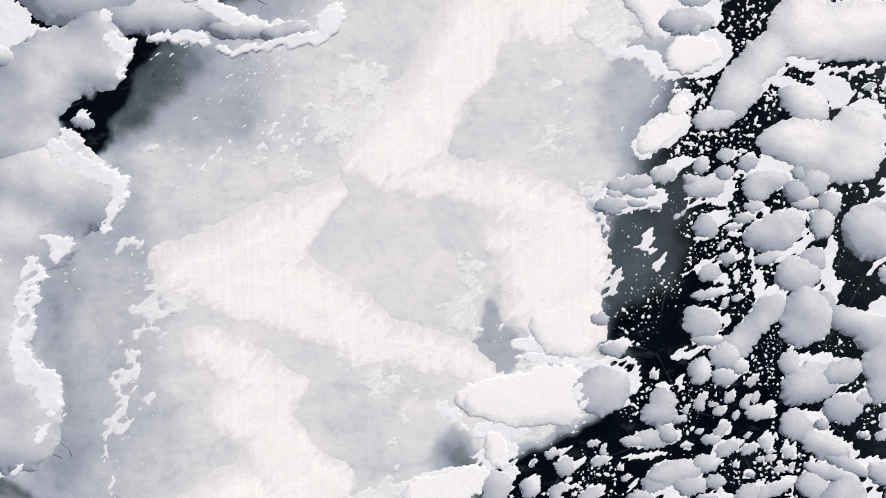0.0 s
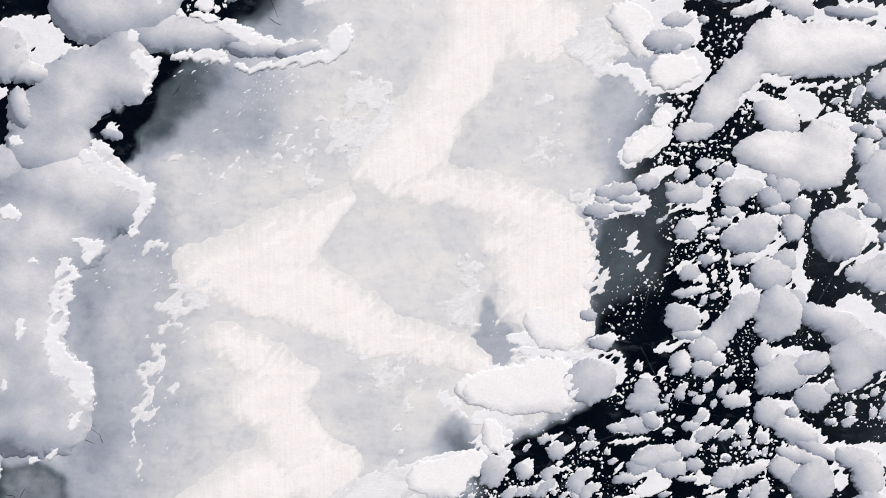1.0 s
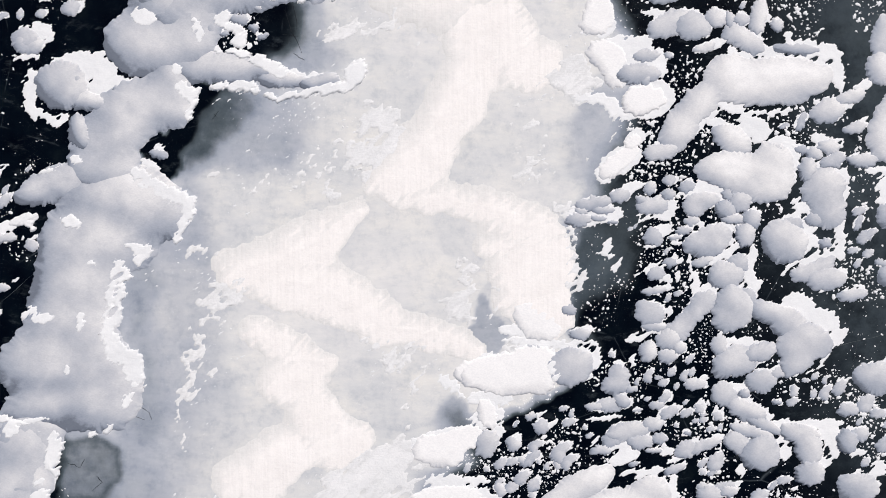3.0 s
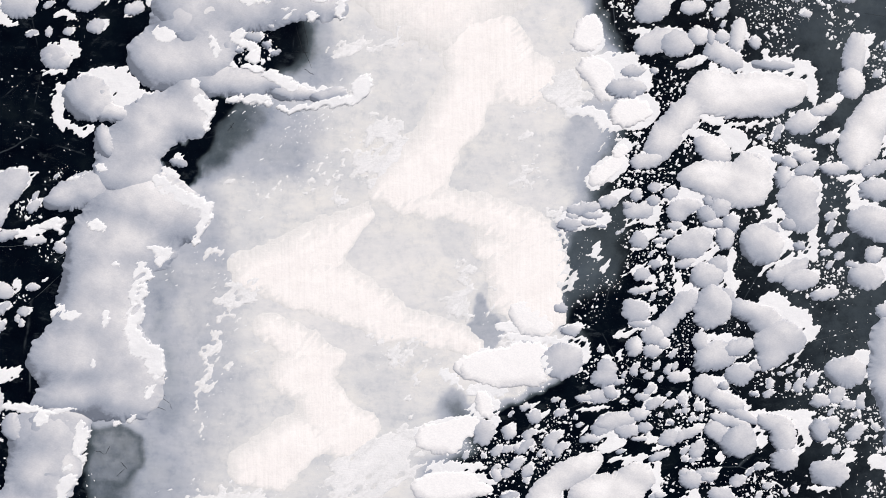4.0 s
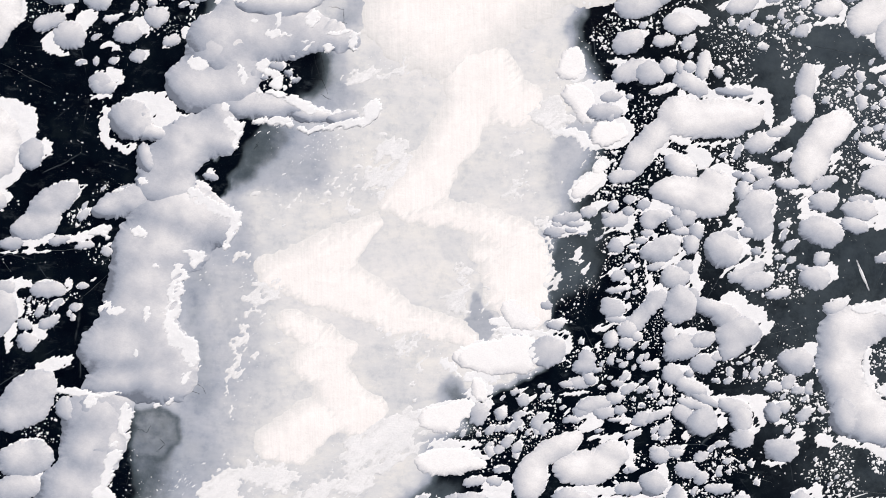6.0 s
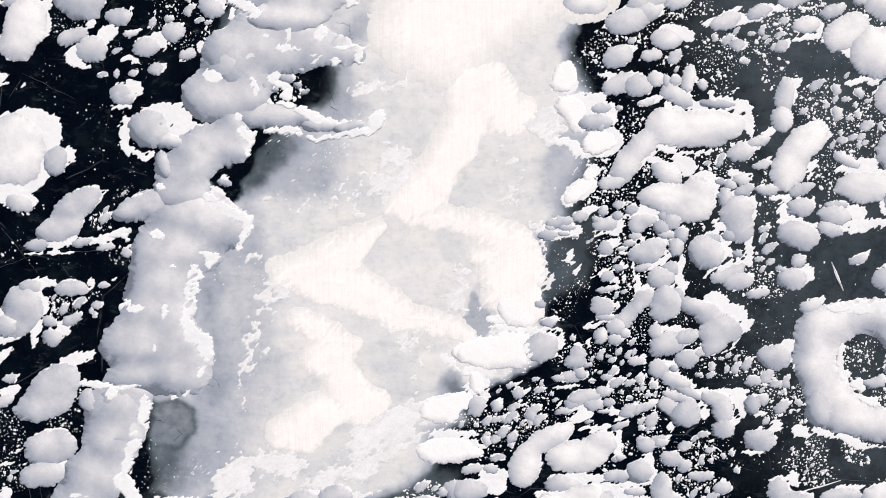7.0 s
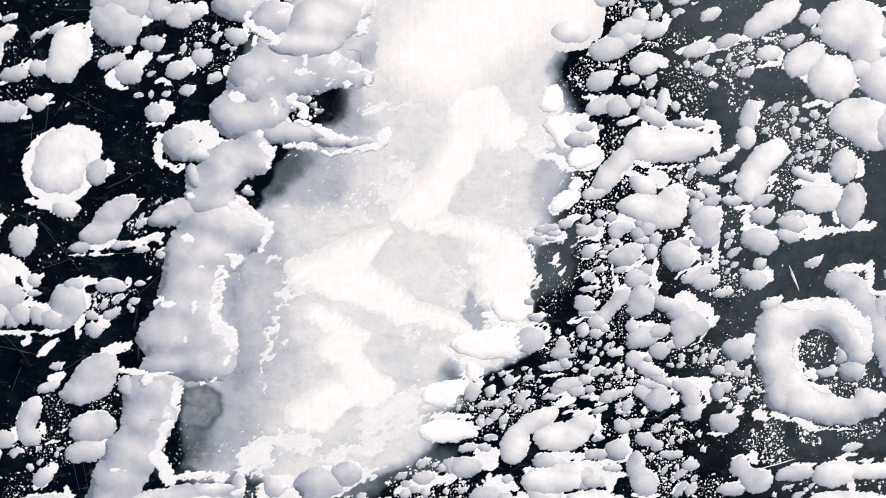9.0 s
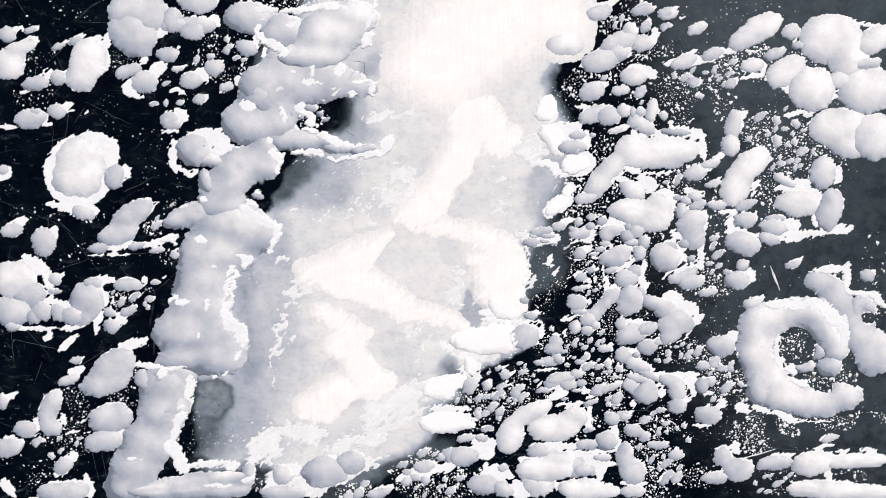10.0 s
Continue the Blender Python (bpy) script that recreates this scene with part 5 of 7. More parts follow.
drift("cluster of five overlapping grey snow pillows and white crust", "drifts on the near ice", [(9.08, -1.26, 0.45, 0.28, -30), (9.67, -1.68, 0.64, 0.31, -20), (10.04, -1.99, 0.28, 0.31, 0), (7.72, -2.24, 0.5, 0.14, -5), (7.13, -1.89, 0.2, 0.14, 0), (9.68, -2.73, 0.28, 0.11, 50)], [(0, [(7.02, -2.31, 0.25, 0.28, 0)]), (0, [(7.42, -2.74, 0.61, 0.45, 20)]), (0, [(8.03, -2.52, 0.5, 0.25, 15)]), (0, [(8.39, -1.49, 0.64, 0.31, -15), (8.81, -1.85, 0.47, 0.39, 0)]), (0, [(9.12, -2.27, 0.7, 0.53, 30), (8.98, -2.8, 0.47, 0.34, 40), (9.7, -2.31, 0.28, 0.25, 0)])])
drift("cluster of many overlapping grey snow pillows and white crust", "drifts on the near ice", [(7.45, -3.39, 0.59, 0.14, 5), (8.06, -3.95, 0.45, 0.14, -38), (9.13, -4.34, 1.12, 0.17, 0), (9.86, -4.59, 0.31, 0.31, 0), (9.97, -4.93, 0.17, 0.36, 0), (10.53, -5.07, 0.31, 0.14, 0), (8.77, -5.11, 0.17, 0.28, 0), (8.57, -4.76, 0.28, 0.11, 0), (7.63, -5.49, 0.2, 0.13, 40), (9.7, -5.39, 0.28, 0.17, 40)], [(0, [(8.09, -3.22, 0.45, 0.31, 15)]), (0, [(8.53, -3, 0.28, 0.17, 20)]), (0, [(7.17, -3.58, 0.36, 0.31, 0)]), (0, [(7.7, -3.99, 0.59, 0.27, -25)]), (0, [(8.18, -4.37, 0.5, 0.18, -22)]), (-0.2, [(7.66, -3.54, 0.14, 0.1, 0)]), (-0.2, [(8.5, -3.78, 0.17, 0.1, 0)]), (0, [(9.1, -4.59, 0.56, 0.28, -10)]), (0, [(9.34, -4.93, 0.38, 0.48, 0)]), (0, [(7.8, -4.51, 0.59, 0.2, -15)]), (0, [(7.45, -4.79, 0.34, 0.31, 0)]), (0, [(8.1, -5.11, 0.52, 0.48, 0)]), (0, [(9.36, -5.6, 0.38, 0.34, 0)]), (-0.2, [(10.32, -4.76, 0.31, 0.35, 0)])])
drift("small grey snow pillow with torn white crust on black ice", "drifts on the near ice", [(6.63, -3.15, 0.17, 0.11, 0)], [(0, [(6.4, -3.33, 0.31, 0.17, 5)])])
drift("two grey-white snow pillows joined by torn white crust", "drifts on the near ice", [(4.79, -2.77, 0.1, 0.25, -20), (4.44, -2.8, 0.2, 0.08, 0)], [(0, [(4.37, -3.31, 0.36, 0.29, 0), (4.45, -3, 0.25, 0.22, 0)]), (0, [(4.79, -3.45, 0.2, 0.11, 0)])])
drift("three grey-white snow pillows joined by torn white crust", "drifts on the near ice", [(4.1, -4.15, 0.48, 0.08, 5), (4.54, -3.54, 0.25, 0.06, 0)], [(0, [(4.21, -3.85, 0.42, 0.2, 5)]), (0, [(3.81, -3.89, 0.24, 0.15, 0)]), (0, [(4.58, -3.75, 0.21, 0.21, 0)])])
drift("tiny grey snow pillow with a combed fringe on black ice", "drifts on the near ice", [], [(0, [(4.93, -3.99, 0.14, 0.07, 15)])])
drift("two grey-white snow pillows joined by torn white crust", "drifts on the near ice", [(5.77, -3.61, 0.1, 0.14, 0)], [(0, [(5.63, -3.7, 0.22, 0.13, 40)]), (0, [(5.42, -3.84, 0.2, 0.13, 0)])])
drift("cluster of seven overlapping grey snow pillows and white crust", "drifts on the near ice", [(3.82, -4.76, 0.22, 0.07, 35), (5.52, -4.12, 0.14, 0.2, -30), (4.38, -4.9, 0.42, 0.17, 5), (4.63, -5.18, 0.45, 0.2, 20), (5.71, -5.07, 0.17, 0.11, 0)], [(0, [(4.35, -4.65, 0.42, 0.25, 40)]), (0, [(4.73, -4.51, 0.62, 0.22, 12)]), (0, [(5.33, -4.34, 0.28, 0.2, 0)]), (0, [(5.01, -4.81, 0.35, 0.2, 10)]), (0, [(5.52, -4.73, 0.22, 0.14, 15)]), (0, [(5.36, -5.02, 0.25, 0.08, 5)]), (0, [(4.01, -5.02, 0.31, 0.14, 0)])])
drift("tiny grey snow pillow with a combed fringe on black ice", "drifts on the near ice", [], [(0, [(4.87, -5.38, 0.14, 0.07, 10)])])
drift("three grey-white snow pillows joined by torn white crust", "drifts on the near ice", [(6.08, -5.18, 0.45, 0.1, 20), (6.96, -4.73, 0.22, 0.11, 20)], [(0, [(6.62, -4.9, 0.5, 0.15, 20)]), (0, [(5.92, -5.49, 0.31, 0.14, 20)]), (-0.2, [(6.22, -4.57, 0.14, 0.11, 0)])])
drift("two grey-white snow pillows joined by torn white crust", "drifts on the near ice", [(7.46, -5.86, 0.17, 0.07, 20)], [(0, [(6.69, -5.97, 0.25, 0.14, 0)]), (0, [(7.18, -5.96, 0.31, 0.13, 5)])])
drift("rounded white snow pillow with torn white crust on black ice", "drifts on the near ice", [(4.66, 8.02, 0.46, 0.15, 10)], [(0.3, [(4.56, 8.53, 0.8, 0.49, 0)])])
drift("two grey-white snow pillows joined by torn white crust", "drifts on the near ice", [(5.43, 7.74, 0.27, 0.15, 20)], [(0.12, [(6, 7.97, 0.8, 0.46, 20)]), (0.12, [(6.65, 8.65, 0.76, 0.38, 20)])])
drift("rounded grey snow pillow with torn white crust on black ice", "drifts on the near ice", [(6.02, 6.99, 0.27, 0.19, 30)], [(0.12, [(5.64, 6.76, 0.53, 0.38, 20)])])
drift("small grey snow pillow with a combed fringe on black ice", "drifts on the near ice", [], [(0.12, [(7.61, 8.62, 0.38, 0.27, 0)])])
drift("three grey-white snow pillows joined by torn white crust", "drifts on the near ice", [(7.95, 8.84, 0.2, 0.4, -15)], [(0.12, [(6.53, 8.31, 0.6, 0.48, 0)]), (0.12, [(7.02, 9.03, 0.3, 0.4, 0)]), (0.12, [(7.53, 8.6, 0.44, 0.34, 0)])])
drift("rounded grey snow pillow with a combed fringe on black ice", "drifts on the near ice", [], [(0.12, [(9.63, 9.22, 0.4, 0.22, 20)])])
drift("rounded grey snow pillow with torn white crust on black ice", "drifts on the near ice", [(7.41, 7.65, 0.52, 0.2, 0), (7.86, 7.49, 0.28, 0.24, 0)], [(0.12, [(7.22, 7.37, 0.54, 0.36, 0)])])
drift("small grey snow pillow with a combed fringe on black ice", "drifts on the near ice", [], [(0.12, [(6.75, 6.8, 0.36, 0.2, 10)])])
drift("cluster of five overlapping grey snow pillows and white crust", "drifts on the near ice", [(5.84, -6.19, 0.17, 0.58, -5), (5.08, -5.56, 0.58, 0.17, 5), (4.7, -7.28, 1.04, 0.19, 0), (3.46, -7.9, 0.46, 0.17, -10), (5.33, -7.74, 0.62, 0.29, 0)], [(0.3, [(3.43, -6.02, 1.08, 0.41, 30), (2.72, -6.95, 0.54, 0.75, -15)]), (0.3, [(4.48, -6.56, 1.04, 0.58, 6), (5.3, -6.09, 0.54, 0.41, 0)]), (0, [(3.87, -7.49, 0.5, 0.33, 0)]), (0.3, [(4.19, -8.26, 1.21, 0.54, 0), (4.75, -7.79, 0.62, 0.33, 0)]), (0, [(5.67, -8.25, 0.42, 0.29, 0)])])
drift("small grey snow pillow with a combed fringe on black ice", "drifts on the near ice", [], [(0, [(5.83, -6.59, 0.21, 0.12, 10)])])
drift("cluster of four overlapping grey snow pillows and white crust", "drifts on the near ice", [(1.76, -7.2, 0.59, 0.18, 0), (1.65, -7.6, 0.5, 0.32, 0), (2.23, -8.33, 0.68, 0.27, -20)], [(0, [(0.29, -7.68, 0.32, 0.32, 0)]), (0, [(0.86, -7.74, 0.63, 0.41, 0)]), (0, [(0.96, -7, 0.38, 0.18, 10)]), (0, [(1.57, -7, 0.27, 0.18, 0)])])
drift("two grey-white snow pillows joined by torn white crust", "drifts on the near ice", [(2, -8.47, 0.59, 0.18, -20), (3.26, -9.07, 0.64, 0.41, 0)], [(0, [(1.67, -8.9, 0.68, 0.45, 0)]), (0, [(2.47, -9.08, 0.45, 0.32, -20)])])
drift("small grey snow pillow with a combed fringe on black ice", "drifts on the near ice", [], [(0, [(2.43, -8.19, 0.23, 0.14, 15)])])
drift("cluster of five overlapping grey snow pillows and white crust", "drifts on the near ice", [(4.39, -8.59, 0.34, 0.23, 30), (4.65, -8.92, 0.36, 0.2, 0), (6.07, -7.86, 0.73, 0.23, -20), (6.36, -8.34, 0.23, 0.5, 0), (5.16, -7.59, 0.77, 0.16, 0)], [(0.3, [(3.7, -8.27, 0.63, 0.59, 0), (3.94, -8.88, 0.64, 0.5, 0), (4.49, -7.89, 0.72, 0.41, 0)]), (0, [(4.14, -7.53, 0.59, 0.27, 0)]), (0, [(5.29, -8.12, 0.59, 0.45, 0)]), (0, [(5.97, -8.25, 0.27, 0.27, 0)]), (0.3, [(5.65, -9.05, 0.95, 0.45, 0), (6.56, -9.13, 0.68, 0.32, 0)])], caps=[(3.8, -7.78, 0.32, 0.11, 0)])
drift("cluster of six overlapping grey snow pillows and white crust", "drifts on the near ice", [(6.29, -7.51, 0.72, 0.11, 5), (6.9, -6.58, 0.2, 0.32, 0), (6.76, -7.97, 0.27, 0.14, 0)], [(0, [(5.83, -7.23, 0.5, 0.23, 0)]), (0, [(6.62, -7.04, 0.45, 0.45, -30)]), (0, [(6.41, -7.74, 0.39, 0.18, 0)]), (-0.2, [(5.93, -6.59, 0.18, 0.11, 0)]), (0, [(6.8, -6.16, 0.32, 0.27, 0)]), (0, [(7.29, -6.07, 0.27, 0.18, 0)])])
drift("two grey-white snow pillows joined by torn white crust", "drifts on the near ice", [(7.06, -7.27, 0.16, 0.34, 0), (7.74, -8.8, 0.64, 0.16, 0)], [(0, [(7.32, -7.73, 0.41, 0.63, 0), (7.68, -8.33, 0.54, 0.5, 0)]), (0, [(7.7, -9.12, 0.55, 0.27, 0)])])
drift("two grey-white snow pillows joined by torn white crust", "drifts on the near ice", [], [(0, [(7.63, -6.62, 0.41, 0.27, 0)]), (0, [(8.09, -6.87, 0.23, 0.23, 0)])])
drift("two grey-white snow pillows joined by torn white crust", "drifts on the near ice", [(9.47, -7.38, 0.18, 0.14, 0)], [(0, [(8.67, -7.21, 0.45, 0.18, 0)]), (0, [(9.38, -7.62, 0.32, 0.23, 0)])])
drift("rounded grey snow pillow with a combed fringe on black ice", "drifts on the near ice", [], [(0.12, [(5.72, 9.76, 0.41, 0.26, 20)])])
drift("small grey snow pillow with torn white crust on black ice", "drifts on the near ice", [(7.86, 9.96, 0.17, 0.11, 0)], [(0.12, [(7.56, 9.87, 0.35, 0.2, 0)])])
drift("small grey snow pillow with torn white crust on black ice", "drifts on the near ice", [(8.82, 9.93, 0.15, 0.11, 20)], [(0.12, [(8.52, 9.74, 0.39, 0.22, 15)])])
drift("outlying grey-white snow pillows with torn white crust", "drifts on the near ice", [(6.03, 10.06, 0.64, 0.17, 20), (5.43, 10.01, 0.21, 0.3, 0)], [(0, [(5.83, 9.76, 0.52, 0.32, 22)])])
drift("outlying grey-white snow pillows with torn white crust", "drifts on the near ice", [(7.82, 9.9, 0.17, 0.11, -10)], [(0, [(7.45, 9.89, 0.43, 0.24, 20)])])

# drifts towards the open ice
drift("three grey-white snow pillows joined by torn white crust", "drifts on the open ice", [(9.38, 8.22, 0.4, 0.18, 20), (10.87, 8.38, 0.44, 0.16, 20), (9.87, 7.99, 0.4, 0.16, 10), (8.58, 7.94, 0.28, 0.14, 20)], [(0.12, [(9.16, 7.94, 0.56, 0.3, 20)]), (0.12, [(10.26, 8.23, 0.44, 0.22, 20)]), (0.3, [(11.42, 8.76, 0.64, 0.4, 20), (12.09, 9.28, 0.84, 0.5, 20)])])
drift("two grey-white snow pillows joined by torn white crust", "drifts on the open ice", [(11.83, 7.41, 0.52, 0.14, 10), (12.22, 7.81, 0.2, 0.28, 0)], [(0.12, [(11.81, 7.81, 0.48, 0.3, 10)]), (0.12, [(12.69, 8.29, 0.44, 0.22, 20)])])
drift("two grey-white snow pillows joined by torn white crust", "drifts on the open ice", [], [(0.12, [(13.26, 9.09, 0.4, 0.32, 0)]), (0.12, [(13.58, 8.62, 0.28, 0.16, 0)])])
drift("cluster of four overlapping grey snow pillows and white crust", "drifts on the open ice", [(13.09, 7.1, 0.85, 0.24, -28), (13.54, 6.01, 0.49, 0.14, 12), (14.19, 6.07, 0.32, 0.16, 30), (15.17, 6.8, 0.4, 0.12, 40)], [(0.3, [(14.78, 8.91, 1.21, 0.97, 0), (15.56, 8.28, 0.77, 0.97, 0)]), (0.3, [(13.12, 7.6, 0.85, 0.57, 30)]), (0.12, [(15.19, 7.28, 0.51, 0.36, 0)]), (0.3, [(14.15, 6.95, 0.91, 0.85, 0)])])
drift("broad white snow pillow with torn white crust on black ice", "drifts on the open ice", [(14.61, 5.71, 0.61, 0.24, 10)], [(0.3, [(15.33, 5.44, 1.26, 0.81, 0), (15.76, 4.88, 0.81, 0.61, 0)])])
drift("two grey-white snow pillows joined by torn white crust", "drifts on the open ice", [(11.43, 5.97, 0.36, 0.18, 10), (11.4, 5.48, 0.16, 0.32, -30)], [(0.12, [(11.16, 5.48, 0.36, 0.61, -10)]), (0.12, [(11.08, 4.76, 0.35, 0.45, 0)])])
drift("small grey snow pillow with a combed fringe on black ice", "drifts on the open ice", [], [(0.12, [(9.81, 6.63, 0.18, 0.12, 10)])])
drift("two grey-white snow pillows joined by torn white crust", "drifts on the open ice", [(12.34, 4.28, 0.49, 0.2, 0), (12.13, 3.17, 0.14, 0.41, -25), (11.07, 2.14, 0.41, 0.16, 0)], [(0.3, [(11.86, 3.98, 0.92, 0.55, 40), (11.36, 3.14, 0.81, 0.57, 70)]), (0, [(11.79, 2.45, 0.51, 0.2, 20)])])
drift("rounded grey snow pillow with torn white crust on black ice", "drifts on the open ice", [(12.17, 2.05, 0.12, 0.22, 0), (11.2, 1.71, 0.18, 0.33, 0)], [(0, [(11.77, 1.84, 0.45, 0.33, 0)])])
drift("two grey-white snow pillows joined by torn white crust", "drifts on the open ice", [(12.33, 1.13, 0.16, 0.29, 0), (11.4, 1.43, 0.49, 0.16, 0)], [(0, [(11.72, 0.92, 0.74, 0.49, -15)]), (0, [(11.75, 0.08, 0.25, 0.23, 0)])])
drift("two grey-white snow pillows joined by torn white crust", "drifts on the open ice", [(12.09, -0.33, 0.25, 0.31, 0)], [(0, [(11.56, -0.54, 0.53, 0.35, 0)]), (-0.2, [(11.14, -0.21, 0.21, 0.12, 0)])])
drift("cluster of seven overlapping grey snow pillows and white crust", "drifts on the open ice", [(13.82, 3.04, 0.94, 0.22, -5), (14.17, 1.35, 1.31, 0.16, 3), (15.49, 1.54, 0.65, 0.25, 5), (13.58, 1.69, 0.41, 0.25, 0), (15.3, 3.66, 0.29, 0.37, 0), (13.93, 3.32, 0.41, 0.2, 0), (14.66, 1.91, 0.29, 0.33, 0), (13.76, 1.14, 0.65, 0.1, 6)], [(0.12, [(13.27, 3.4, 0.53, 0.2, -30)]), (0.3, [(13.92, 2.55, 1.02, 0.55, 0)]), (0.12, [(14.73, 3.74, 0.51, 0.69, 0)]), (0, [(15.07, 2.28, 0.53, 0.86, -10)]), (-0.2, [(12.96, 1.89, 0.41, 0.18, 0)]), (0, [(12.93, 1.61, 0.61, 0.35, -5)]), (0, [(12.74, 1.13, 0.45, 0.27, -20)])])
drift("small grey snow pillow with torn white crust on black ice", "drifts on the open ice", [(14.04, 0.28, 0.16, 0.1, 20)], [(0, [(13.7, 0.11, 0.37, 0.18, 20)])])
drift("rounded grey snow pillow with torn white crust on black ice", "drifts on the open ice", [(11.53, -2.78, 0.33, 0.33, 0), (11.78, -3.23, 0.17, 0.41, 0)], [(0, [(11.03, -3.16, 0.62, 0.41, -5)])])
drift("rounded grey snow pillow with torn white crust on black ice", "drifts on the open ice", [(12.53, -1.21, 0.16, 0.1, 20)], [(0, [(12.21, -1.44, 0.41, 0.25, 5)])])
drift("ring of smooth packed snow round a pool of black ice", "drifts on the open ice", [(11.98, -5.67, 0.29, 0.25, 0), (12.77, -5.72, 0.54, 0.15, -20), (13.72, -5.99, 0.62, 0.19, -25), (14.71, -6.2, 0.91, 0.1, 2)], [(0.3, [(13.26, -1.98, 1.48, 0.66, 8), (14.7, -1.88, 0.82, 0.58, -30), (15.46, -2.77, 0.66, 1.03, 20), (12.39, -3.11, 0.7, 1.24, 0), (12.98, -4.57, 0.91, 0.83, -30), (14.22, -5.36, 1.41, 0.62, -10), (15.77, -5.22, 1.08, 0.58, 5)]), (0, [(14.8, -3.34, 0.41, 0.29, 0)]), (0, [(14.41, -3.93, 0.41, 0.25, 0)]), (0, [(15.37, -3.96, 0.54, 0.41, 0)]), (0, [(12.54, -4.88, 0.46, 0.62, 0)])], [(14.05, -3.14, 0.7, 0.78, 0), (15.06, -4.68, 0.54, 0.29, -15)], merge=0.7, caps=[(14.07, -1.45, 1.36, 0.25, 2), (15.37, -1.88, 0.7, 0.31, -42), (15.89, -2.5, 0.23, 0.7, 0), (13.31, -3.35, 0.23, 0.62, 0), (13.79, -4.01, 0.41, 0.19, -40), (14.44, -4.64, 0.58, 0.17, -10)])
drift("two grey-white snow pillows joined by torn white crust", "drifts on the open ice", [], [(0, [(10.66, -4.58, 0.27, 0.21, 0)]), (0, [(10.33, -3.96, 0.25, 0.19, 0)])])
drift("rounded grey snow pillow with torn white crust on black ice", "drifts on the open ice", [(11.14, -5.48, 0.27, 0.21, 25), (10.38, -6.39, 0.42, 0.1, 0)], [(0, [(10.62, -5.97, 0.56, 0.42, -5)])])
drift("two grey-white snow pillows joined by torn white crust", "drifts on the open ice", [(11.78, -7.27, 0.29, 0.29, 0), (11.36, -8.28, 0.29, 0.17, 0)], [(0, [(11.27, -7.64, 0.4, 0.46, 0), (11.94, -8.21, 0.63, 0.52, 0)]), (0, [(10.99, -8.51, 0.54, 0.25, 0)])])
drift("rounded grey snow pillow with a combed fringe on black ice", "drifts on the open ice", [], [(0, [(15.53, -6.87, 0.42, 0.17, 15)])])
drift("cluster of four overlapping grey snow pillows and white crust", "drifts on the open ice", [(13.68, -7.56, 0.59, 0.14, 0), (15.37, -7.21, 0.5, 0.14, 12), (16.07, -7.37, 0.36, 0.09, 10), (17.11, -7.36, 0.34, 0.14, 0), (15.54, -8.26, 0.18, 0.32, 0), (16.13, -8.72, 0.46, 0.14, 0)], [(0, [(13.36, -7.91, 0.73, 0.32, 5)]), (0.3, [(14.95, -7.89, 0.91, 0.55, 10)]), (0.3, [(16.59, -7.78, 1.45, 0.34, 3)]), (0.3, [(15.28, -8.96, 1.41, 0.41, 0), (17.07, -9.09, 1.41, 0.34, 0)])], [(16.35, -8.44, 0.46, 0.2, 0)])
drift("three grey-white snow pillows joined by torn white crust", "drifts on the open ice", [], [(0, [(14.94, -0.58, 0.8, 0.42, -10), (15.53, -1.24, 0.78, 0.63, -45), (16.37, -2.37, 0.76, 1.03, 25), (17.11, -3.38, 0.72, 0.94, 0)]), (0, [(16.58, -1.57, 0.58, 0.54, 0)]), (-0.2, [(14.97, -1.36, 0.29, 0.22, 0)])], [(16.8, -1.95, 0.31, 0.2, -30)], caps=[(15.25, -0.06, 0.71, 0.16, 4), (15.89, -0.34, 0.16, 0.58, -4), (16.53, -1.01, 0.67, 0.13, -8), (17.15, -1.25, 0.4, 0.18, -40)])
drift("small grey snow pillow with torn white crust on black ice", "drifts on the open ice", [(16.93, -0.1, 0.11, 0.09, 0)], [(0, [(16.71, -0.29, 0.31, 0.25, 0)])])
drift("cluster of four overlapping grey snow pillows and white crust", "drifts on the open ice", [(15.96, 7.76, 0.92, 0.2, 0), (15.54, 9.47, 0.91, 0.13, -5)], [(0.3, [(16.26, 6.94, 1.14, 0.92, 0)]), (0.3, [(16.47, 8.84, 0.83, 0.52, 30)]), (0.3, [(16.71, 5.16, 1.01, 0.88, 0)]), (0.12, [(16.16, 7.97, 0.7, 0.22, 5)])])
drift("outlying grey-white snow pillows with torn white crust", "drifts on the open ice", [(8.8, 9.93, 0.17, 0.13, 30)], [(0.08, [(8.48, 9.76, 0.41, 0.19, 12)])])
drift("outlying grey-white snow pillows with torn white crust", "drifts on the open ice", [(9.03, 9.61, 0.13, 0.09, 20)], [])


frost("thin lacy snow crust on grey frosted ice", "the long snow ridge", [(-5.02, -8.77, 1.15, 0.55, 10), (-3.89, -8.41, 0.92, 0.41, 15), (-6.37, -8.78, 0.78, 0.37, 0), (-2.98, -7.94, 0.82, 0.27, 20)], [], ragged=2.4)

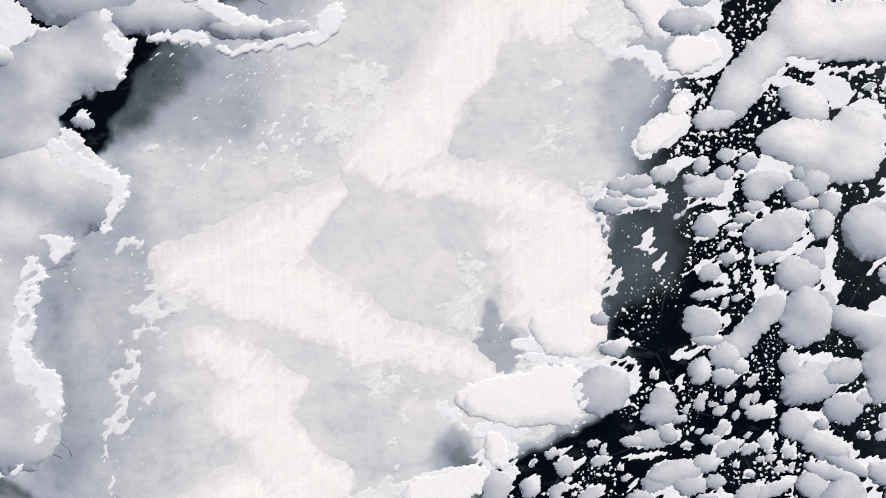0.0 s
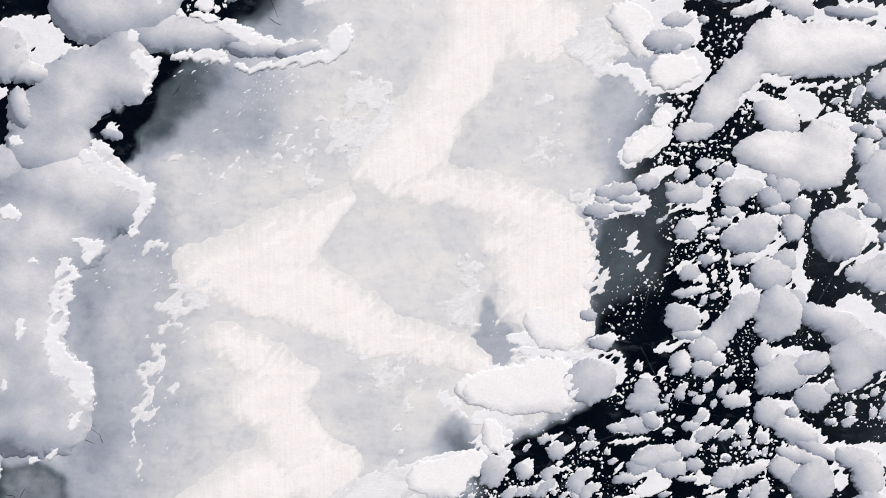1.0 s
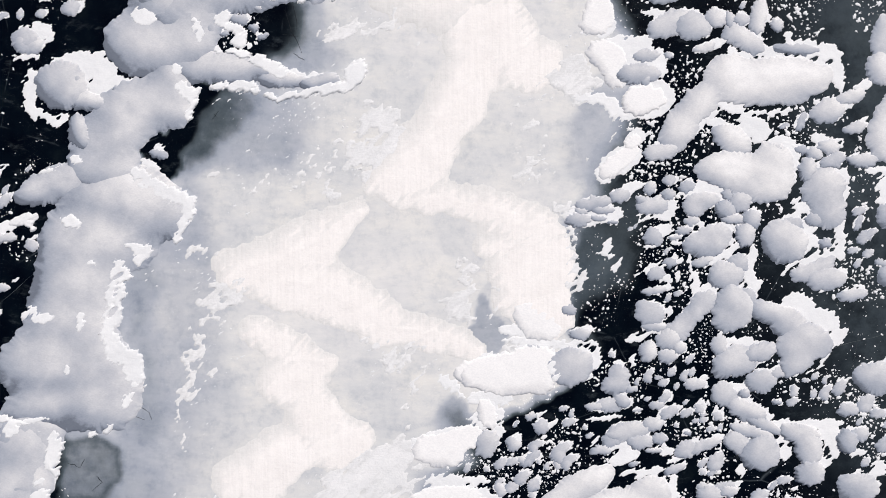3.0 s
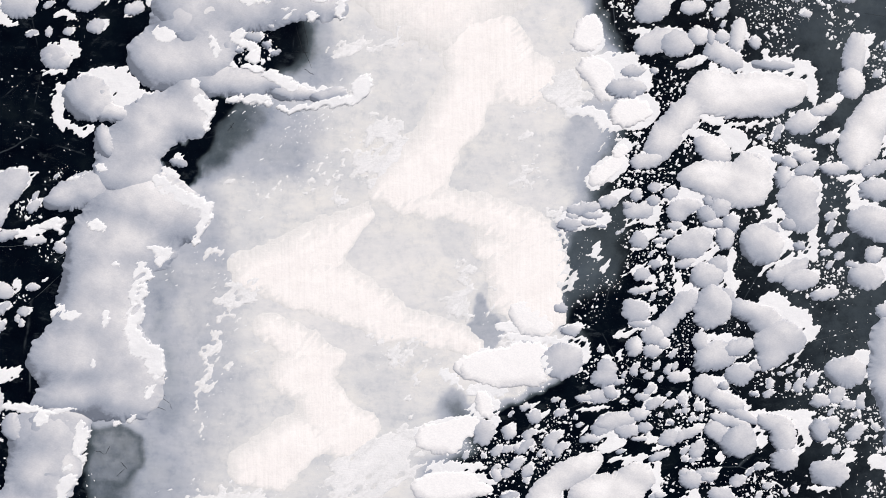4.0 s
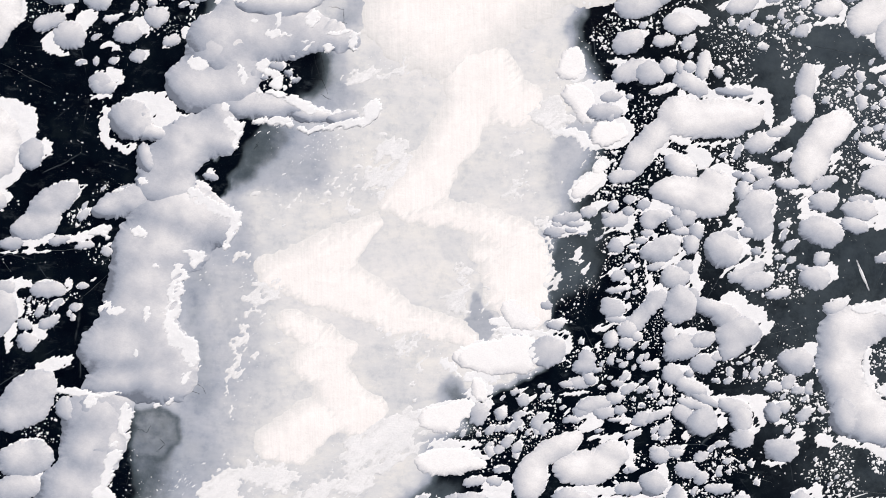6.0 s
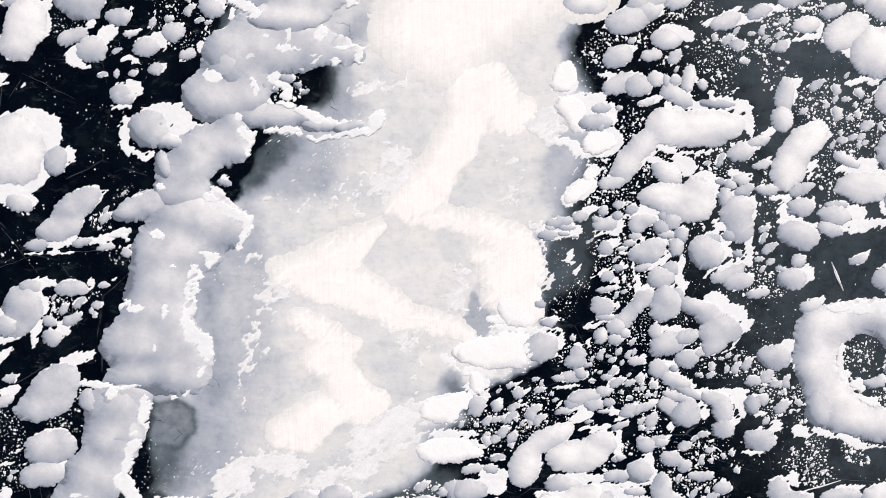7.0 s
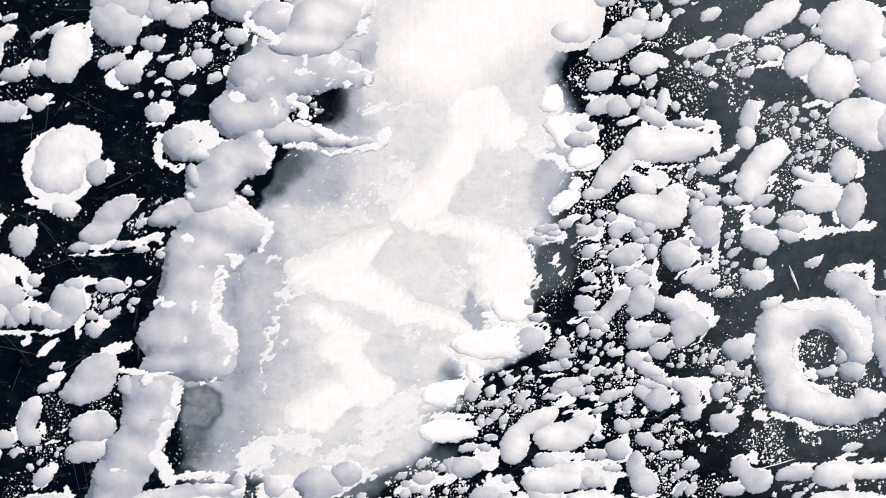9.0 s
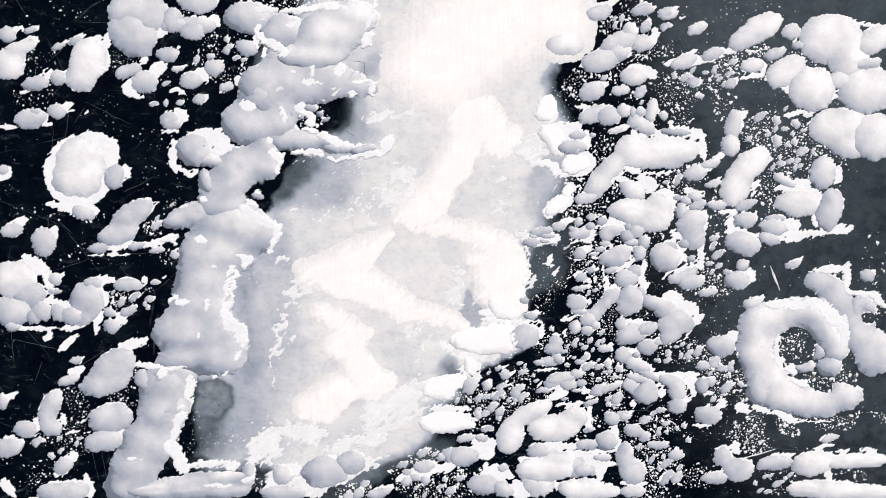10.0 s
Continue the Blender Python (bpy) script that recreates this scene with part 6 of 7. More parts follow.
# broad white banks on the central ice
sheet("broad bank of wind-rippled white snow on grey frosted ice", "the central banks", [(1.28, 9, 3.87, 1.94, 30), (0.21, 7.59, 1.73, 1.3, 60), (4.53, 9.36, 0.97, 1.29, 0), (3.44, 9.77, 1.72, 1.29, 0)], [(2.42, 6.11, 0.65, 0.65, 0)], soft=1.8, ragged=1.8)
sheet("broad bank of wind-rippled white snow on grey frosted ice", "the central banks", [(1.01, 5.69, 1.11, 0.97, 0), (1.98, 4.93, 0.81, 0.61, -10), (0.34, 4.02, 1.53, 0.64, 65), (-0.63, 2.57, 0.92, 0.67, 55), (-1.21, 1.97, 0.81, 0.5, 10), (0.04, 1.41, 1, 0.31, -8), (1.29, 1.22, 0.84, 0.36, -15), (2.06, 0.72, 0.92, 0.47, -20), (1.57, 0.24, 0.72, 0.33, 0)], [(1.64, 2.98, 1.04, 0.97, 60)], soft=0.8)
sheet("broad bank of wind-rippled white snow on grey frosted ice", "the central banks", [(-4.7, -0.23, 1.06, 0.5, 14), (-3.58, 0.24, 1.09, 0.53, 30), (-2.72, 0.9, 0.64, 0.2, 36), (-3.8, -0.71, 1.23, 0.67, -10), (-2.61, -1.13, 1.06, 0.61, -25), (-1.77, -1.61, 0.67, 0.47, -30), (-0.59, -1.99, 1.12, 0.28, -10), (0.35, -2.27, 0.53, 0.25, -20)], [(-1.77, 0.13, 0.72, 0.64, 20)], soft=0.8)
sheet("broad bank of wind-rippled white snow on grey frosted ice", "the central banks", [(-4.43, -2.13, 0.73, 0.36, -30), (-3.52, -2.69, 0.73, 0.31, -12), (-4.01, -3.22, 0.73, 0.59, 0), (-3.38, -4.06, 0.61, 0.81, 10), (-2.76, -4.77, 0.81, 0.56, 8), (-4.29, -5.21, 0.87, 0.67, 20), (-5, -5.78, 0.84, 0.56, 0)], [(-4.88, -4.51, 0.2, 0.21, 0), (-2.33, -3.36, 0.56, 0.59, 30)], soft=0.7)
sheet("broad bank of wind-rippled white snow on grey frosted ice", "the central banks", [(2.16, -0.29, 0.92, 0.78, 0), (2.44, -1.12, 0.7, 0.78, 0), (1.64, -0.78, 0.36, 0.78, 20), (2.76, -0.01, 0.47, 0.56, 0), (2.58, -1.57, 0.59, 0.5, 0)], [(1.13, -1.99, 0.53, 0.45, 30), (0.95, -1.33, 0.22, 0.56, 10)], soft=0.7)
frost("thin lacy snow crust on grey frosted ice", "the central banks", [(-1.95, 5.84, 1.09, 0.17, 5), (-0.63, 5.21, 0.17, 0.17, 0)], [])
frost("thin lacy snow crust on grey frosted ice", "the central banks", [(-2.09, -5.74, 1.14, 0.59, 25), (-1.42, -6.19, 1.36, 0.23, 30), (-2.76, -6.9, 0.91, 0.46, 20), (-0.98, -5.04, 0.91, 0.36, 20), (-4.11, -7.37, 0.91, 0.32, 20), (-5.69, -6.92, 1.14, 0.46, 0), (-7.04, -7.4, 0.91, 0.59, 20), (-2.77, -5.98, 0.55, 0.5, 0)], [])
frost("thin lacy snow crust on grey frosted ice", "the central banks", [(0.53, -0.9, 0.46, 0.27, 40), (0.76, -1.53, 0.32, 0.5, 20), (0.3, -1.36, 0.34, 0.23, 0), (1.35, -1.02, 0.14, 0.69, -30), (1.69, -1.59, 0.14, 0.27, -40), (1.33, -2.6, 0.57, 0.11, 10), (0.7, -0.33, 0.23, 0.16, 0)], [(1.08, -0.9, 0.18, 0.8, -12), (1.29, -1.82, 0.41, 0.57, -30), (0.96, -2.19, 0.41, 0.3, 10)], ragged=2.0)
frost("thin lacy snow crust on grey frosted ice", "the central banks", [(-6.4, -2.51, 0.3, 0.5, -30), (-6.63, -3.42, 0.15, 0.53, -8), (-6.71, -4.34, 0.11, 0.57, 0), (-5.98, -2.97, 0.14, 0.34, -30)], [], ragged=2.2)
frost("thin lacy snow crust on grey frosted ice", "the central banks", [(-6.29, 0.03, 0.32, 0.19, 30), (-5.54, -1.02, 0.69, 0.32, 20), (-5.66, -0.56, 0.46, 0.14, 20), (-6, -1.71, 0.46, 0.18, 30)], [])
frost("thin lacy snow crust on grey frosted ice", "the central banks", [(-2.05, 2.47, 0.27, 0.64, 0), (-2.66, 2.76, 0.27, 0.27, 20), (-2.05, 3.56, 0.16, 0.34, -20), (-1.65, 2.99, 0.46, 0.69, 0)], [], ragged=3.0)
frost("thin lacy snow crust on grey frosted ice", "the central banks", [(3.05, 0.93, 0.5, 0.18, -20), (3.23, 0.13, 0.16, 0.69, 0), (3.23, -0.68, 0.14, 0.34, 0), (-3.46, 2.3, 0.21, 0.5, -25), (-3.77, 1.84, 0.46, 0.14, 35), (-4.63, 1.94, 0.34, 0.11, 20), (-3.02, 1.9, 0.16, 0.34, 20)], [], ragged=3.0)
frost("thin lacy snow crust on grey frosted ice", "the central banks", [(2.3, 3.22, 0.09, 0.5, 10), (2.02, 3.47, 0.23, 0.08, 20), (2.3, 2.19, 0.46, 0.09, 0), (2.59, 4.19, 0.46, 0.1, -10), (1.96, 2.3, 0.18, 0.23, 0)], [], ragged=2.4)
frost("thin lacy snow crust on grey frosted ice", "the central banks", [(3.05, 4.59, 0.57, 0.46, 0), (3.39, 4.08, 0.46, 0.25, -10), (3.73, 4.36, 0.34, 0.34, 0)], [], ragged=1.8)
frost("thin lacy snow crust on grey frosted ice", "the central banks", [(4.36, 3.45, 0.07, 0.27, -25), (4.36, 3.05, 0.06, 0.3, -30), (3.58, 2.44, 0.05, 0.11, -20), (3.87, 2.23, 0.05, 0.09, -20), (-5.94, 2.05, 0.27, 0.07, 20)], [], ragged=0.7)
frost("thin lacy snow crust on grey frosted ice", "the central banks", [(-1.08, -2.39, 0.27, 0.46, -20), (-1.42, -2.85, 0.16, 0.27, 0), (-0.85, -3.42, 0.23, 0.34, -30), (-1.65, -2.28, 0.34, 0.23, 0)], [], ragged=3.0)


# small lumps strewn between the drifts
SPOTS = [(2.17, -5.24), (1.96, -5.7), (2.96, -5.01), (6.53, -3.94), (6.22, -4.97), (5.75, -4.06), (1.4, -6.05), (9.03, -7.95), (10.81, -3.79)]
kept_mask = taken.copy()
LUMPS = [small_drift(k) for k in range(9)]
for k, ob in enumerate(LUMPS):
    ob.matrix_basis = pose(SPOTS[k][0], SPOTS[k][1], 0)
taken[:] = kept_mask
small_drifts(2.62, -5.01, 1.81, 1.13, 0, 14, 0.8)
small_drifts(1.51, -5.94, 1.14, 0.91, 0, 14, 1.0)
small_drifts(6.21, -4.29, 1.36, 1.36, 0, 26, 0.8)
small_drifts(5.05, -3.16, 1.35, 0.9, 0, 8, 0.6)
small_drifts(6.1, -0.45, 1.12, 1.34, 0, 10, 0.7)
small_drifts(5.84, 1.11, 1.33, 0.89, 0, 10, 0.6)
small_drifts(8.06, 1.14, 1.33, 1.11, 0, 10, 1.0)
small_drifts(9.64, 0.49, 1.34, 1.34, 0, 10, 1.0)
small_drifts(11.05, -4.24, 0.91, 1.13, 0, 14, 1.0)
small_drifts(8.78, -7.25, 1.15, 1.6, 0, 16, 1.0)
small_drifts(6.26, -6.35, 1.14, 0.91, 0, 10, 1.0)
small_drifts(6.8, -1.56, 1.12, 1.35, 0, 10, 1.0)
small_drifts(12.77, 5.37, 1.31, 0.88, 0, 12, 1.0)
small_drifts(13.93, 4.08, 1.32, 1.1, 0, 12, 1.0)
small_drifts(10.26, 7.72, 1.95, 0.65, 0, 12, 1.0)
small_drifts(7.14, 9.4, 1.29, 0.86, 0, 10, 1.0)
small_drifts(6.57, 6.6, 1.31, 0.87, 0, 10, 1.0)
small_drifts(8.66, 3.13, 1.77, 0.66, 0, 12, 1.0)
small_drifts(9.09, -3.12, 1.36, 0.68, 0, 8, 0.8)
small_drifts(13.5, -8.6, 1.38, 0.55, 0, 8, 1.0)
small_drifts(-0.26, -8.49, 1.38, 0.92, 0, 12, 1.0)
small_drifts(-3.66, -9.11, 1.38, 0.46, 0, 8, 1.0)
small_drifts(-14.9, -7.24, 1.36, 0.91, 0, 6, 0.8)
small_drifts(-5.34, 5.58, 0.74, 0.52, 0, 10, 0.8)
small_drifts(-10.08, 1.59, 1.32, 0.88, 0, 5, 0.7)
small_drifts(-12.33, -1.54, 1.11, 0.45, 0, 6, 0.7)
small_drifts(12.4, -6.76, 1.15, 0.69, 0, 5, 0.6)
small_drifts(-7.82, 8.77, 1.07, 1.07, 0, 8, 1.0)
small_drifts(-10.66, 6.81, 2.16, 1.3, 0, 6, 0.7)

# snow crumbs
flecks(5.35, 7.02, 0.87, 0.65, 0, 102, 1)
flecks(6.48, 9.81, 1.29, 0.86, 0, 102, 1)
flecks(6.3, 4.42, 0.66, 0.66, 0, 102, 1)
flecks(6.97, 7.9, 1.3, 0.87, 0, 102, 1)
flecks(8.17, 7.91, 0.87, 0.65, 0, 187, 1)
flecks(10.26, 7.51, 1.52, 0.65, 0, 187, 1)
flecks(11.78, 7.96, 0.87, 0.87, 0, 187, 1)
flecks(7.88, 6.83, 1.74, 0.87, 0, 102, 1)
flecks(9.87, 6.42, 1.74, 1.09, 0, 102, 1)
flecks(12.77, 5.26, 1.32, 0.88, 0, 187, 1)
flecks(13.48, 4.29, 1.32, 1.1, 0, 187, 1)
flecks(15.03, 4.31, 0.66, 0.88, 0, 102, 1)
flecks(13.95, 8.42, 0.65, 0.65, 0, 102, 1)
flecks(12.44, 2.85, 0.66, 1.11, 0, 102, 1)
flecks(10.5, 1.16, 0.58, 1.33, 0, 102, 1)
flecks(10.57, -0.62, 1.12, 0.58, 0, 272, 1)
flecks(9.28, 1.15, 1.11, 1.33, 0, 153, 1)
flecks(9.33, 2.92, 1.33, 0.66, 0, 153, 1)
flecks(11.05, -4.24, 0.91, 1.02, 0, 561, 1)
flecks(9.33, -3.35, 1.13, 0.54, 0, 119, 1)
flecks(8.17, -2.45, 1.35, 0.9, 0, 119, 1)
flecks(12.21, -4.92, 0.55, 0.91, 0, 102, 1)
flecks(14.04, -3.07, 0.9, 0.9, 0, 102, 1)
flecks(15.24, -4.43, 0.91, 0.55, 0, 102, 1)
flecks(13.5, -6.05, 1.37, 0.32, 0, 119, 1)
flecks(15.78, -6.26, 1.37, 0.32, 0, 119, 1)
flecks(17.13, -6.02, 0.92, 0.27, 0, 119, 1)
flecks(14.19, -6.16, 0.92, 0.69, 0, 119, 1)
flecks(12.4, -6.87, 0.92, 0.69, 0, 187, 1)
flecks(9.25, -7.71, 1.15, 1.38, 0, 187, 1)
flecks(9.51, -8.64, 1.38, 0.92, 0, 187, 1)
flecks(8.78, -7.25, 0.69, 1.38, 0, 272, 1)
flecks(13.39, -8.61, 0.92, 0.6, 0, 119, 1)
flecks(16.46, -8.46, 0.69, 0.32, 0, 119, 1)
flecks(6.32, -4.29, 1.36, 1.13, 0, 560, 1.25)
flecks(6.87, -3.83, 0.9, 1.13, 0, 238, 0.9)
flecks(5.06, -3.39, 1.58, 0.9, 0, 221, 0.65)
flecks(5.93, -2.47, 1.13, 0.68, 0, 221, 0.65)
flecks(2.62, -5.24, 1.82, 0.91, 0, 153, 0.7)
flecks(1.28, -5.71, 1.36, 1.14, 0, 153, 0.7)
flecks(3.93, -2.95, 1.13, 1.13, 0, 153, 0.7)
flecks(1.72, -5.02, 1.36, 0.91, 0, 102, 0.8)
flecks(3.95, -3.86, 1.36, 0.9, 0, 85, 0.7)
flecks(0.42, -8.95, 1.38, 0.69, 0, 102, 1)
flecks(-0.49, -8.73, 1.38, 0.92, 0, 102, 1)
flecks(3.29, -4.77, 1.13, 0.91, 0, 85, 0.8)
flecks(6.1, -0.45, 0.89, 1.12, 0, 408, 1)
flecks(4.79, -1.58, 1.35, 1.12, 0, 85, 0.6)
flecks(5.78, 3.1, 1.1, 0.88, 0, 153, 1)
flecks(5.59, 2.11, 1.11, 0.53, 0, 153, 1)
flecks(7.1, 3.34, 0.88, 0.57, 0, 153, 1)
flecks(6.51, 0.9, 1.11, 0.89, 0, 136, 1)
flecks(8.06, 1.14, 1.33, 0.89, 0, 102, 1)
flecks(8.87, 3.36, 0.66, 0.66, 0, 102, 1)
flecks(8.24, -8.19, 1.15, 1.38, 0, 442, 1)
flecks(6.25, -6.12, 1.14, 1.37, 0, 272, 1)
flecks(16.36, -4.19, 0.91, 0.68, 0, 40, 1)
flecks(16.91, -1.91, 0.9, 0.54, 0, 40, 1)
flecks(17.03, 0.12, 0.9, 1.34, 0, 40, 1)
flecks(-11.29, 1.25, 0.48, 0.31, 0, 102, 0.98)
flecks(-12.11, -1.43, 1.11, 0.45, 0, 119, 0.98)
flecks(-12.78, -1.66, 0.67, 0.45, 0, 119, 0.98)
flecks(-15.12, 1.76, 1.98, 0.44, 0, 27, 0.75)
flecks(-13.4, 0.23, 1.99, 0.44, 0, 27, 0.75)
flecks(-12.51, -5.39, 0.81, 0.45, 0, 136, 0.75)
flecks(-12.43, -4.43, 0.36, 0.4, 0, 68, 0.75)
flecks(-14.74, -5.91, 0.72, 0.86, 0, 102, 0.75)
flecks(-16.04, -7.71, 1.59, 1.14, 0, 102, 0.75)
flecks(-14.9, -7.24, 1.36, 0.68, 0, 102, 0.75)
flecks(-16.27, -8.18, 1.14, 0.91, 0, 68, 0.75)
flecks(-9.98, 9.27, 0.64, 0.43, 0, 102, 0.75)
flecks(-8.68, 9.61, 0.86, 0.64, 0, 102, 0.75)
flecks(-10.84, 9.48, 0.43, 0.3, 0, 102, 0.75)
flecks(-8.48, 7.48, 0.86, 0.65, 0, 51, 0.8)
flecks(-8.47, 8.76, 0.86, 0.64, 0, 51, 0.8)
flecks(-7.38, 9.95, 1.71, 0.3, 0, 187, 1)
flecks(-5.22, 9.87, 1.28, 0.26, 0, 187, 1)
flecks(-12.38, 7.65, 0.65, 0.52, 0, 44, 0.6)
flecks(-15.87, 6.31, 0.86, 0.65, 0, 44, 0.6)
flecks(-15.84, 7.49, 0.86, 0.64, 0, 44, 0.6)
flecks(-10.67, 6.38, 1.3, 0.65, 0, 20, 0.52)
flecks(-12.2, 5.71, 1.52, 0.87, 0, 20, 0.52)
flecks(-8.91, 7.9, 0.86, 0.86, 0, 68, 0.75)
flecks(-10.94, 2.9, 1.31, 0.88, 0, 23, 0.52)
flecks(-11.35, 4.21, 1.31, 1.09, 0, 23, 0.52)
flecks(-10.29, 1.81, 0.66, 0.66, 0, 23, 0.52)
flecks(-10.75, 0.26, 0.44, 0.44, 0, 34, 0.75)
flecks(-5.34, 5.58, 0.78, 0.57, 0, 119, 1.2)
flecks(-6.54, 4.48, 0.44, 0.31, 0, 34, 1)
flecks(-5.44, 9.23, 1.29, 0.43, 0, 34, 1)
flecks(-3.26, 3.65, 1.31, 0.88, 0, 40, 0.5)
flecks(-16.65, 9.29, 0.85, 0.64, 0, 23, 0.75)
flecks(-14.71, 9.32, 1.28, 0.64, 0, 23, 0.75)
flecks(-15.82, 8.03, 0.86, 0.43, 0, 23, 0.75)
flecks(-10.19, -6.97, 0.68, 1.36, 0, 34, 0.45)
flecks(-8.62, -7.41, 1.14, 0.68, 0, 34, 0.45)
flecks(-0.72, -8.5, 1.38, 0.92, 0, 102, 1)
flecks(0.18, -8.03, 0.92, 0.69, 0, 102, 1)
flecks(-4.11, -9.23, 1.38, 0.46, 0, 68, 1)
flecks(-7.73, -8.79, 1.37, 0.46, 0, 68, 1)
flecks(11.2, 6.01, 5.68, 4.37, 0, 380, 0.5)
flecks(11.6, -4.01, 6.35, 5.22, 0, 380, 0.5)
flecks(5.97, -4.06, 5.66, 5.21, 0, 374, 0.4)
flecks(6.84, 4.86, 3.5, 5.26, 0, 374, 0.4)
flecks(-13.96, 4.61, 4.35, 5.65, 0, 153, 0.3)
flecks(-14.86, -5.41, 3.61, 4.51, 0, 153, 0.3)

# cracks and streaks in the ice
crack(-17.30, 2.28, -14.91, 1.32, 0.016)
crack(-14.91, 1.32, -13.52, -0.44, 0.016)
crack(-15.29, -0.46, -13.62, 0.12, 0.016)
crack(-13.62, 0.12, -10.75, 0.37, 0.016)
crack(-11.44, -1.31, -10.43, -0.41, 0.016)
crack(-13.96, 9.12, -12.78, 9.13, 0.016)
crack(-15.30, 7.61, -14.08, 8.69, 0.016)
crack(-15.34, 6.11, -14.11, 7.62, 0.016)
crack(-14.08, 8.69, -13.54, 8.91, 0.016)
crack(-13.93, 6.12, -12.20, 5.28, 0.016)
crack(-15.28, 3.94, -15.15, 5.03, 0.016)
crack(-17.02, -3.16, -15.04, -3.59, 0.016)
crack(-16.18, -4.97, -15.83, -4.05, 0.016)
crack(-17.01, -2.94, -16.94, -4.29, 0.016)
crack(-14.38, 5.25, -13.93, 5.91, 0.016)
crack(-16.31, -9.33, -13.36, -8.61, 0.016)
crack(-14.01, -7.46, -13.70, -8.85, 0.016)
crack(-13.57, -7.69, -13.37, -8.84, 0.016)
crack(-5.45, 5.69, -3.88, 6.68, 0.016)
crack(8.98, -6.56, 10.36, -7.01, 0.016)
crack(11.73, -7.22, 15.38, -7.42, 0.016)
crack(10.43, -2.88, 10.62, -1.97, 0.016)
crack(8.85, -2.67, 11.52, -1.96, 0.016)
crack(13.63, 0.98, 17.18, 1.46, 0.016)
crack(13.49, -0.82, 14.09, 0.76, 0.016)
crack(8.46, 8.99, 11.06, 9.45, 0.016)
crack(11.39, 6.66, 13.83, 6.26, 0.016)
streak(12.85, 0.05, 13.27, -0.91, 0.09)
streak(12.05, -7.73, 13.38, -7.33, 0.07)
streak(12.90, -0.10, 13.12, -0.59, 0.05)
crack(14.31, 9.92, 15.39, 10.15, 0.02)
crack(15.43, 9.51, 14.96, 10.14, 0.02)
fissure(-4.07, 6.29, -3.65, 5.13, 0.02)
fissure(-4.18, 5.60, -3.74, 5.56, 0.02)
fissure(-3.88, 6.57, -3.77, 5.71, 0.02)
fissure(-3.87, 5.12, -3.57, 4.95, 0.02)
fissure(-3.60, 7.80, -3.16, 7.72, 0.02)
fissure(-3.16, 7.72, -3.16, 7.34, 0.02)
fissure(-3.49, 7.37, -3.05, 7.29, 0.02)
fissure(-9.23, -5.24, -9.36, -5.47, 0.02)
fissure(-9.36, -5.47, -9.67, -5.36, 0.02)
fissure(-8.94, -5.69, -8.78, -5.85, 0.02)
fissure(-8.78, -5.85, -9.06, -6.08, 0.02)
fissure(-5.95, 3.42, -5.77, 3.65, 0.016)
fissure(-5.89, 3.58, -5.81, 3.49, 0.016)
fissure(-8.12, -3.77, -7.58, -4.05, 0.016)
fissure(-7.58, -4.05, -7.51, -4.25, 0.016)
fissure(-8.12, -4.09, -7.69, -4.25, 0.016)
fissure(-7.95, -3.71, -7.69, -3.86, 0.016)
fissure(3.25, -0.68, 3.50, -0.73, 0.016)
fissure(3.50, -0.73, 3.45, -0.56, 0.016)
fissure(3.16, -0.62, 3.30, -0.70, 0.016)
flecks(-4.05, 3.22, 0.8, 0.39, 20, 27, 0.34, True)
flecks(-3.48, 2.19, 0.69, 0.57, 0, 27, 0.34, True)
flecks(-2.05, 2.76, 0.46, 1.03, 0, 27, 0.34, True)
flecks(-6.34, -0.45, 0.92, 0.69, 0, 20, 0.38, True)
flecks(-5.77, -2.28, 0.8, 0.8, 0, 20, 0.38, True)
flecks(-6.34, -4.11, 0.69, 1.03, 0, 20, 0.38, True)
flecks(-0.96, -2.97, 0.92, 0.69, 0, 31, 0.34, True)
flecks(-1.42, -2.28, 0.69, 0.46, 0, 31, 0.34, True)
flecks(2.02, 2.19, 0.57, 0.46, 0, 18, 0.38, True)
flecks(2.47, 4.13, 0.69, 0.27, 0, 18, 0.38, True)
flecks(-4.63, 1.96, 0.8, 0.23, 0, 13, 0.38, True)
flecks(-5.2, 3.68, 0.8, 0.46, 0, 13, 0.38, True)
flecks(-3.71, 4.02, 0.92, 0.34, 0, 13, 0.38, True)
flecks(3.62, -0.33, 0.57, 1.03, 0, 27, 0.26, True)
flecks(-7.15, -0.45, 0.57, 0.46, 0, 9, 0.45, True)
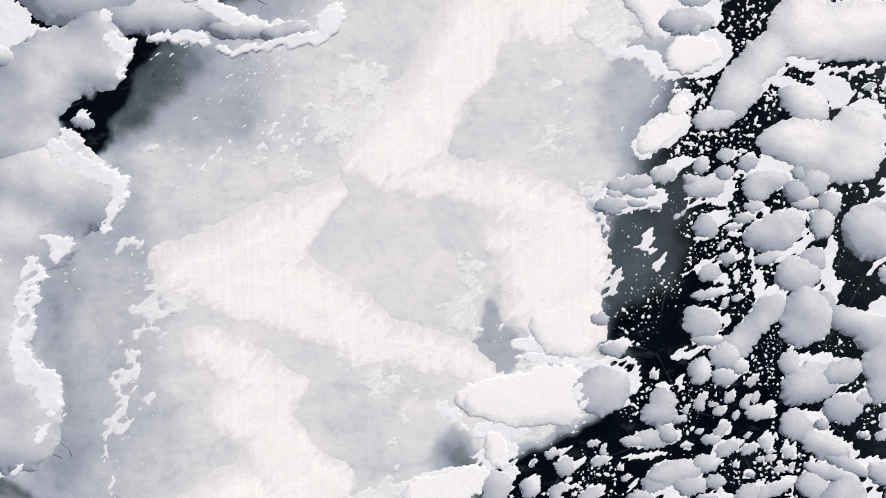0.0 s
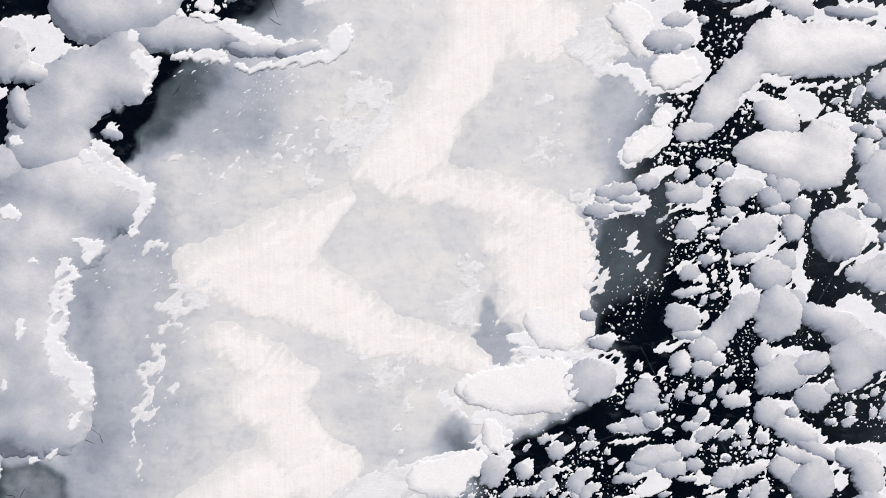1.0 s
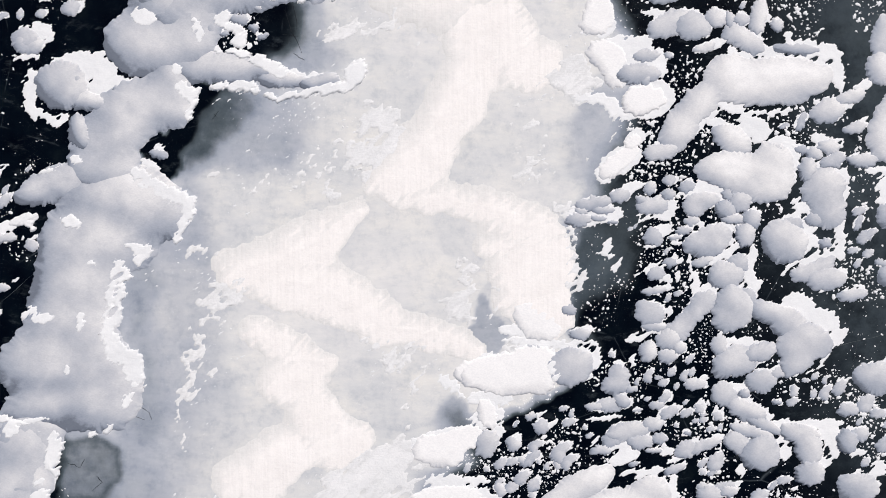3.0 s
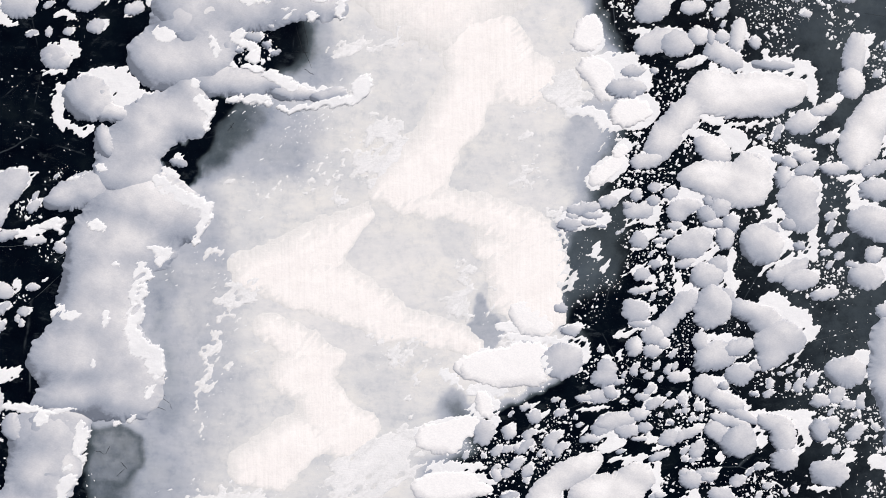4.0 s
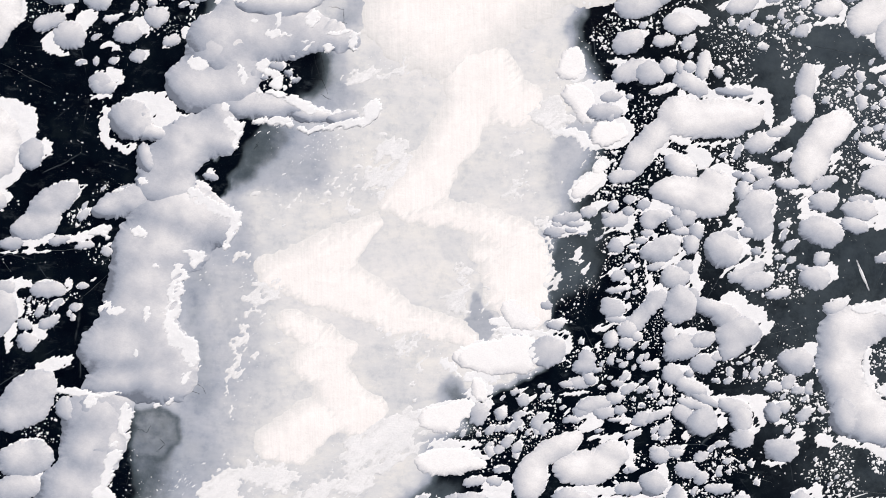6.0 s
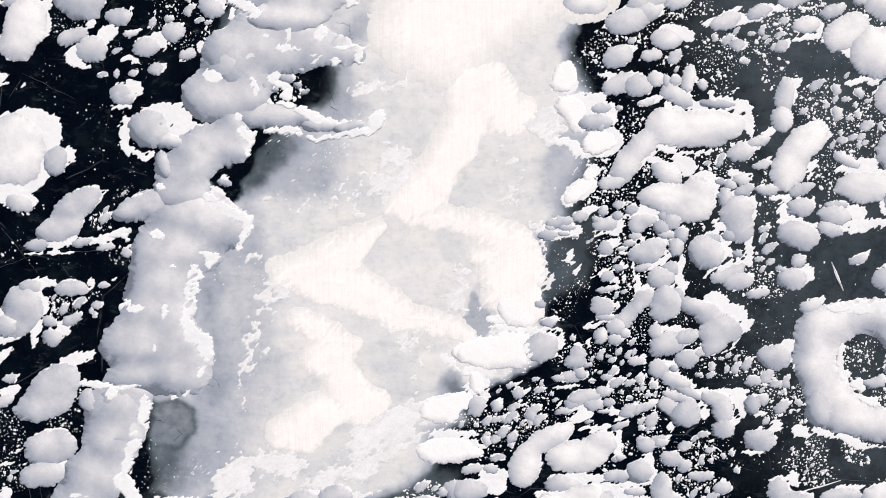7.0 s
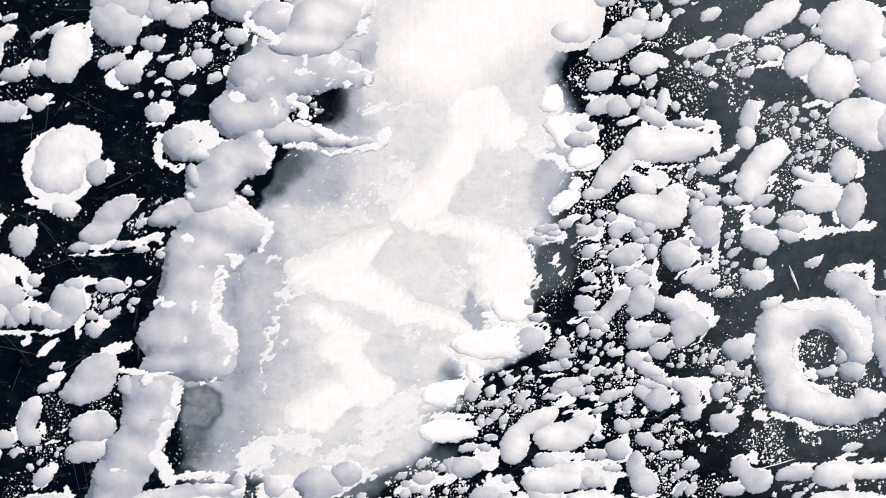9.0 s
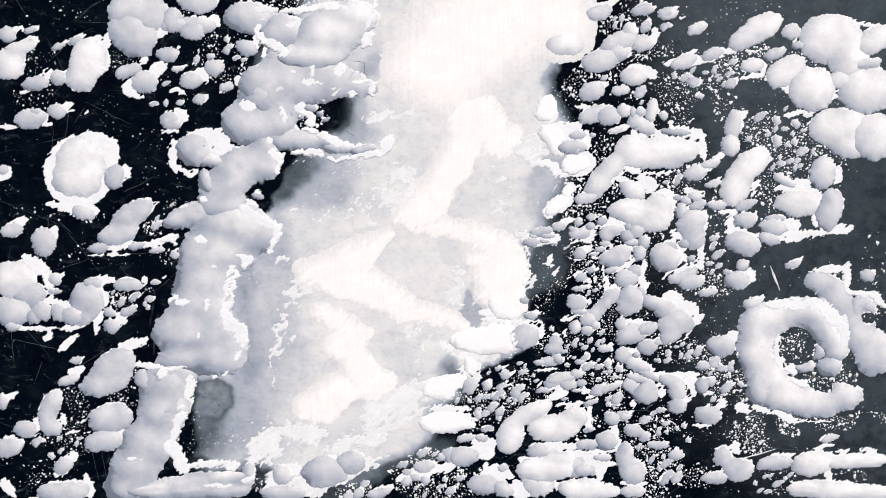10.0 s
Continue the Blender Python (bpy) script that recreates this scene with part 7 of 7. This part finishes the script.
flecks(-7.49, 1.16, 0.69, 0.46, 0, 9, 0.45, True)
flecks(-3.02, 4.59, 0.69, 0.34, 0, 9, 0.45, True)
flecks(-3.26, 3.65, 1.31, 0.88, 0, 18, 0.38, True)
flecks(-5.01, 1.87, 1.76, 0.88, 0, 18, 0.38, True)
flecks(-1.95, 5.84, 1.3, 0.26, 0, 18, 0.38, True)
flecks(-2.17, 6.27, 0.87, 0.3, 0, 18, 0.38, True)
flecks(-4.11, -7.14, 1.82, 0.68, 0, 27, 0.45, True)
flecks(-6.82, -6.94, 1.82, 0.91, 0, 27, 0.45, True)
flecks(-2.32, -5.97, 1.36, 0.91, 0, 27, 0.45, True)
flecks(-7.72, -7.64, 1.14, 0.91, 0, 27, 0.45, True)
flecks(2.58, -2.96, 0.9, 0.68, 0, 13, 0.45, True)
flecks(0.37, -5.03, 1.36, 0.45, 0, 13, 0.45, True)
flecks(3.08, 5.69, 0.65, 1.09, 0, 13, 0.45, True)
flecks(2.45, 4.16, 1.32, 0.35, 0, 13, 0.45, True)
flecks(5.22, 0.13, 0.92, 0.57, 40, 221, 0.55)
flecks(4.65, -1.36, 0.57, 0.92, 0, 221, 0.55)
flecks(6.02, -0.33, 0.57, 0.8, 0, 221, 0.55)
flecks(6.37, -2.28, 0.69, 0.92, 0, 221, 0.55)
flecks(5.11, -3.31, 0.92, 0.8, 0, 221, 0.55)
flecks(3.39, -4.11, 0.8, 0.57, 0, 221, 0.55)
flecks(4.19, -2.28, 0.57, 0.46, 0, 221, 0.55)
flecks(7.51, 0.13, 0.69, 0.69, 0, 221, 0.55)
flecks(2.47, -4.11, 0.69, 0.57, 0, 102, 0.6)
flecks(3.16, -3.65, 0.69, 0.34, 30, 102, 0.6)
flecks(3.96, -2.97, 0.46, 0.69, 0, 102, 0.6)
flecks(2.99, 0.93, 0.46, 0.27, 20, 40, 0.5, True)
flecks(3.25, 0.01, 0.16, 0.69, 0, 40, 0.5, True)
flecks(3.18, -0.9, 0.16, 0.34, 0, 40, 0.5, True)
